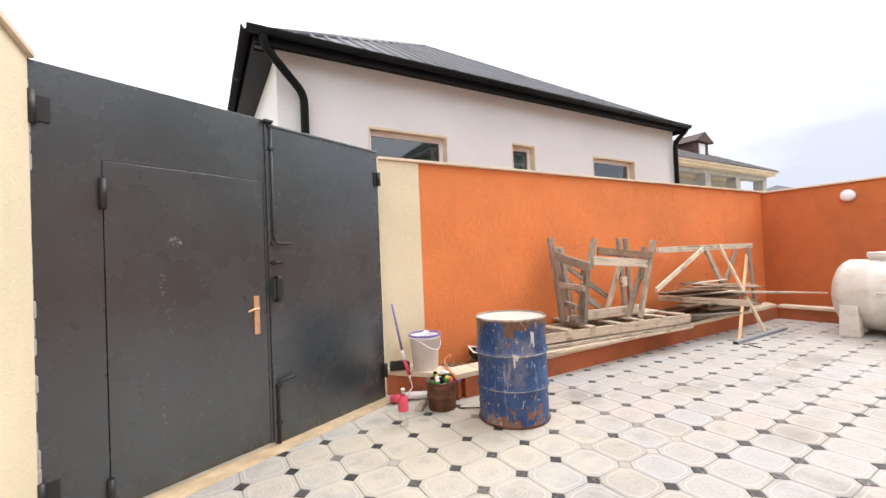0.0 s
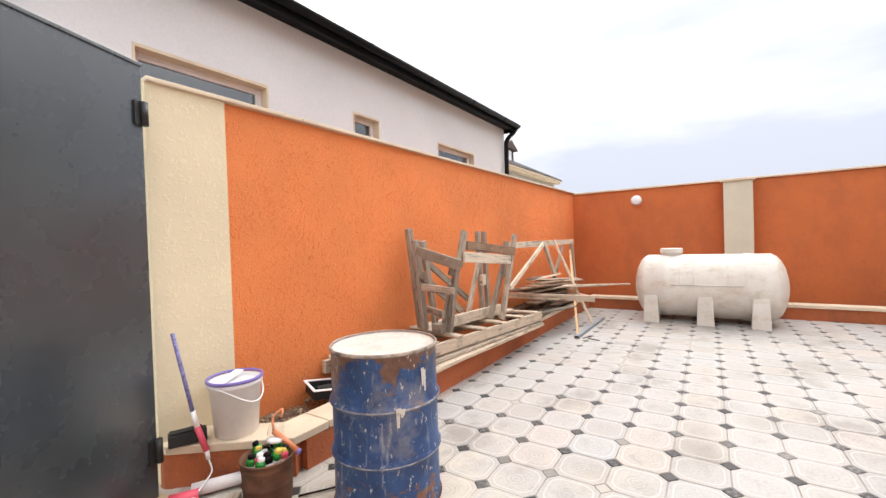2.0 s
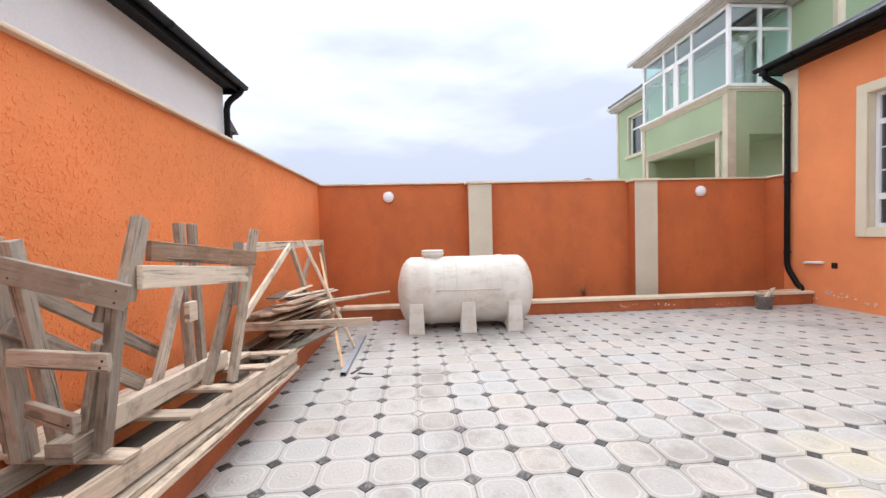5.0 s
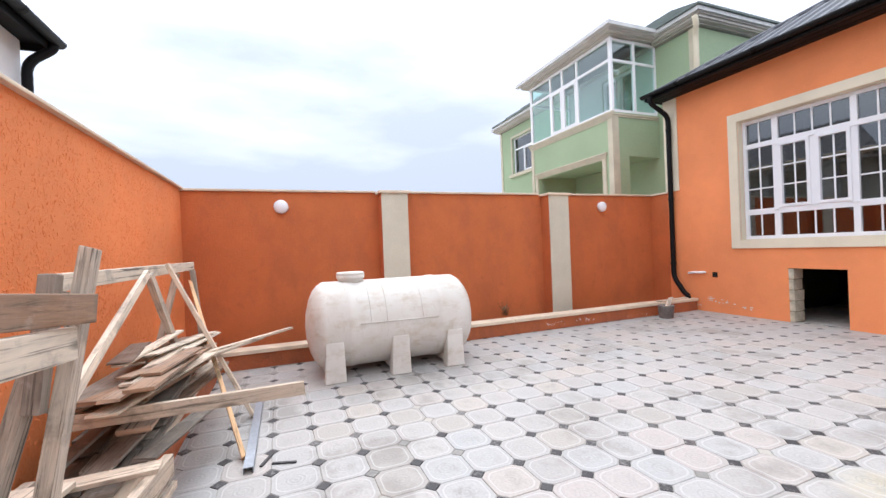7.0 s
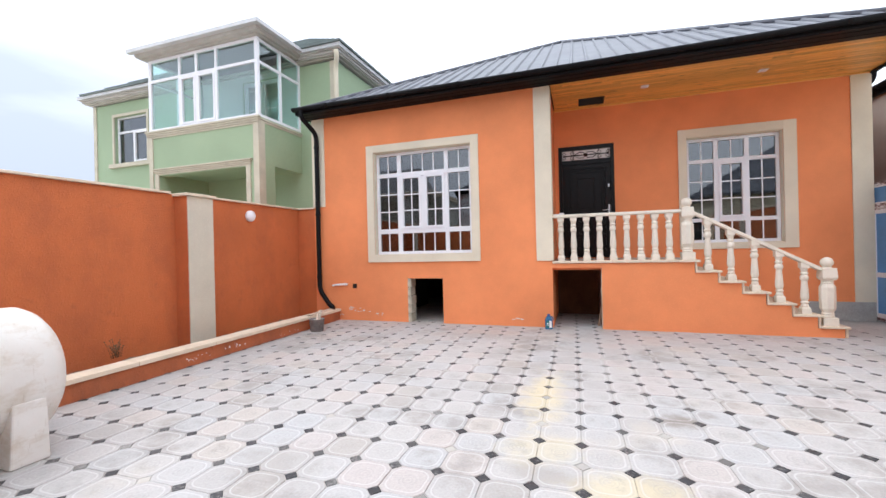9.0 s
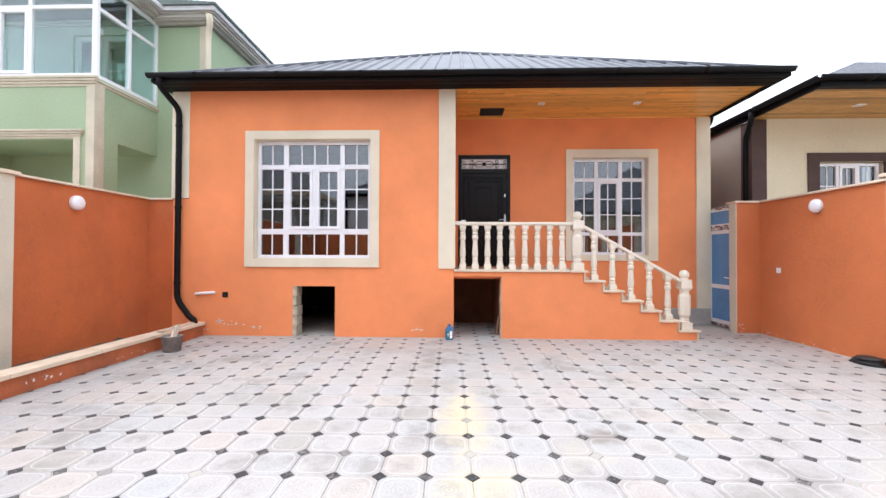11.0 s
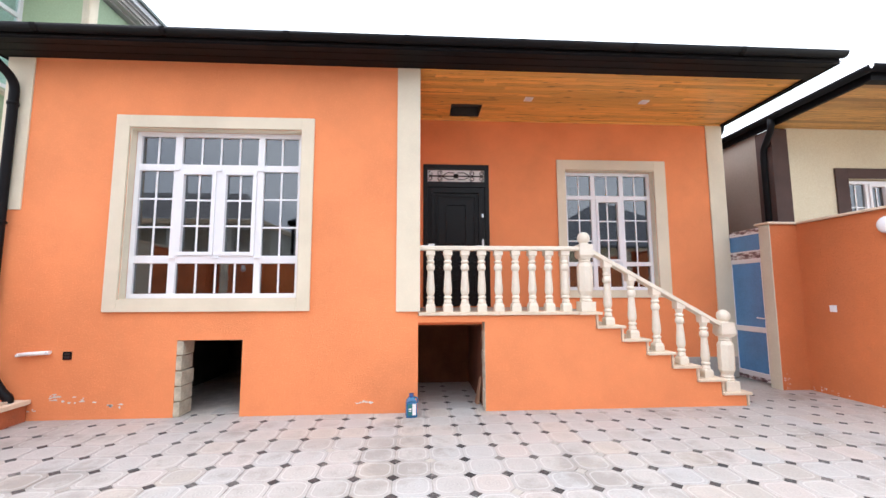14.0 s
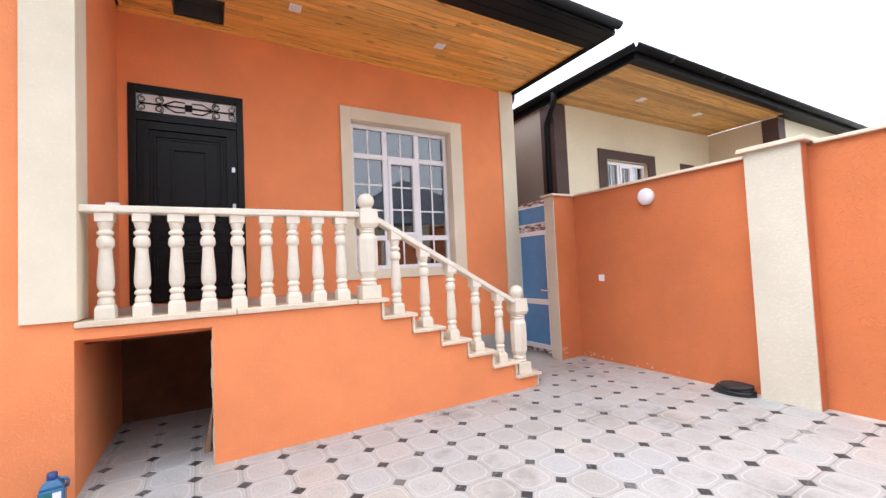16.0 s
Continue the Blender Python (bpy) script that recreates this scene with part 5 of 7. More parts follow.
for z in (0.30, 0.58):
    Build().lathe([(0.2945, z - 0.006), (0.2985, z - 0.003), (0.2985, z + 0.003), (0.2945, z + 0.006)], 48, cap=False).obj("hoop", M_HOOP, drum)
Build().lathe([(0.2905, 0.004), (0.2945, 0.012), (0.2885, 0.021)], 48, cap=False).obj("hoop", M_RUST, drum)
for o in drum.children:
    o.scale.z = DZ
M_DRIP = speckled("dried_white_paint", (0.62, 0.60, 0.55), 0.7, 0.1)
for (a, z0, ln, w) in ((-126, 0.575, 0.10, 0.010), (-122, 0.568, 0.045, 0.012), (-97, 0.74, 0.09, 0.008), (-94, 0.73, 0.11, 0.005)):
    b = Build()
    r = 0.2885
    n = 5
    vs = []
    for i in range(n + 1):
        t = i / n
        ww = w * (1 - 0.8 * t ** 0.6) + 0.004
        for sgn in (-1, 1):
            aa = radians(a - 40) + sgn * ww / r
            zz = z0 - ln * t
            rr = r + 0.001 + (0.011 if abs(zz - 0.556) < 0.02 else 0.0)
            vs.append(b.bm.verts.new((rr * math.cos(aa), rr * math.sin(aa), zz)))
    for i in range(n):
        b.bm.faces.new((vs[2 * i], vs[2 * i + 1], vs[2 * i + 3], vs[2 * i + 2]))
    b.obj("paint_drip", M_DRIP, drum)


# ---- water tank ----
m = Mat("dusty_white_polyethylene", (0.72, 0.69, 0.64), 0.55)
c = m.mix(m.ramp(m.noise(2.4, 5, 0.6), [(0.3, 0), (0.7, 1)]), (0.64, 0.60, 0.54), (0.75, 0.73, 0.69))
c = m.mix(m.math("MULTIPLY", m.ramp(m.noise(3.4, 6, 0.72, m.coords((1, 1, 2.2))), [(0.50, 0), (0.68, 1)]), 0.55), c, (0.50, 0.41, 0.30))
c = m.mix(m.math("MULTIPLY", m.ramp(m.noise(15, 5, 0.7, m.coords((1, 2.5, 0.5))), [(0.60, 0), (0.68, 1)]), 0.4), c, (0.44, 0.37, 0.29))
m.paint(c)
m.bump(m.noise(5, 4, 0.6), 0.12, 0.01)
M_TANK = m.m
tank = thing("water_tank", "dusty white horizontal plastic water tank on moulded feet", "water tank", pose(8.28, 1.465, 0))
R, HL, ZC = 0.495, 0.80, 0.555
b = Build()
prof = [(0.02, -HL - 0.20), (0.15, -HL - 0.19), (0.30, -HL - 0.155), (0.40, -HL - 0.11), (0.46, -HL - 0.06), (R, -HL)]
for y in (-0.52, -0.05, 0.05, 0.52):
    prof += [(R, y - 0.05), (R + 0.009, y - 0.04), (R + 0.009, y + 0.04), (R, y + 0.05)] if abs(y) > 0.1 else [(R, y)]
prof += [(R, HL), (0.46, HL + 0.06), (0.40, HL + 0.11), (0.30, HL + 0.155), (0.15, HL + 0.19), (0.02, HL + 0.20)]
b.lathe(prof, 44)
bmesh.ops.rotate(b.bm, verts=b.bm.verts, cent=(0, 0, 0), matrix=Matrix.Rotation(radians(-90), 3, "X"))
bmesh.ops.translate(b.bm, verts=b.bm.verts, vec=(0, 0, ZC))
b.obj("shell", M_TANK, tank)
for y in (0.73, 0.01, -0.645):
    b = Build()
    for s in (-1, 1):
        b.hull([(s * 0.36, y - 0.112, 0), (s * 0.50, y - 0.112, 0), (s * 0.50, y + 0.112, 0), (s * 0.36, y + 0.112, 0),
                (s * 0.36, y - 0.095, 0.36), (s * 0.505, y - 0.095, 0.44), (s * 0.505, y + 0.095, 0.44), (s * 0.36, y + 0.095, 0.36)],
               [(0, 3, 2, 1), (4, 5, 6, 7), (0, 1, 5, 4), (1, 2, 6, 5), (2, 3, 7, 6), (3, 0, 4, 7)])
    b.box(-0.36, 0.36, y - 0.09, y + 0.09, 0.03, 0.12)
    b.obj("foot", M_TANK, tank, 0.012)
b = Build()
b.lathe([(0.145, 1.02), (0.15, 1.075), (0.162, 1.08), (0.165, 1.09), (0.165, 1.115), (0.16, 1.12), (0.165, 1.125), (0.162, 1.145), (0.15, 1.152), (0.02, 1.156)], 30, (0, 0.47, 0))
b.obj("lid", M_TANK, tank)
b = Build()
b.tube([(-R * math.cos(radians(6)) - 0.004, -0.45, ZC + R * math.sin(radians(6))), (-R * math.cos(radians(6)) - 0.004, 0.45, ZC + R * math.sin(radians(6)))], 0.008, 6)
for yy in (-0.27, 0.15, 0.33):
    b.tube([(-(R + 0.001) * math.cos(radians(a)), yy, ZC + (R + 0.001) * math.sin(radians(a))) for a in range(6, 80, 8)], 0.005, 6)
b.obj("mould_seam", M_TANK, tank)


# ---- timber on the planter ----
def timber(b, p, q, w, h, up=(0, 0, 1)):
    b.bar(p, q, w, h, up, 0.006)
    return b


frame_a = thing("timber_scaffold_frame", "weathered grey timber frame of nailed boards on the lumber", "timber frame")
UPY = (0, 1, 0)
for p, q, w, h in (
        ((3.945, 3.93, 1.52), (4.07, 3.90, 0.48), 0.085, 0.05), ((3.925, 3.83, 1.40), (3.995, 3.80, 0.48), 0.10, 0.05),
        ((3.90, 3.72, 1.385), (4.01, 3.67, 0.50), 0.07, 0.045), ((4.005, 3.30, 1.47), (3.915, 3.32, 1.13), 0.085, 0.04),
        ((3.895, 3.32, 1.22), (4.03, 3.52, 0.485), 0.075, 0.045), ((3.975, 3.40, 1.21), (3.925, 3.41, 1.05), 0.09, 0.04),
        ((3.92, 3.42, 0.98), (4.06, 3.62, 0.485), 0.06, 0.04),
        ((4.00, 3.745, 1.17), (4.79, 3.74, 0.69), 0.075, 0.03), ((3.93, 3.78, 1.05), (4.50, 3.66, 0.60), 0.085, 0.03),
        ((5.01, 3.72, 1.49), (5.06, 3.71, 0.48), 0.075, 0.045), ((5.13, 3.70, 1.49), (5.17, 3.69, 0.48), 0.07, 0.045),
        ((4.97, 3.70, 1.10), (4.56, 3.64, 0.50), 0.08, 0.03), ((5.05, 3.25, 1.435), (4.85, 3.345, 0.48), 0.07, 0.045),
        ((5.00, 3.32, 1.30), (4.79, 3.47, 0.48), 0.07, 0.045), ((4.955, 3.315, 1.36), (4.90, 3.345, 0.95), 0.06, 0.045)):
    timber(Build(), p, q, w * 0.86, h, UPY).obj("post", M_OLD_WOOD if p[1] < 3.31 or 4.9 < p[0] < 5.02 and p[2] < 1.2 else M_GREY_WOOD, frame_a, 0.004)
for p, q, w, h, mt in (
        ((3.868, 3.775, 1.29), (3.845, 3.255, 1.155), 0.03, 0.10, M_OLD_WOOD), ((3.885, 3.73, 0.935), (3.825, 3.32, 0.915), 0.028, 0.07, M_OLD_WOOD),
        ((3.92, 3.71, 0.715), (3.80, 3.43, 0.695), 0.028, 0.07, M_OLD_WOOD), ((3.94, 3.275, 1.225), (4.90, 3.25, 1.15), 0.03, 0.098, M_PALE_WOOD),
        ((4.09, 3.33, 1.33), (4.95, 3.215, 1.245), 0.028, 0.09, M_BROWN_WOOD), ((4.05, 3.60, 0.555), (5.16, 3.53, 0.54), 0.045, 0.11, M_PALE_WOOD)):
    timber(Build(), p, q, w, h).obj("rail", mt, frame_a, 0.004)
# nail heads on the joints
for x, y, z in ((3.852, 3.70, 1.285), (3.850, 3.69, 1.245), (3.832, 3.29, 1.185), (3.832, 3.30, 1.14), (3.812, 3.34, 0.925), (3.812, 3.35, 0.90), (3.785, 3.45, 0.70)):
    b = Build().lathe([(0.005, -0.002), (0.005, 0.001), (0.003, 0.002)], 8)
    b.obj("nail_head", M_IRON, frame_a, 0, pose(x, y, z, 0, -90, 0))
Build().box(4.95, 5.05, 3.64, 3.675, 0.84, 0.97).obj("cleat", M_PALE_WOOD, frame_a, 0.004)
Build().box(3.92, 4.06, 3.55, 3.66, 0.482, 0.57).obj("block", M_GREY_WOOD, frame_a, 0.004)

trestle = thing("saw_trestle", "pale timber trestle with a beam and braced legs", "trestle")
for p, q, w, h, up in (
        ((5.77, 3.64, 1.30), (8.52, 3.61, 1.305), 0.05, 0.085, (0, 0, 1)),
        ((6.88, 3.585, 1.29), (5.55, 3.555, 0.75), 0.065, 0.03, UPY),
        ((6.98, 3.60, 1.28), (7.35, 3.50, 0.55), 0.075, 0.045, UPY), ((8.10, 3.66, 1.25), (7.72, 3.82, 0.30), 0.07, 0.045, UPY),
        ((8.28, 3.56, 1.27), (8.20, 3.46, 0.30), 0.06, 0.045, UPY)):
    timber(Build(), p, q, w, h, up).obj("beam" if q[0] - p[0] > 2 else "leg", M_PALE_WOOD if q[0] - p[0] > 2 or p[2] - q[2] < 0.6 else M_OLD_WOOD, trestle, 0.004)

ladder = thing("timber_ladder", "rough nailed timber ladder lying on planks over the planter", "ladder")
timber(Build(), (2.86, 3.57, 0.385), (5.72, 3.215, 0.385), 0.045, 0.105).obj("rail", M_NEW_WOOD, ladder, 0.004)
timber(Build(), (2.86, 3.99, 0.385), (5.70, 3.73, 0.385), 0.045, 0.105).obj("rail", M_OLD_WOOD, ladder, 0.004)
for x in (2.98, 3.31, 3.68, 4.06, 4.45, 4.83, 5.20, 5.55):
    dy = random.uniform(-0.03, 0.03)
    timber(Build(), (x + dy, 4.03 - 0.09 * (x - 2.86), 0.449), (x - dy, 3.545 - 0.124 * (x - 2.86), 0.449), 0.10, 0.022).obj("rung", M_NEW_WOOD, ladder, 0.003)


def plank(p, q, w, h, mat, label, group, up=(0, 0, 1)):
    p, q = Vector(p), Vector(q)
    mid = (p + q) / 2
    o = Build().bar(p - mid, q - mid, w, h, up, 0.01).obj("plank", mat, None, 0.003, Matrix.Translation(mid))
    return tagged(o, label, "plank", group)


plank((2.75, 3.475, 0.262), (5.78, 3.27, 0.262), 0.15, 0.032, M_NEW_WOOD, "long pale plank lying along the stone coping", "planks under the ladder")
plank((2.92, 3.52, 0.300), (5.72, 3.245, 0.300), 0.09, 0.028, M_OLD_WOOD, "long weathered plank lying along the coping", "planks under the ladder")
plank((2.85, 3.90, 0.262), (5.70, 3.62, 0.262), 0.07, 0.035, M_SHADE_WOOD, "long weathered plank lying along the coping", "planks under the ladder")
# boards added to darken the gaps between the rungs like shadow
for i, y in enumerate((3.60, 3.68, 3.76, 3.84, 3.92, 3.70, 3.82)):
    plank((2.9 + 0.11 * (i % 3), y + 0.03, 0.258 + 0.03 * (i // 5)), (5.62 - 0.13 * (i % 4), y - 0.26, 0.258 + 0.03 * (i // 5)), 0.075, 0.026, M_SHADE_WOOD, "added dark board painting the shade under the ladder", "boards under the ladder")
plank((4.02, 3.875, 0.474), (5.52, 3.66, 0.474), 0.34, 0.025, M_PALE_WOOD, "wide white-stained board lying across the ladder", "boards on the ladder")
b = Build().box(-0.24, 0.24, -0.15, 0.15, 0, 0.012)
b.slot = 1
b.box(-0.26, 0.24, 0.152, 0.20, -0.004, 0.014)
tagged(b.obj("painted_panel", [speckled("red_brown_panel_paint", (0.26, 0.075, 0.045), 0.6, 0.12), M_NEW_WOOD], None, 0.003, pose(3.16, 3.80, 0.464, 3, -2, 14)), "red-brown painted board with a bare edge on the ladder", "board")

# the heap of short boards
rng = random.Random(7)
for i in range(17):        # grey lower layers, most darkened for the heap's own shadow
    x0 = rng.uniform(5.75, 6.5); ln = rng.uniform(1.2, 2.1)
    y0 = rng.uniform(3.40, 3.86); z = 0.262 + 0.020 * (i // 4) + rng.uniform(0, 0.008)
    dy = rng.uniform(-0.12, 0.12)
    plank((x0, y0, z), (min(8.5, x0 + ln), y0 + dy, z + rng.uniform(-0.01, 0.02)), rng.uniform(0.09, 0.15), 0.020, M_SHADE_WOOD if i % 3 else M_GREY_WOOD, "weathered dark grey board in the heap on the planter", "boards in the heap")
for i in range(17):        # boards askew in the middle
    x0 = rng.uniform(5.70, 6.7); ln = rng.uniform(0.8, 1.4)
    y0 = rng.uniform(3.34, 3.74); z = 0.372 + 0.0115 * i
    a = rng.uniform(-0.38, 0.16)
    plank((x0, y0, z + rng.uniform(-0.02, 0.02)), (x0 + ln, y0 + a * ln * 0.6, z + rng.uniform(-0.05, 0.05)), rng.uniform(0.08, 0.17), rng.uniform(0.016, 0.026), (M_BROWN_WOOD, M_SHADE_WOOD, M_BROWN_WOOD, M_PALE_WOOD, M_SHADE_WOOD)[i % 5], "rough board in the heap on the planter", "boards in the heap")
for i in range(16):        # wide boards on top of the heap
    x0 = rng.uniform(5.75, 7.0); ln = rng.uniform(0.8, 1.5)
    y0 = rng.uniform(3.34, 3.70); z = 0.555 + 0.0125 * i
    a = rng.uniform(-0.45, 0.12)
    plank((x0, y0, z + rng.uniform(-0.02, 0.03)), (x0 + ln, y0 + a * ln * 0.5, z + rng.uniform(-0.08, 0.04)), rng.uniform(0.08, 0.19), rng.uniform(0.014, 0.022), (M_BROWN_WOOD, M_PALE_WOOD, M_NEW_WOOD, M_BROWN_WOOD, M_OLD_WOOD, M_BROWN_WOOD)[i % 6], "rough brown or pale board on top of the heap", "boards in the heap")
for i in range(9):         # loose boards thrown on last
    x0 = rng.uniform(5.7, 6.6); ln = rng.uniform(0.7, 1.2)
    y0 = rng.uniform(3.36, 3.62); z = 0.70 + 0.011 * i
    a = rng.uniform(-0.5, 0.35)
    plank((x0, y0, z + rng.uniform(-0.02, 0.02)), (x0 + ln, y0 + a * ln * 0.5, z + rng.uniform(-0.09, 0.01)), rng.uniform(0.06, 0.14), rng.uniform(0.012, 0.02), (M_BROWN_WOOD, M_PALE_WOOD, M_BROWN_WOOD)[i % 3], "rough brown or pale board on top of the heap", "boards in the heap")
for (p, q, w, h) in (((5.86, 2.575, 0.615), (5.90, 3.74, 0.60), 0.03, 0.075), ((8.48, 2.615, 0.525), (6.7, 3.46, 0.655), 0.05, 0.024), ((7.95, 2.90, 0.545), (6.3, 3.50, 0.67), 0.045, 0.02)):
    plank(p, q, w, h, M_NEW_WOOD, "long pale batten sticking out of the heap", "battens from the heap")
plank((7.31, 3.56, 1.352), (7.24, 2.955, 0.012), 0.055, 0.030, M_NEW_WOOD, "pale batten leaning on the trestle beam", "leaning battens", UPY)
plank((8.27, 3.58, 1.14), (6.45, 2.96, 0.012), 0.055, 0.030, M_STICK_WOOD, "pale orange batten leaning on the heap", "leaning battens", UPY)
b = Build()
for q in ((-0.77, 0.77, -0.03, 0.03, 0.036, 0.04), (-0.77, 0.77, -0.03, -0.026, 0.0, 0.036), (-0.77, 0.77, 0.026, 0.03, 0.0, 0.036)):
    b.box(*q)
tagged(b.obj("metal_channel", speckled("galvanised_steel", (0.30, 0.33, 0.37), 0.45, 0.1, 4, 60, 0.05, 0.001, 0.6), None, 0, pose(7.02, 2.92, 0.001, 0, 0, 0)), "galvanised steel channel lying on the paving", "metal profile")
for p, q in (((6.30, 2.85, 0.006), (6.46, 2.78, 0.006)), ((6.26, 2.63, 0.006), (6.31, 2.78, 0.006))):
    tagged(Build().bar(p, q, 0.02, 0.01).obj("nail_bar", M_IRON), "short dark iron rod on the paving", "rod", "rods on the paving")


# ---- fixtures on the walls ----
def wall_lamp(m):
    lamp = thing("wall_lamp", "round opal white bulkhead lamp on the orange wall", "wall lamp", m, "round wall lamps")
    Build().lathe([(0.098, 0.0), (0.102, 0.003), (0.102, 0.022), (0.095, 0.024)], 32).obj("base", M_WHITE_PVC, lamp)
    Build().lathe([(0.100, 0.02), (0.105, 0.03), (0.100, 0.05), (0.080, 0.07), (0.045, 0.082), (0.004, 0.086)], 32).obj("cover", M_LAMP, lamp)
    return lamp


first_lamp = wall_lamp(pose(WALL_X, 2.68, 2.11, 0, -90, 0))
copy_thing(first_lamp, pose(WALL_X, -3.43, 2.11, 0, -90, 0))
copy_thing(first_lamp, pose(RIGHT_X, -4.27, 2.17, 0, 90, 0))

b = Build()
b.box(-0.045, 0.045, 0, 0.012, -0.045, 0.045)
b.box(-0.034, 0.034, 0.012, 0.017, -0.034, 0.034)
tagged(b.obj("wall_switch", M_WHITE_PVC, None, 0.003, pose(RIGHT_X + 0.001, -5.02, 1.155, 0, 0, -90)), "white light switch on the orange wall", "switch")
b = Build()
b.box(-0.045, 0.045, 0, 0.012, -0.045, 0.045)
b.slot = 1
b.box(-0.03, 0.03, 0.012, 0.014, 0.005, 0.03); b.box(-0.03, 0.03, 0.012, 0.014, -0.03, -0.005)
tagged(b.obj("wall_socket", [M_BLACK_METAL, M_IRON], None, 0.003, pose(8.555, FAC_Y + 0.001, 0.70)), "black double socket on the orange wall", "socket")
b = Build()
b.tube([(9.06, FAC_Y + 0.03, 0.715), (8.98, FAC_Y + 0.035, 0.725), (8.72, FAC_Y + 0.035, 0.74)], 0.022, 10)
b.tube([(9.05, FAC_Y + 0.0, 0.715), (9.05, FAC_Y + 0.06, 0.712)], 0.015, 8)
b.tube([(8.74, FAC_Y + 0.0, 0.74), (8.74, FAC_Y + 0.06, 0.738)], 0.015, 8)
tagged(b.obj("pipe_stub", M_WHITE_PLASTIC), "white plastic water pipe stubs on the orange wall", "pipe")
b = Build().box(4.42, 4.50, -5.06, -5.0, 1.95, 2.01)
b.box(4.44, 4.60, -5.05, -5.01, 1.96, 1.99)
tagged(b.obj("junction_box", M_WHITE_PVC, None, 0.004), "small white outdoor socket box beside the handrail", "socket")

# stone blocks bared in the jambs of the cellar opening
for i in range(5):
    z = i * 0.171
    o = Build().box(-0.085, 0.0, -0.125, 0.125, 0.003, 0.166).obj("stone_block", M_BLOCK, house, 0.010, pose(7.40 + random.uniform(-0.01, 0.01), FAC_Y - 0.128, z, 0, random.uniform(-2, 2), random.uniform(-2, 2)))
b = Build().box(0, 0.34, -0.13, 0.13, 0, 0.014)
tagged(b.obj("floor_grate", M_CONCRETE, None, 0.003, pose(6.68, -5.0, 0.0, 0, 0, 4)), "grey slab on the floor of the cellar opening", "slab")
# stripped edge of the other opening
b = Build()
for i in range(9):
    z = i * 0.115
    b.box(3.818, 3.835 + 0.012 * noise.noise((i * 2.3, 0, 0)), FAC_Y - 0.2, FAC_Y - 0.004 - 0.012 * abs(noise.noise((i * 1.3, 1, 0))), z, z + 0.113)
b.obj("broken_edge", M_BLOCK, house, 0.006)
b = Build()
b.hull([(3.86, -5.05, 0), (3.90, -5.05, 0), (3.84, -5.05, 0.34), (3.835, -5.05, 0.34), (3.86, -5.20, 0), (3.90, -5.20, 0), (3.84, -5.20, 0.30), (3.835, -5.2, 0.30)], [(0, 1, 2, 3), (4, 7, 6, 5), (0, 4, 5, 1), (1, 5, 6, 2), (2, 6, 7, 3), (3, 7, 4, 0)])
tagged(b.obj("cardboard_scrap", speckled("cardboard", (0.36, 0.22, 0.14), 0.9, 0.2)), "scrap of cardboard leaning in the opening", "cardboard")

# scratched patches and bared paint low on the facade
M_PEEL = speckled("bared_white_plaster", (0.74, 0.66, 0.60), 0.9, 0.1, 12, 80, 0.3)
for (x, z, w, h, n) in ((8.62, 0.24, 0.10, 0.05, 7), (8.42, 0.215, 0.20, 0.04, 9), (8.05, 0.14, 0.16, 0.02, 5), (5.25, 0.13, 0.10, 0.014, 6), (8.95, 0.10, 0.12, 0.02, 5)):
    b = Build()
    for i in range(n):
        cx, cz = x + random.uniform(-w, w), z + random.uniform(-h, h) - 0.12 * (x - 8.42 if 8.2 < x < 8.5 else 0)
        r0, r1 = random.uniform(0.010, 0.035), random.uniform(0.006, 0.014)
        vs = [b.bm.verts.new((cx + r0 * math.cos(a) * random.uniform(0.6, 1.2), FAC_Y + 0.0015, cz + r1 * math.sin(a) * random.uniform(0.6, 1.2))) for a in [k * math.pi / 5 for k in range(10)]]
        b.bm.faces.new(vs)
    o = tagged(b.obj("peeled_paint", M_PEEL, house), "", "", "", "stuff")

flakes(planter, M_PEEL, ((-2.0, 0.10, 0.10, 0.02, 0.018, 12), (-1.45, 0.08, 0.10, 0.02, 0.02, 12), (-3.2, 0.06, 0.15, 0.02, 0.015, 8)), lambda u, v: (8.9175, u, max(0.01, v)), random.Random(5))
flakes(wall_west, M_PEEL, ((-5.2, 0.05, 0.12, 0.03, 0.014, 14), (-4.4, 0.03, 0.25, 0.02, 0.012, 12)), lambda u, v: (RIGHT_X + 0.0025, u, max(0.01, v)), random.Random(6))
flakes(wall_west, M_PEEL, ((-0.60, 0.10, 0.04, 0.05, 0.012, 16),), lambda u, v: (u, -5.4475, max(0.01, v)), random.Random(8))
b = Build()
rng2 = random.Random(11)
for i in range(260):
    x, y = rng2.uniform(2.15, 3.0), rng2.uniform(3.67, 4.0)
    r = 0.004 + 0.014 * rng2.random() ** 2.5
    vs = bmesh.ops.create_icosphere(b.bm, subdivisions=1, radius=r, matrix=Matrix.Translation((x, y, 0.17 + r * 0.4)))["verts"]
    for v in vs:
        v.co += Vector((rng2.uniform(-1, 1), rng2.uniform(-1, 1), rng2.uniform(-1, 1))) * r * 0.25
tagged(b.obj("rubble", speckled("crushed_stone", (0.36, 0.27, 0.18), 0.95, 0.4, 30)), "small stones and mortar crumbs on the planter soil", "rubble", "", "stuff")
b = Build()
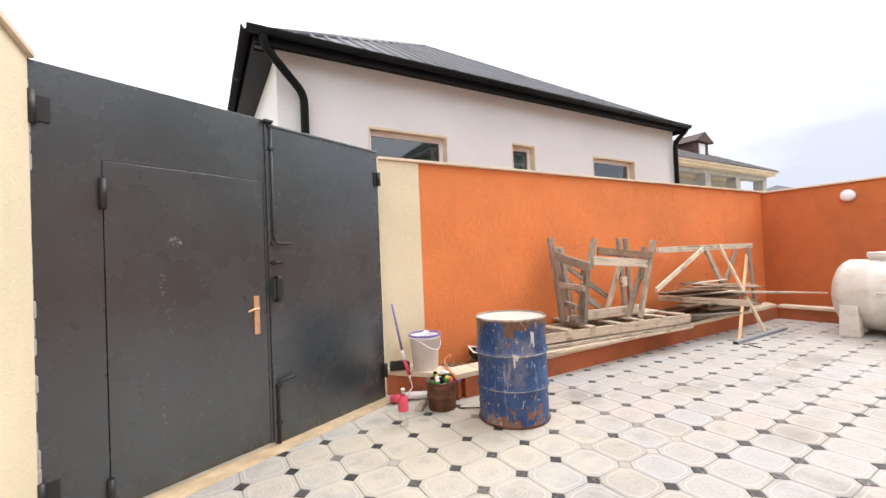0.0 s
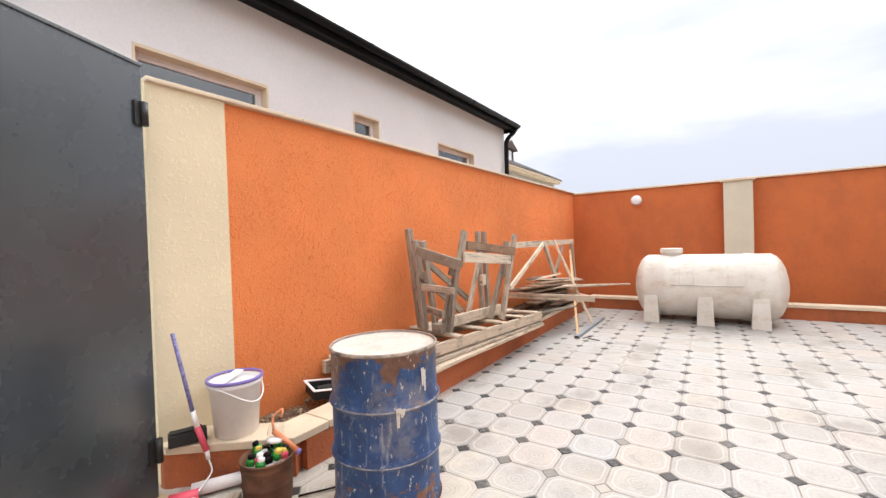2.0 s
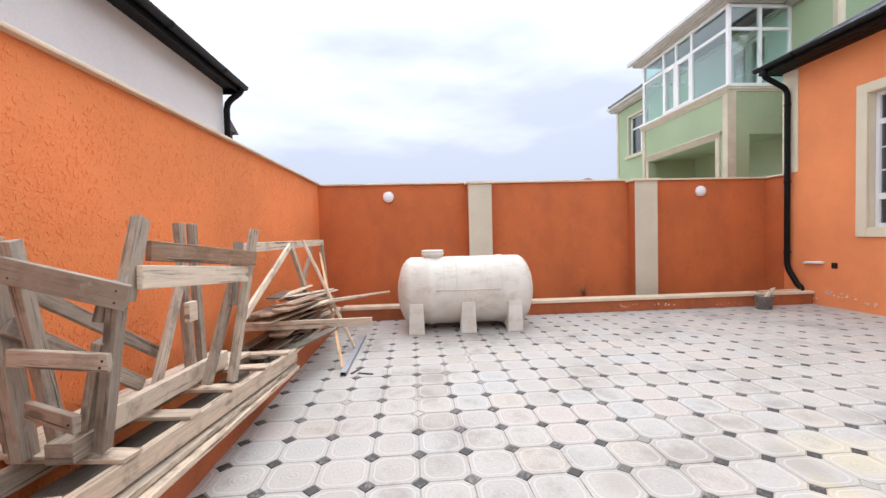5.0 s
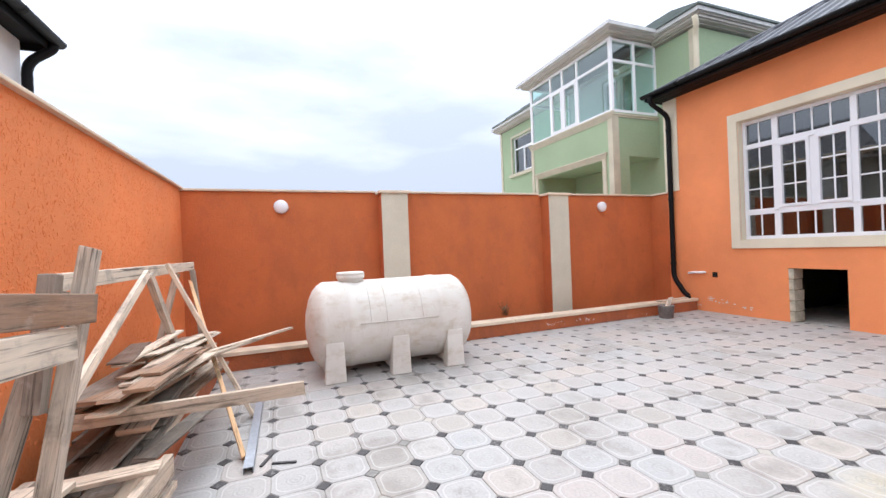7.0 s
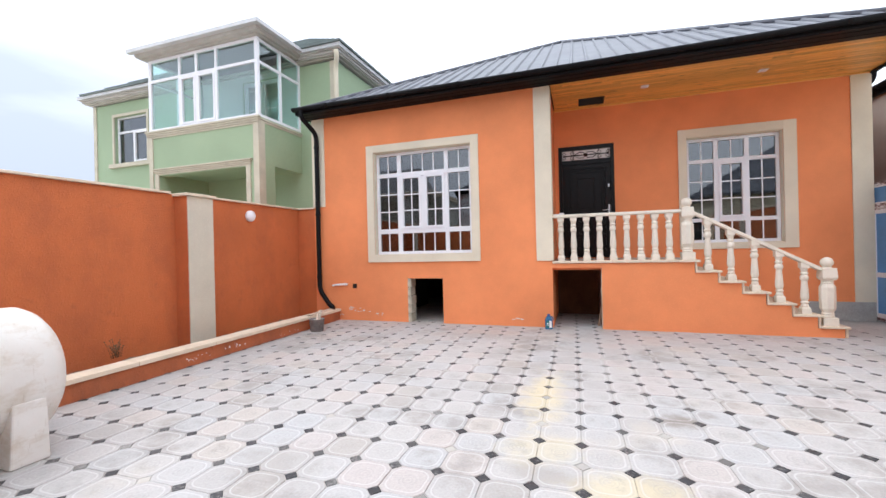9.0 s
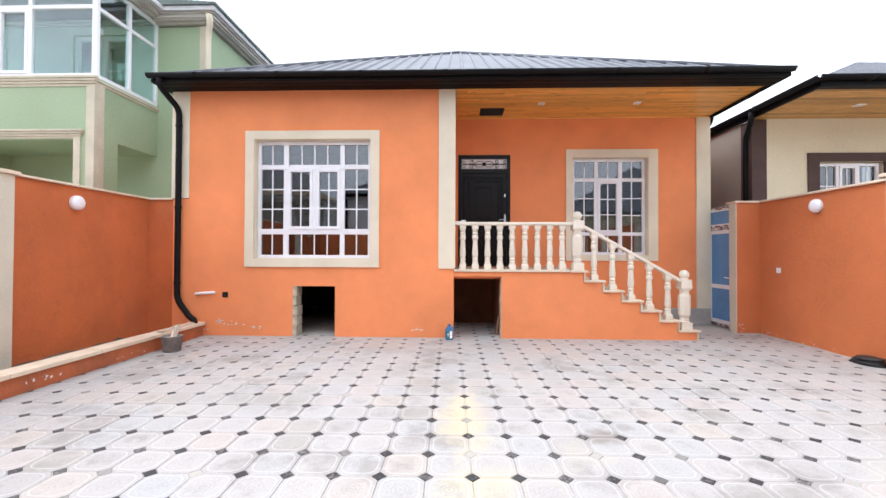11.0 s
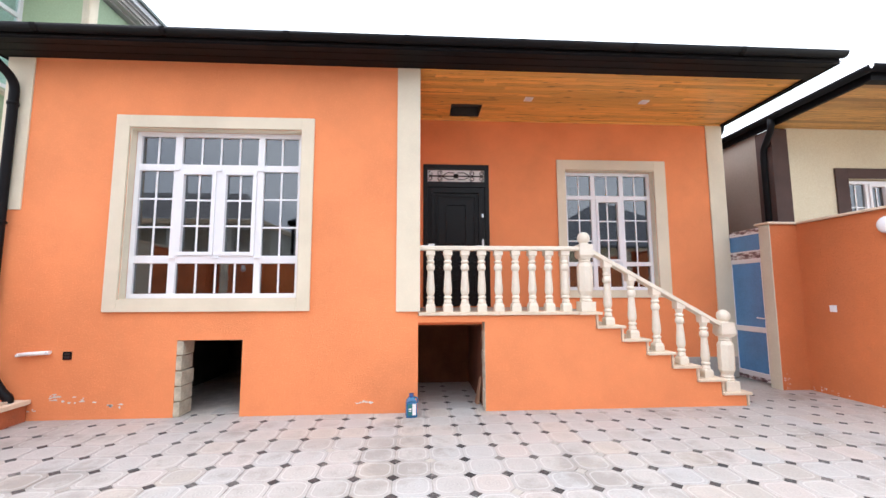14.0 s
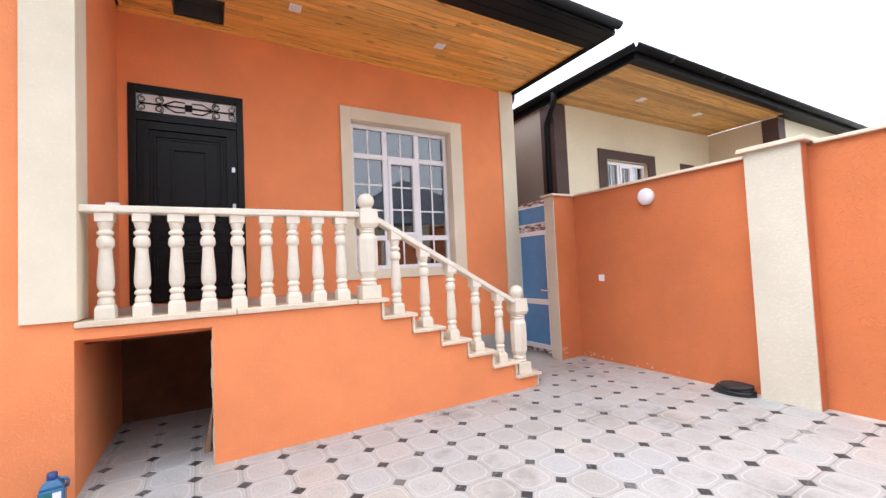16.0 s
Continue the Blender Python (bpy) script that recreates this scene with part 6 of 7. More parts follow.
for i in range(26):
    a = rng2.uniform(0, 6.28); ln = rng2.uniform(0.08, 0.24); o = rng2.uniform(0.02, 0.09)
    x, y = 9.72 + rng2.uniform(-0.03, 0.03), -0.95 + rng2.uniform(-0.06, 0.06)
    b.tube([(x, y, 0.15), (x + o * 0.5 * math.cos(a), y + o * 0.5 * math.sin(a), 0.15 + ln * 0.6), (x + o * math.cos(a), y + o * math.sin(a), 0.15 + ln)], 0.0022, 4)
    b.hull([(x + o * math.cos(a), y + o * math.sin(a), 0.15 + ln), (x + o * math.cos(a) + 0.02, y + o * math.sin(a) + 0.008, 0.155 + ln), (x + o * math.cos(a) + 0.012, y + o * math.sin(a) - 0.014, 0.165 + ln)], [(0, 1, 2)])
tagged(b.obj("dry_weed", speckled("withered_stalks", (0.16, 0.10, 0.05), 0.9, 0.2)), "withered weed growing in the planter soil", "weed")

# small bucket by the downpipe, blue jug, dark sack
pail = thing("mortar_pail", "dirty grey mortar pail with sticks by the planter", "pail", pose(8.67, -3.62, 0))
b = Build().lathe([(0.105, 0), (0.112, 0.004), (0.135, 0.215), (0.138, 0.22), (0.128, 0.22), (0.10, 0.02), (0.01, 0.018)], 24)
b.obj("body", speckled("mortar_grey", (0.20, 0.17, 0.16), 0.9, 0.25, 10), pail)
b = Build().lathe([(0.004, 0.17), (0.11, 0.172), (0.126, 0.19)], 20)
b.obj("mortar", M_CONCRETE, pail)
b = Build()
b.bar((0.02, -0.02, 0.16), (0.16, -0.30, 0.31), 0.05, 0.02); b.bar((-0.03, 0.0, 0.16), (0.10, -0.28, 0.33), 0.04, 0.02)
b.obj("stick", M_NEW_WOOD, pail, 0.003)
plank((8.95, -3.75, 0.245), (9.02, -4.65, 0.245), 0.10, 0.02, M_NEW_WOOD, "pale board lying on the stone coping", "board on coping")

jug = thing("blue_jug", "translucent blue plastic jug with white label by the wall", "jug", pose(4.70, -4.61, 0, 0, 0, 8))
m = Mat("blue_plastic", (0.05, 0.20, 0.42), 0.25); m.b.inputs["Transmission Weight"].default_value = 0.3
M_BLUE_JUG = m.m
b = Build()
b.box(-0.062, 0.062, -0.052, 0.052, 0.0, 0.17)
b.hull([(-0.062, -0.052, 0.17), (0.062, -0.052, 0.17), (0.062, 0.052, 0.17), (-0.062, 0.052, 0.17), (-0.028, -0.028, 0.22), (0.028, -0.028, 0.22), (0.028, 0.028, 0.22), (-0.028, 0.028, 0.22)],
       [(0, 3, 2, 1), (4, 5, 6, 7), (0, 1, 5, 4), (1, 2, 6, 5), (2, 3, 7, 6), (3, 0, 4, 7)])
b.obj("body", M_BLUE_JUG, jug, 0.014)
Build().lathe([(0.024, 0.22), (0.026, 0.224), (0.026, 0.255), (0.003, 0.257)], 16).obj("cap", Mat("navy_cap", (0.02, 0.06, 0.22), 0.4).m, jug)
b = Build()
b.tube(arc([(-0.028, 0, 0.215), (-0.075, 0, 0.20), (-0.07, 0, 0.15)]), 0.009, 8)
b.obj("grip", M_BLUE_JUG, jug)
b = Build()
b.box(-0.045, -0.005, 0.0525, 0.0535, 0.03, 0.15)
b.slot = 1
b.box(-0.005, 0.045, 0.0525, 0.0535, 0.03, 0.15)
b.slot = 0
b.box(0.005, 0.035, 0.0538, 0.0542, 0.09, 0.105); b.box(0.005, 0.035, 0.0538, 0.0542, 0.07, 0.078)
b.obj("label", [M_WHITE_PLASTIC, Mat("teal_label", (0.02, 0.16, 0.16), 0.5).m], jug)
b = Build()
for i in range(4):
    rr = 0.16 - 0.012 * i
    b.lathe([(rr - 0.01, 0.0), (rr + 0.004, 0.006), (rr, 0.022), (rr - 0.02, 0.026)], 14, (0.01 * (i % 2), 0.012 * i, 0.024 * i))
o = b.obj("rubber_sheet", speckled("black_rubber_sheet", (0.025, 0.026, 0.028), 0.6, 0.3), None, 0, pose(-0.77, -3.38, 0.001))
for v in o.data.vertices:
    k = 1 + 0.25 * noise.noise((v.co.x * 9, v.co.y * 9, v.co.z * 20))
    v.co.x *= k; v.co.y *= k * 1.15
tagged(o, "folded black rubber sheeting heaped by the pillar", "sheeting")

# ---- side gate of blue panels ----
side = thing("side_gate", "white plastic side gate with blue film panels and torn wrapping", "gate", pose(-0.63, -6.46, 0, 0, 0, 90))
# local x runs from the house wall towards the yard wall, -y faces the yard
M_FILM = speckled("blue_protective_film", (0.10, 0.27, 0.56), 0.3, 0.08, 3, 40, 0.02)
m = Mat("torn_wrapping_tape", (0.6, 0.58, 0.6), 0.5)
m.paint(m.ramp(m.noise(9, 4, 0.7, m.coords((1.0, 1.0, 2.6))), [(0.42, (0.12, 0.07, 0.08)), (0.50, (0.34, 0.25, 0.25)), (0.56, (0.74, 0.73, 0.76))]))
M_WRAP = m.m
b = Build()
W = 0.83
b.box(-0.06, -0.012, -0.04, 0.03, 0.02, 2.33); b.box(-0.012, 0.07, -0.03, 0.03, 0.02, 2.36); b.box(W - 0.05, W, -0.03, 0.03, 0.02, 2.36)
b.box(0.07, W - 0.05, -0.03, 0.03, 2.30, 2.36); b.box(0.07, W - 0.05, -0.03, 0.03, 1.90, 2.0)
b.box(0.07, W - 0.05, -0.03, 0.03, 0.02, 0.08)
b.obj("frame", M_WRAP, side, 0.004)
b = Build()
b.box(0.072, 0.135, -0.042, 0.02, 0.082, 1.898); b.box(W - 0.115, W - 0.052, -0.042, 0.02, 0.082, 1.898)
b.box(0.135, W - 0.115, -0.042, 0.02, 1.83, 1.898); b.box(0.135, W - 0.115, -0.042, 0.02, 0.082, 0.15); b.box(0.135, W - 0.115, -0.042, 0.02, 0.76, 0.84)
b.box(0.07, W - 0.05, -0.036, 0.02, 2.005, 2.025); b.box(0.07, W - 0.05, -0.036, 0.02, 2.275, 2.298)
b.obj("leaf", M_WHITE_PVC, side, 0.004)
b = Build()
b.box(0.135, W - 0.115, -0.02, 0.0, 0.15, 0.76); b.box(0.135, W - 0.115, -0.02, 0.0, 0.84, 1.83); b.box(0.07, W - 0.05, -0.02, 0.0, 2.025, 2.275)
b.obj("panel", M_FILM, side)
b = Build()
b.tube([(W - 0.08, -0.042, 0.98), (W - 0.08, -0.085, 0.98), (W - 0.20, -0.09, 0.985)], 0.01, 8)
b.box(W - 0.10, W - 0.065, -0.05, -0.042, 0.88, 1.05)
b.obj("handle", M_WHITE_PVC, side, 0.003)
b = Build().box(-1.05, 0.55, -6.6, -5.55, -0.012, -0.003)
structure(b.obj("passage_floor", M_CONCRETE), "grey cement floor before the side gate")


# ---- neighbouring grey house ----
n1 = thing("neighbour_house", "pale grey rendered neighbouring house with dark metal roof", "house")
b = Build()
NW = ((2.11, 3.36, 1.9, 3.14), (4.61, 5.13, 2.2, 3.18), (6.61, 7.90, 1.9, 3.14))
wall_with_holes(b, "x", 5.35, 5.6, 0.97, 9.34, -0.1, 3.945, NW)
b.box(0.97, 1.2, 5.6, 15.0, -0.1, 3.9); b.box(9.10, 9.34, 5.6, 15.0, -0.1, 3.9); b.box(0.97, 9.34, 15.0, 15.2, -0.1, 3.9)
b.obj("wall", M_GREY_RENDER, n1)
for (x0, x1, z0, z1) in NW:
    b = Build()
    e = 0.10
    b.box(x0, x0 + 0.02, 5.345, 5.5, z0, z1); b.box(x1 - 0.02, x1, 5.345, 5.5, z0, z1); b.box(x0 + 0.02, x1 - 0.02, 5.345, 5.5, z1 - 0.03, z1)
    b.obj("reveal", M_STONE, n1)
    b = Build()
    y = 5.46
    b.box(x0 + 0.02, x0 + 0.08, y, y + 0.06, z0, z1 - 0.03); b.box(x1 - 0.08, x1 - 0.02, y, y + 0.06, z0, z1 - 0.03); b.box(x0 + 0.08, x1 - 0.08, y, y + 0.06, z1 - 0.09, z1 - 0.03); b.box(x0 + 0.08, x1 - 0.08, y, y + 0.06, z0, z0 + 0.06)
    w = b.obj("window", M_WHITE_PVC, n1, 0.003)
    b = Build().box(x0 + 0.07, x1 - 0.07, y + 0.02, y + 0.03, z0 + 0.05, z1 - 0.08)
    p = b.obj("pane", M_GLASS, w); p.visible_shadow = False
    # dark sheet behind the pane in place of the room's shade
    Build().box(x0, x1, 5.75, 5.8, z0 - 0.1, z1 + 0.1).obj("inner_wall", M_SHADE_DARK, n1)
b = Build()
RX0, RX1, RY0, RZ = 0.72, 9.38, 5.10, 3.97
RA, RB = (5.0, 9.0, 6.6), (5.0, 12.5, 6.6)
ribbed_slope(b, (RX0, RY0, RZ), (RX1, RY0, RZ), RA, RA)
ribbed_slope(b, (RX1, RY0, RZ), (RX1, 15.6, RZ), RA, RB)
ribbed_slope(b, (RX0, 15.6, RZ), (RX0, RY0, RZ), RB, RA)
b.tube([(RX0, RY0, RZ), RA], 0.05, 8); b.tube([(RX1, RY0, RZ), RA], 0.05, 8)
b.obj("roof", M_ROOF, n1)
b = Build()
b.box(RX0, RX1, RY0, 5.35, 3.925, 3.945); b.box(RX0, 0.97, 5.35, 15.6, 3.86, 3.89); b.box(9.34, RX1, 5.35, 15.6, 3.86, 3.89)
b.box(RX0, RX1, RY0 - 0.02, RY0, 3.84, 3.97); b.box(RX0 - 0.02, RX0, RY0 - 0.02, 15.6, 3.84, 3.97); b.box(RX1, RX1 + 0.02, RY0 - 0.02, 15.6, 3.84, 3.97)
b.obj("eave_soffit", M_BLACK_METAL, n1)
b = Build()
gutter_run(b, (RX0 - 0.10, RY0 - 0.085, 3.965), (RX1 + 0.03, RY0 - 0.085, 3.965), (0, -1, 0), 0.065)
gutter_run(b, (RX0 - 0.085, RY0 - 0.1, 3.965), (RX0 - 0.085, 15.4, 3.965), (-1, 0, 0), 0.065)
b.obj("gutter", M_BLACK_METAL, n1)
b = Build()
b.tube(arc([(0.80, RY0 - 0.07, 3.98), (0.80, RY0 - 0.05, 3.80), (1.27, 5.27, 3.40), (1.27, 5.27, 0.2)]), 0.05, 12)
b.tube(arc([(9.33, RY0 - 0.07, 3.98), (9.33, RY0 - 0.05, 3.86), (9.28, 5.27, 3.66), (9.28, 5.27, 0.2)]), 0.05, 12)
b.obj("downpipe", M_BLACK_METAL, n1)

# ---- neighbouring cream house with the pine porch ----
n2 = thing("neighbour_house", "cream neighbouring house with brown trim and pine porch ceiling", "house")
M_PALE = speckled("pale_cream_render", (0.66, 0.60, 0.44), 0.9, 0.05, 0.8, 45, 0.15)
N2Y = -6.05
b = Build()
wall_with_holes(b, "x", N2Y, N2Y - 0.25, -6.05, -1.50, -0.1, 4.1, [(-3.72, -2.50, 1.9, 3.25)])
b.box(-6.3, -6.05, N2Y - 0.25, -4.75, -0.1, 4.1)
b.box(-14.0, -6.3, -5.0, -4.75, -0.1, 4.1)
b.obj("wall", M_PALE, n2)
Build().box(-1.48, -1.23, N2Y - 0.3, -16.0, -0.1, 4.1).obj("side_wall", M_TAUPE, n2)
for q in ((-1.50, -1.215, N2Y - 0.3, N2Y + 0.015, -0.1, 4.08), (-6.33, -6.03, -5.01, -4.73, -0.1, 4.08)):
    Build().box(*q).obj("corner_trim", M_BROWN, n2, 0.004)
b = Build()
for q in ((-3.95, -3.72, 1.7, 3.42), (-2.50, -2.28, 1.7, 3.42), (-3.72, -2.50, 3.25, 3.42), (-3.72, -2.50, 1.7, 1.9)):
    b.box(q[0], q[1], N2Y, N2Y + 0.03, q[2], q[3])
b.obj("window_surround", M_BROWN, n2, 0.004)
full_window("window", -3.70, -2.52, 1.92, 3.23, N2Y - 0.06, [(0.04, 0.31, 0.05, 0.96, 1, 2), (0.36, 0.64, 0.05, 0.96, 1, 2), (0.69, 0.96, 0.05, 0.96, 1, 2)],
            [(0.31, 0.36, 0.04, 0.96), (0.64, 0.69, 0.04, 0.96)], (1,), n2)
# dark sheet that paints the dim room behind this window
Build().box(-3.9, -2.3, N2Y - 0.7, N2Y - 0.6, 1.6, 3.5).obj("inner_wall", M_SHADE_DARK, n2)
b = Build().box(-5.35, -4.85, N2Y, N2Y + 0.02, 1.2, 3.36)
b.obj("door", M_BROWN, n2, 0.004)
b = Build()
y = -4.62
while y > N2Y:
    b.bar((-6.05, y - 0.047, 4.115), (-1.25, y - 0.047, 4.115), 0.090, 0.016)
    y -= 0.094
structure(b.obj("ceiling_neighbour_porch", M_CEIL_WOOD_2), "pale pine board ceiling of the neighbouring porch")
for x in (-2.6, -4.3):
    b = Build().box(-0.07, 0.07, -0.07, 0.07, -0.014, 0.0)
    tagged(b.obj("ceiling_downlight", M_LAMP, None, 0.004, pose(x, -5.35, 4.106)), "small square white ceiling light in pine boards", "ceiling light", "neighbour porch lights")
b = Build()
QX, QY, QZ = -1.20, -4.50, 4.22
ribbed_slope(b, (-14.0, QY, QZ), (QX, QY, QZ), (-7.5, -10.4, 7.2), (-7.4, -10.4, 7.2))
ribbed_slope(b, (QX, QY, QZ), (QX, -16.3, QZ), (-7.4, -10.4, 7.2), (-7.4, -10.5, 7.2))
b.obj("roof", M_ROOF, n2)
b = Build()
b.box(-14.0, -6.06, QY - 0.121, -4.76, 4.10, 4.13); b.box(-14.0, QX, QY, QY - 0.12, 4.10, 4.13); b.box(QX - 0.05, QX, QY - 0.12, -16.3, 4.10, 4.13)
b.box(-14.0, QX + 0.02, QY, QY + 0.02, 4.09, 4.22); b.box(QX, QX + 0.02, QY, -16.3, 4.09, 4.22)
b.obj("eave_soffit", M_BLACK_METAL, n2)
b = Build()
gutter_run(b, (-14.0, QY + 0.09, 4.235), (QX + 0.12, QY + 0.09, 4.235), (0, 1, 0), 0.07)
gutter_run(b, (QX + 0.09, QY + 0.12, 4.235), (QX + 0.09, -16.0, 4.235), (1, 0, 0), 0.07)
b.obj("gutter", M_BLACK_METAL, n2)
b = Build()
b.tube(arc([(-1.11, -5.9, 4.20), (-1.11, -5.9, 4.02), (-1.19, -6.18, 3.75), (-1.19, -6.18, 0.2)]), 0.05, 12)
b.obj("downpipe", M_BLACK_METAL, n2)

# ---- green two-storey house ----
g = thing("green_house", "pale green two-storey house with a glazed balcony and cornice", "house")
GX0, GX1, GY = 11.05, 14.50, -4.89
b = Build()
wall_with_holes(b, "x", GY, GY - 0.22, GX0, GX1, 0, 4.56, [(11.40, 14.18, 0, 3.43)])
wall_with_holes(b, "y", GX0, GX0 + 0.22, -6.42, GY - 0.22, 0, 4.56, [(-6.42, -5.40, 0, 3.49)])
b.box(GX1 - 0.2, GX1, -6.42, GY - 0.22, 0, 4.52)
b.box(GX0 + 0.22, GX1 - 0.2, -6.42, GY - 0.22, 3.51, 3.62)
wall_with_holes(b, "x", -6.42, -6.65, 9.95, 19.1, 0, 6.3, [(16.7, 18.15, 4.36, 5.86), (11.7, 12.95, 4.62, 6.15)])
b.box(9.95, 10.2, -6.65, -17, 0, 6.3); b.box(18.9, 19.1, -6.65, -17, 0, 6.3)
b.obj("wall", M_GREEN, g)
b = Build()
def band(x0, x1, y0, y1, z0, steps, dz=0.045, along="x"):
    for i in range(steps):
        o = 0.02 + 0.018 * i
        if along == "x":
            b.box(x0 - o, x1 + o, y0, y0 + o, z0 + i * dz, z0 + (i + 1) * dz - 0.006)
        else:
            b.box(x0 - o, x0, y0, y1, z0 + i * dz, z0 + (i + 1) * dz - 0.006)
band(GX0, GX1, GY, 0, 4.385, 4)
band(GX0 + 0.0, 0, -6.42, GY, 4.44, 2, 0.045, "y")
band(11.30, 14.28, GY, 0, 3.45, 4, 0.04)
b.box(11.28, 11.40, GY, GY + 0.03, 0, 3.45); b.box(14.18, 14.30, GY, GY + 0.03, 0, 3.45)
b.box(GX0 - 0.025, GX0 + 0.13, GY, GY + 0.025, 0, 4.39); b.box(GX0 - 0.025, GX0, GY - 0.18, GY, 0, 4.445)
b.box(GX1 - 0.13, GX1, GY, GY + 0.025, 0, 4.39)
b.box(9.93, 10.12, -6.42, -6.39, 0, 6.3); b.box(18.98, 19.12, -6.42, -6.39, 0, 6.3)
for (x0, x1, z0, z1) in ((16.7, 18.15, 4.36, 5.86),):
    b.box(x0 - 0.08, x0, -6.42, -6.38, z0, z1 + 0.08); b.box(x1, x1 + 0.08, -6.42, -6.38, z0, z1 + 0.08); b.box(x0, x1, -6.42, -6.38, z1, z1 + 0.08); b.box(x0 - 0.2, x1 + 0.2, -6.42, -6.33, z0 - 0.12, z0)
b.obj("moulding", M_DULL_TRIM, g)
# glazed balcony
f = Build()
ZA, ZB, ZT = 4.565, 6.385, 5.84
t = 0.07
xs = [GX0 + 0.02, 12.28, 12.90, 13.45, GX1 - 0.02]
for x in xs:
    f.box(x - t / 2, x + t / 2, GY - 0.08, GY - 0.01, ZA, ZB)
for z in (ZA + 0.035, ZT, ZB - 0.035):
    f.box(GX0, GX1, GY - 0.078, GY - 0.012, z - 0.035, z + 0.035)
ys = [GY - 0.05, -5.68, -6.40]
for y in ys:
    f.box(GX0 + 0.01, GX0 + 0.08, y - t / 2, y + t / 2, ZA, ZB)
    f.box(GX1 - 0.08, GX1 - 0.01, y - t / 2, y + t / 2, ZA, ZB)
for z in (ZA + 0.035, ZT, ZB - 0.035):
    f.box(GX0 + 0.012, GX0 + 0.078, -6.42, GY - 0.02, z - 0.034, z + 0.034); f.box(GX1 - 0.078, GX1 - 0.012, -6.42, GY - 0.02, z - 0.034, z + 0.034)
for (x0, x1) in ((12.28, 12.90), (12.90, 13.45)):
    f.box(x0 + 0.035, x0 + 0.09, GY - 0.07, GY, ZA + 0.07, ZT - 0.035); f.box(x1 - 0.09, x1 - 0.035, GY - 0.07, GY, ZA + 0.07, ZT - 0.035)
    f.box(x0 + 0.09, x1 - 0.09, GY - 0.07, GY, ZA + 0.07, ZA + 0.125); f.box(x0 + 0.09, x1 - 0.09, GY - 0.07, GY, ZT - 0.09, ZT - 0.035)
balcony = f.obj("window", M_WHITE_PVC, g, 0.004)
b = Build()
b.box(GX0 + 0.02, GX1 - 0.02, GY - 0.05, GY - 0.045, ZA, ZB); b.box(GX0 + 0.042, GX0 + 0.047, -6.40, GY - 0.06, ZA, ZB); b.box(GX1 - 0.047, GX1 - 0.042, -6.40, GY - 0.06, ZA, ZB)
p = b.obj("pane", M_GLASS_CLEAR, balcony); p.visible_shadow = False
full_window("window", 16.7, 18.15, 4.36, 5.86, -6.50, [(0.04, 0.96, 0.70, 0.96, 0, 0), (0.04, 0.48, 0.04, 0.66, 0, 0), (0.52, 0.96, 0.04, 0.66, 0, 0)], [(0.04, 0.96, 0.66, 0.70), (0.48, 0.52, 0.04, 0.66)], (1,), g)
full_window("window", 11.7, 12.95, 4.62, 6.15, -6.46, [(0.05, 0.47, 0.04, 0.96, 0, 1), (0.53, 0.95, 0.04, 0.96, 0, 1)], [(0.47, 0.53, 0.04, 0.96)], (0, 1), g, M_GLASS_CLEAR)
Build().box(10.4, 18.6, -7.3, -7.2, 0, 6.25).obj("inner_wall", M_CURTAIN, g)
b = Build()
wall_with_holes(b, "x", -6.415, -6.405, GX0 + 0.05, GX1 - 0.05, 4.57, 6.385, [(11.7, 12.95, 4.62, 6.15)])
b.obj("balcony_plaster", M_CURTAIN, g)
Build().box(GX0, GX1, -6.42, GY - 0.09, 6.39, 6.44).obj("balcony_ceiling", M_GREY_RENDER, g)
# cornice boxes and roofs
b = Build()
def cornice(x0, x1, y0, y1, z, out=0.38):
    for i, (o, h0, h1) in enumerate(((0.08, 0, 0.03), (0.18, 0.03, 0.06), (out, 0.06, 0.12), (out + 0.04, 0.12, 0.15))):
        b.box(x0 - o, x1 + o, y0 - 0.01, y1 + o, z + h0, z + h1)
cornice(GX0, GX1, -6.42, GY, 6.39, 0.20)
cornice(9.95, 19.1, -17.0, -6.42, 6.33, 0.22)
b.obj("cornice", speckled("grey_beige_cornice", (0.50, 0.475, 0.44), 0.8, 0.08), g)
b = Build()
b.box(GX0 - 0.32, GX1 + 0.32, GY + 0.20, GY + 0.32, 6.50, 6.585); b.box(GX0 - 0.32, GX0 - 0.20, -6.10, GY + 0.20, 6.50, 6.585)
b.box(9.64, 19.4, -6.20, -6.10, 6.485, 6.57); b.box(9.64, 9.74, -17, -6.20, 6.485, 6.57)
b.obj("gutter", speckled("pale_grey_gutter", (0.62, 0.62, 0.63), 0.45, 0.08), g)
b = Build()
ribbed_slope(b, (9.66, -6.12, 6.56), (19.4, -6.12, 6.56), (13.6, -10.2, 9.3), (15.0, -10.2, 9.3), 0.3, 0.05)
ribbed_slope(b, (9.66, -17, 6.56), (9.66, -6.12, 6.56), (13.6, -11.5, 9.3), (13.6, -10.2, 9.3), 0.3, 0.05)
b.hull([(10.80, -4.66, 6.59), (14.82, -4.66, 6.59), (12.8, -7.0, 7.25), (10.80, -6.15, 6.59), (14.82, -6.15, 6.59)], [(0, 1, 2), (0, 2, 3), (1, 4, 2)])
for k in range(8):
    zz = 6.60 + k * 0.302
    b.bar((9.62 + 0.45 * k, -6.08 - 0.45 * k, zz), (19.2 - 0.45 * k, -6.08 - 0.45 * k, zz), 0.05, 0.05)
    b.bar((9.62 + 0.45 * k, -6.08 - 0.45 * k, zz), (9.62 + 0.45 * k, -17 + 0.5 * k, zz), 0.05, 0.05)
b.obj("roof", M_GREEN_ROOF, g)
b = Build()
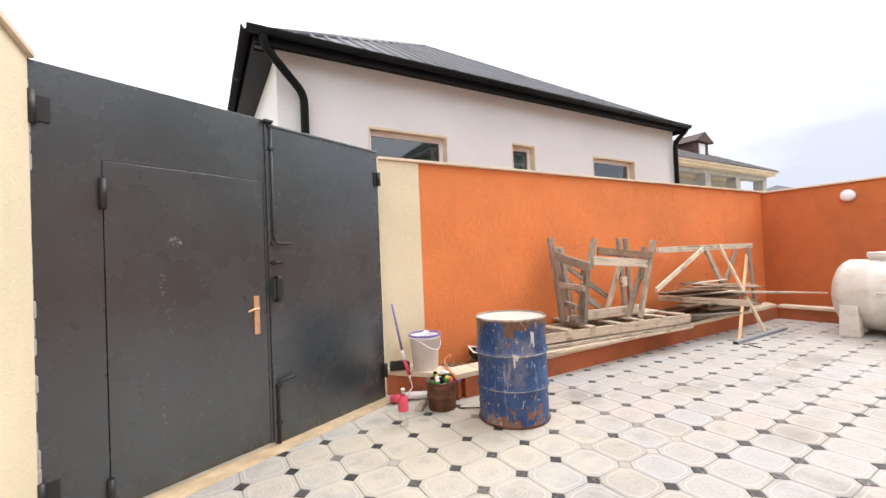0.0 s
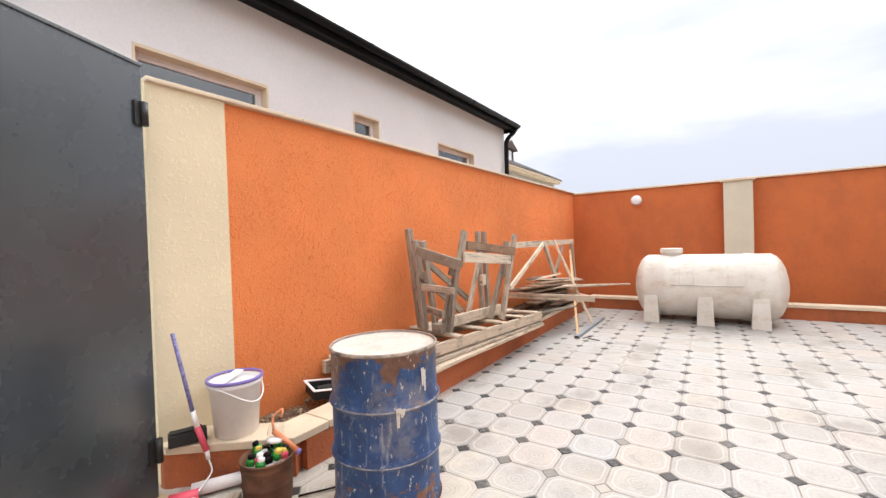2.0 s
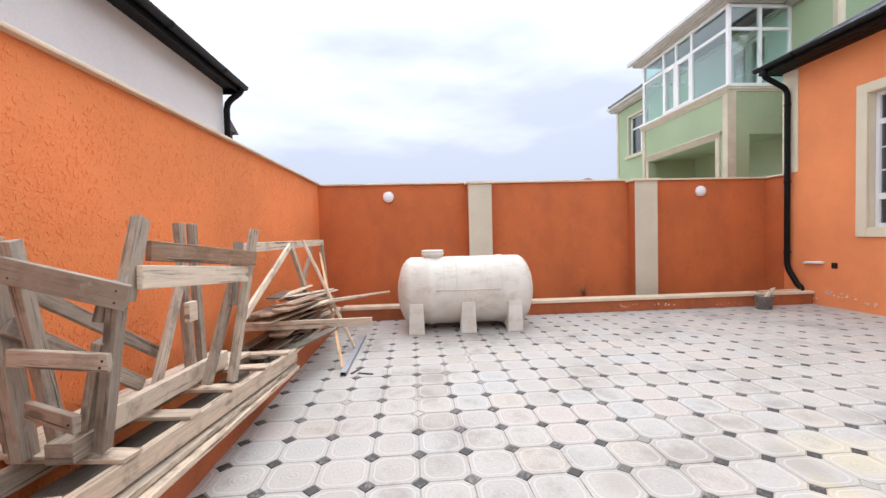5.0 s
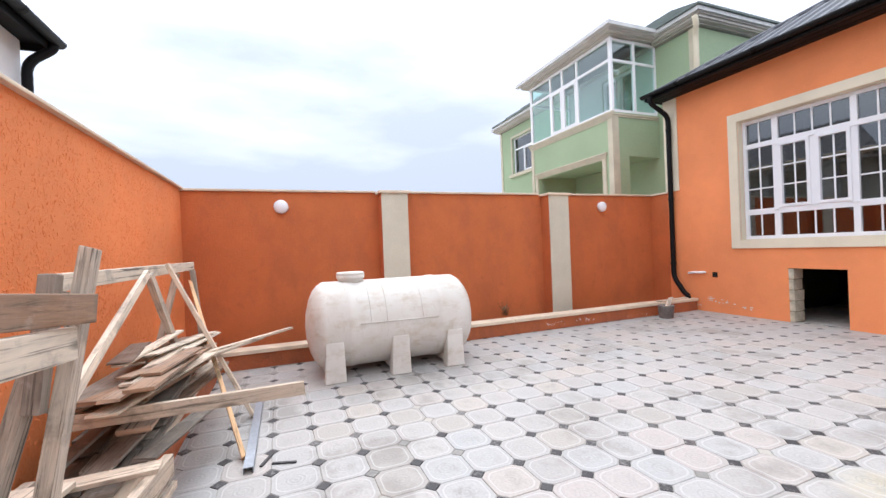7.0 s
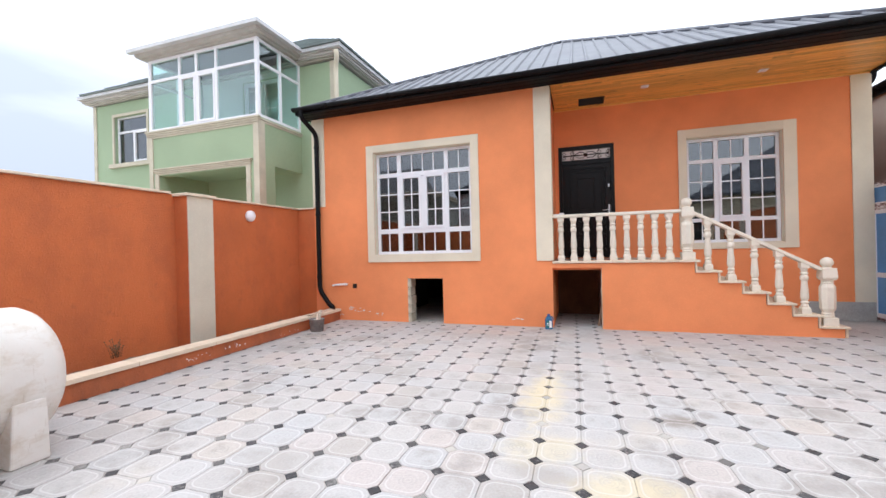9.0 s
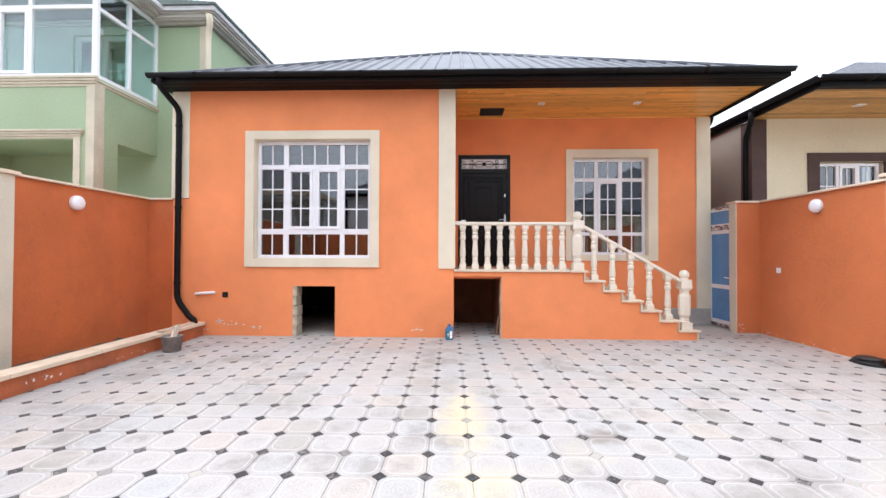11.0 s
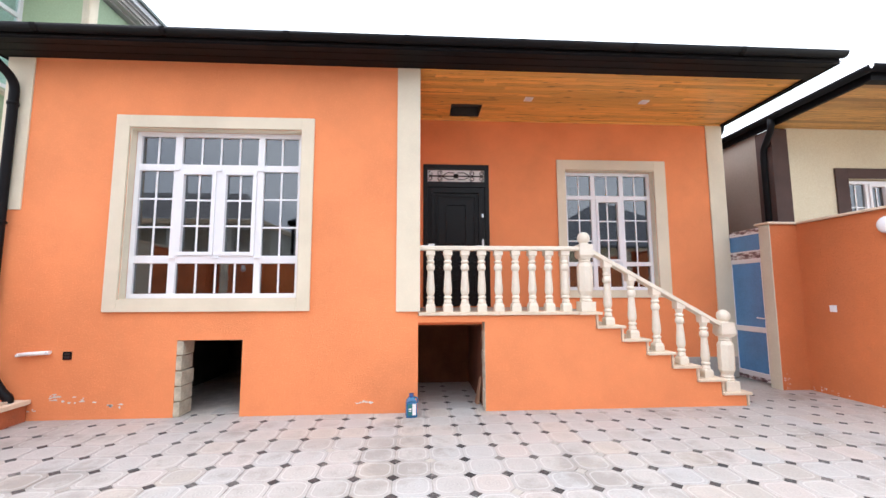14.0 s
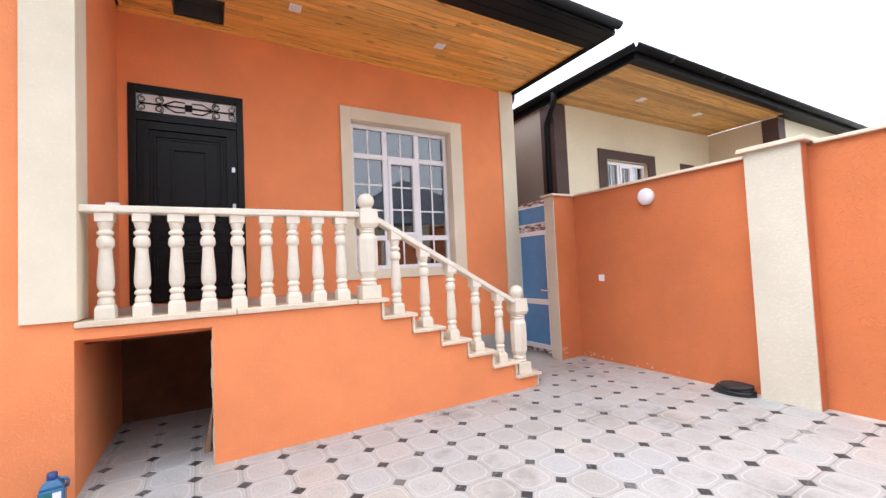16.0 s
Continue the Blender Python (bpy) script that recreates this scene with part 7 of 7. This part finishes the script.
b.tube(arc([(9.78, -6.15, 6.42), (9.78, -6.20, 6.28), (9.92, -6.36, 6.05), (9.90, -6.36, 0.2)]), 0.06, 12)
b.obj("downpipe", M_CREAM_SMOOTH, g)
b = Build()
b.bar((10.78, -6.15, 6.60), (12.8, -7.05, 7.28), 0.16, 0.03); b.bar((10.5, -6.30, 6.66), (10.2, -6.72, 6.98), 0.10, 0.10)
b.obj("valley_flashing", M_GREY_RENDER, g)

# ---- farther houses ----
far = thing("unfinished_house", "distant unfinished house with grey roof, dormer and concrete columns", "house", pose(0, 0, 0))
b = Build()
b.box(12.0, 23.9, 10.6, 16.0, 0, 4.5)
b.obj("wall", speckled("raw_cement_render", (0.46, 0.45, 0.41), 0.95, 0.1), far)
for x in (13.4, 15.9, 18.5, 21.1, 23.7):
    Build().box(x - 0.2, x + 0.2, 9.1, 9.5, 0, 4.32).obj("column", M_CONCRETE, far, 0.01)
Build().box(12.0, 23.95, 9.1, 9.5, 4.32, 4.5).obj("lintel", M_CONCRETE, far, 0.01)
b = Build()
b.box(11.8, 24.1, 8.8, 16.2, 4.51, 4.62); b.box(11.75, 24.2, 8.7, 16.3, 4.62, 4.70)
b.obj("cornice", M_STONE, far)
M_SLATE = speckled("dull_brown_grey_roof", (0.16, 0.15, 0.155), 0.7, 0.15, 3, 30, 0.1)
b = Build()
ribbed_slope(b, (11.7, 8.65, 4.71), (24.25, 8.65, 4.71), (14.0, 12.5, 6.75), (19.8, 12.5, 6.75), 0.35, 0.03)
ribbed_slope(b, (24.25, 8.65, 4.71), (24.25, 16.4, 4.71), (19.8, 12.5, 6.75), (19.8, 12.6, 6.75), 0.35, 0.03)
b.obj("roof", M_SLATE, far)
b = Build()
b.box(19.9, 21.1, 10.3, 12.0, 5.3, 6.2)
b.hull([(19.7, 10.1, 6.15), (21.3, 10.1, 6.15), (20.5, 10.1, 6.62), (19.7, 12.4, 6.15), (21.3, 12.4, 6.15), (20.5, 12.4, 6.62)], [(0, 1, 2), (3, 5, 4), (0, 3, 4, 1), (1, 4, 5, 2), (2, 5, 3, 0)])
b.obj("dormer", M_BROWN, far)
Build().box(20.25, 20.75, 10.26, 10.3, 5.6, 6.1).obj("dormer_window", M_WHITE_PVC, far)

# house across the lane, seen mirrored in the window panes
lane = thing("lane_house", "cream house with a dark hipped roof across the lane", "house", pose(0, 0, 0))
Build().box(-15.0, -3.4, 12.0, 22.0, 0, 4.2).obj("wall", M_PALE, lane)
b = Build()
for q in ((-15.6, 11.4, -2.8, 11.4), (-2.8, 11.4, -2.8, 22.6), (-2.8, 22.6, -15.6, 22.6), (-15.6, 22.6, -15.6, 11.4)):
    ribbed_slope(b, (q[0], q[1], 4.2), (q[2], q[3], 4.2), (-9.2, 17.0, 8.3), (-9.2, 17.0, 8.3), 0.4)
b.box(-15.6, -2.8, 11.4, 22.6, 4.1, 4.19)
b.obj("roof", M_ROOF, lane)

M_RED_ROOF = speckled("red_roof", (0.10, 0.028, 0.028), 0.6, 0.15)
for (x, y, w, d, h, r, mt, lab) in ((38.3, -12.5, 2.0, 6, 5.2, 6.0, M_RED_ROOF, "distant house with a red metal roof"), (33.0, 10.9, 5.0, 8, 3.7, 4.75, M_ROOF, "distant low house with a grey roof")):
    h2 = thing("distant_house", lab, "house", pose(x, y, 0))
    Build().box(-d / 2, d / 2, -w / 2, w / 2, 0, h).obj("wall", M_GREY_RENDER, h2)
    b = Build()
    e = 0.3
    b.hull([(-d / 2 - e, -w / 2 - e, h), (d / 2 + e, -w / 2 - e, h), (d / 2 + e, w / 2 + e, h), (-d / 2 - e, w / 2 + e, h), (-d / 2 + 1, 0, r), (d / 2 - 1, 0, r)], [(0, 3, 2, 1), (0, 1, 5, 4), (2, 3, 4, 5), (0, 4, 3), (1, 2, 5)])
    b.obj("roof", mt, h2)


# ---- paving ----
# spills, dirty spots and one painted light patch on the paving: x, y, half-widths, strength, tone
SAND, CEMENT, GRIME = (0.56, 0.475, 0.30), (0.30, 0.275, 0.245), (0.20, 0.165, 0.13)
# the pale patch at (1.7, 2.8) paints extra light by the gate
SPILLS_AND_LIGHT = ((4.52, -1.45, 0.24, 0.85, 0.75, SAND), (3.90, 0.02, 0.50, 0.24, 0.65, SAND), (4.45, -0.35, 0.34, 0.30, 0.5, SAND), (1.7, 2.8, 1.5, 1.1, 0.6, (0.60, 0.545, 0.43)),
          (3.46, -1.08, 0.24, 0.15, 0.7, GRIME), (6.20, 0.30, 0.42, 0.28, 0.45, CEMENT), (6.35, -1.75, 0.55, 0.35, 0.45, CEMENT), (4.40, -0.02, 0.32, 0.14, 0.6, CEMENT),
          (4.32, 1.09, 0.30, 0.20, 0.5, CEMENT), (3.88, 1.45, 0.45, 0.20, 0.4, CEMENT), (4.90, -2.25, 0.45, 0.40, 0.55, CEMENT), (5.15, -2.9, 0.50, 0.30, 0.35, CEMENT), (5.8, -3.9, 0.7, 0.3, 0.35, CEMENT))


def tile_material():
    m = Mat("pressed_concrete_tile", (0.6, 0.58, 0.55), 0.6)
    rnd = m.random()
    uv = m.n.new("ShaderNodeSeparateXYZ"); m.l.new(m.co.outputs["UV"], uv.inputs[0])
    u = m.math("SUBTRACT", uv.outputs[0], 0.5); v = m.math("SUBTRACT", uv.outputs[1], 0.5)
    rad = m.math("SQRT", m.math("ADD", m.math("MULTIPLY", u, u), m.math("MULTIPLY", v, v)))
    ge = m.n.new("ShaderNodeNewGeometry")
    world_pos = ge.outputs["Position"]
    stain = m.noise(1.15, 6, 0.68, world_pos)
    stain2 = m.noise(3.7, 5, 0.7, world_pos)
    grain = m.noise(55, 4, 0.6, world_pos)
    tint = m.ramp(rnd, [(0.0, (0.375, 0.355, 0.338)), (0.25, (0.405, 0.385, 0.368)), (0.50, (0.420, 0.398, 0.376)), (0.62, (0.392, 0.388, 0.384)), (0.74, (0.405, 0.390, 0.376)), (0.84, (0.425, 0.383, 0.362)), (0.94, (0.425, 0.385, 0.345)), (1.0, (0.345, 0.324, 0.302))])
    c = m.mix(0.18, tint, m.ramp(grain, [(0.3, 0.25), (0.7, 0.8)]), "OVERLAY")
    c = m.mix(m.math("MULTIPLY", m.ramp(stain, [(0.53, 0), (0.63, 1)]), 0.62), c, (0.25, 0.228, 0.205))
    c = m.mix(m.math("MULTIPLY", m.ramp(m.noise(0.75, 5, 0.62, world_pos), [(0.60, 0), (0.68, 1)]), 0.3), c, (0.52, 0.46, 0.36))
    sx = m.n.new("ShaderNodeSeparateXYZ"); m.l.new(world_pos, sx.inputs[0])
    for x, y, rx, ry, amt, tone in SPILLS_AND_LIGHT:
        dx = m.math("DIVIDE", m.math("SUBTRACT", sx.outputs[0], x), rx)
        dy = m.math("DIVIDE", m.math("SUBTRACT", sx.outputs[1], y), ry)
        d = m.math("SQRT", m.math("ADD", m.math("MULTIPLY", dx, dx), m.math("MULTIPLY", dy, dy)))
        d = m.math("MULTIPLY_ADD", m.math("SUBTRACT", stain2, 0.5), 2.2, d)
        c = m.mix(m.math("MULTIPLY", m.ramp(d, [(0.35, 1), (1.0, 0)]), amt), c, tone)
    # the pressed field keeps grime, the raised rim and border are rubbed pale
    diag = m.math("MULTIPLY", m.math("ADD", m.math("ABSOLUTE", u), m.math("ABSOLUTE", v)), 0.61)
    octd = m.math("SMOOTH_MAX", m.math("MAXIMUM", m.math("ABSOLUTE", u), m.math("ABSOLUTE", v)), diag, 0.10)
    wob = m.math("MULTIPLY_ADD", m.math("SUBTRACT", stain2, 0.5), 0.02, octd)
    rim = m.ramp(wob, [(0.375, 0), (0.392, 1), (0.405, 1), (0.420, 0)])
    rim2 = m.ramp(wob, [(0.425, 0), (0.436, 1), (0.442, 1), (0.452, 0)])
    c = m.mix(m.math("MULTIPLY", rim, 0.45), c, (0.58, 0.565, 0.55))
    c = m.mix(m.math("MULTIPLY", rim2, 0.30), c, (0.33, 0.315, 0.30))
    field = m.ramp(wob, [(0.24, 1), (0.375, 0)])
    edge = m.ramp(wob, [(0.32, 0), (0.372, 1), (0.38, 0)])
    c = m.mix(m.math("MULTIPLY", edge, m.math("MULTIPLY", m.ramp(stain2, [(0.40, 0), (0.62, 1)]), 0.3)), c, (0.33, 0.31, 0.29))
    blot = m.noise(6.0, 5, 0.72, world_pos)
    c = m.mix(m.math("MULTIPLY", field, m.math("MULTIPLY", m.ramp(blot, [(0.50, 0), (0.66, 1)]), m.math("MULTIPLY", m.math("FRACT", m.math("MULTIPLY", rnd, 7.3)), 0.75))), c, (0.27, 0.25, 0.225))
    rings = m.math("SINE", m.math("MULTIPLY", rad, 75.0))
    inner = m.math("MULTIPLY", m.ramp(rad, [(0.19, 1), (0.24, 0)]), rings)
    c = m.mix(m.math("MULTIPLY", m.ramp(inner, [(0.45, 0), (0.9, 1)]), m.math("MULTIPLY", m.math("FRACT", m.math("MULTIPLY", rnd, 13.7)), 0.5)), c, (0.30, 0.29, 0.275))
    m.paint(c)
    h = m.math("ADD", m.math("MULTIPLY", rim, 0.8), m.math("MULTIPLY", inner, 0.35))
    h = m.math("ADD", h, m.math("MULTIPLY", grain, 0.35))
    m.bump(h, 0.45, 0.004)
    m.rough(m.ramp(stain, [(0.3, 0.52), (0.7, 0.75)]))
    return m.m


def diamond_material():
    m = Mat("dark_stone_inset", (0.06, 0.06, 0.065), 0.6)
    rnd = m.random()
    ge = m.n.new("ShaderNodeNewGeometry")
    n1_, n2_ = m.noise(42, 4, 0.65, ge.outputs["Position"]), m.noise(2.2, 5, 0.65, ge.outputs["Position"])
    c = m.ramp(rnd, [(0.0, (0.022, 0.022, 0.025)), (0.6, (0.04, 0.038, 0.041)), (0.86, (0.075, 0.072, 0.07)), (0.93, (0.24, 0.23, 0.21)), (0.96, (0.36, 0.34, 0.31)), (1.0, (0.44, 0.41, 0.36))])
    dust = m.math("ADD", m.math("MULTIPLY", n1_, 0.55), m.math("MULTIPLY", n2_, 0.55))
    c = m.mix(m.math("MULTIPLY", m.ramp(dust, [(0.56, 0), (0.72, 1)]), 0.55), c, (0.42, 0.40, 0.37))
    m.paint(c)
    m.bump(n1_, 0.2, 0.003)
    return m.m


M_TILE, M_INSET = tile_material(), diamond_material()
CUT = 0.0515                     # half the diagonal of an inset
H2 = PITCH / 2


def octagon(k):
    e = H2 - 0.0015 - k
    c = CUT + 0.0012 + k * 0.42
    return [(e, -H2 + c), (e, H2 - c), (H2 - c, e), (-H2 + c, e), (-e, H2 - c), (-e, -H2 + c), (-H2 + c, -e), (H2 - c, -e)]


def square(k):
    d = CUT - 0.0042 - k * 1.41
    return [(d, 0), (0, d), (-d, 0), (0, -d)]


def add_piece(b, rings, at, turn=0.0):
    """rings: plan outlines with heights, from the foot to the worn top; turn: its turn in degrees."""
    cs, sn = math.cos(radians(turn)), math.sin(radians(turn))
    vs = [[b.bm.verts.new((at[0] + x * cs - y * sn, at[1] + x * sn + y * cs, at[2] + z)) for x, y in ring] for ring, z in rings]
    n = len(vs[0])
    fs = [b.bm.faces.new(vs[-1])]
    for lo, hi in zip(vs, vs[1:]):
        for i in range(n):
            j = (i + 1) % n
            fs.append(b.bm.faces.new((lo[i], lo[j], hi[j], hi[i])))
    for f in fs:
        for lp in f.loops:
            lp[b.uv].uv = ((lp.vert.co.x - at[0]) / PITCH + 0.5, (lp.vert.co.y - at[1]) / PITCH + 0.5)


OCT = [(octagon(0.0), -0.011), (octagon(0.0), -0.0035), (octagon(0.0035), 0.0)]
SQR = [(square(0.0), -0.011), (square(0.0), -0.003), (square(0.002), -0.001)]
bed = Build().box(RIGHT_X, 9.0, -6.6, 3.95, -0.0118, -0.0075)
pavement = structure(bed.obj("pavement", speckled("dusty_joint_mortar", (0.47, 0.44, 0.40), 0.95, 0.15, 6, 60, 0.3)), "yard paving of pale octagonal tiles with dark square insets")


def in_yard(x, y, r):
    if y > 3.915 + 0.431 * (x - 1.611) - r * 0.4 and x < 1.75:
        return False
    if x < RIGHT_X + 0.02 or x > 8.98 or y > 3.55:
        return False
    if y < FAC_Y - 0.1 and not (3.75 < x < 4.75 and y > -6.4) and not (6.65 < x < 7.4 and y > -4.9) and not (x < 0.55 and y > -5.5):
        return False
    return not (x < -0.5 and y > 2.2)


tile_me = None
inset_me = None
rest_t, rest_d = Build(), Build()
SC, SS = math.cos(radians(SKEW)), math.sin(radians(SKEW))
for i in range(-6, 34):
    for j in range(-25, 15):
        gx, gy = TX + i * PITCH, TY + j * PITCH
        xd, yd_ = gx * SC - gy * SS, gx * SS + gy * SC
        xt, yt = xd + H2 * (SC - SS), yd_ + H2 * (SS + SC)
        near = 2.0 < xt < 6.8 and -2.6 < yt < 2.75
        tilt = (random.uniform(-0.0012, 0.0012))
        for kind, x, y in (("tile", xt, yt), ("inset", xd, yd_)):
            if not in_yard(x, y, H2):
                continue
            rings = OCT if kind == "tile" else SQR
            if near:
                me = tile_me if kind == "tile" else inset_me
                if me is None:
                    bb = Build()
                    add_piece(bb, rings, (0, 0, 0))
                    ob = bb.obj(kind, M_TILE if kind == "tile" else M_INSET, pavement)
                    if kind == "tile":
                        tile_me = ob.data
                    else:
                        inset_me = ob.data
                else:
                    ob = new(kind, me)
                    ob.parent = pavement
                ob.matrix_basis = pose(x, y, tilt, random.uniform(-0.25, 0.25), random.uniform(-0.25, 0.25), SKEW + 90 * random.randrange(4) + random.uniform(-0.3, 0.3))
            else:
                add_piece(rest_t if kind == "tile" else rest_d, rings, (x, y, tilt), SKEW)
tagged(rest_t.obj("outer_tile", M_TILE, pavement), "", "", "", "stuff")
tagged(rest_d.obj("outer_inset", M_INSET, pavement), "", "", "", "stuff")
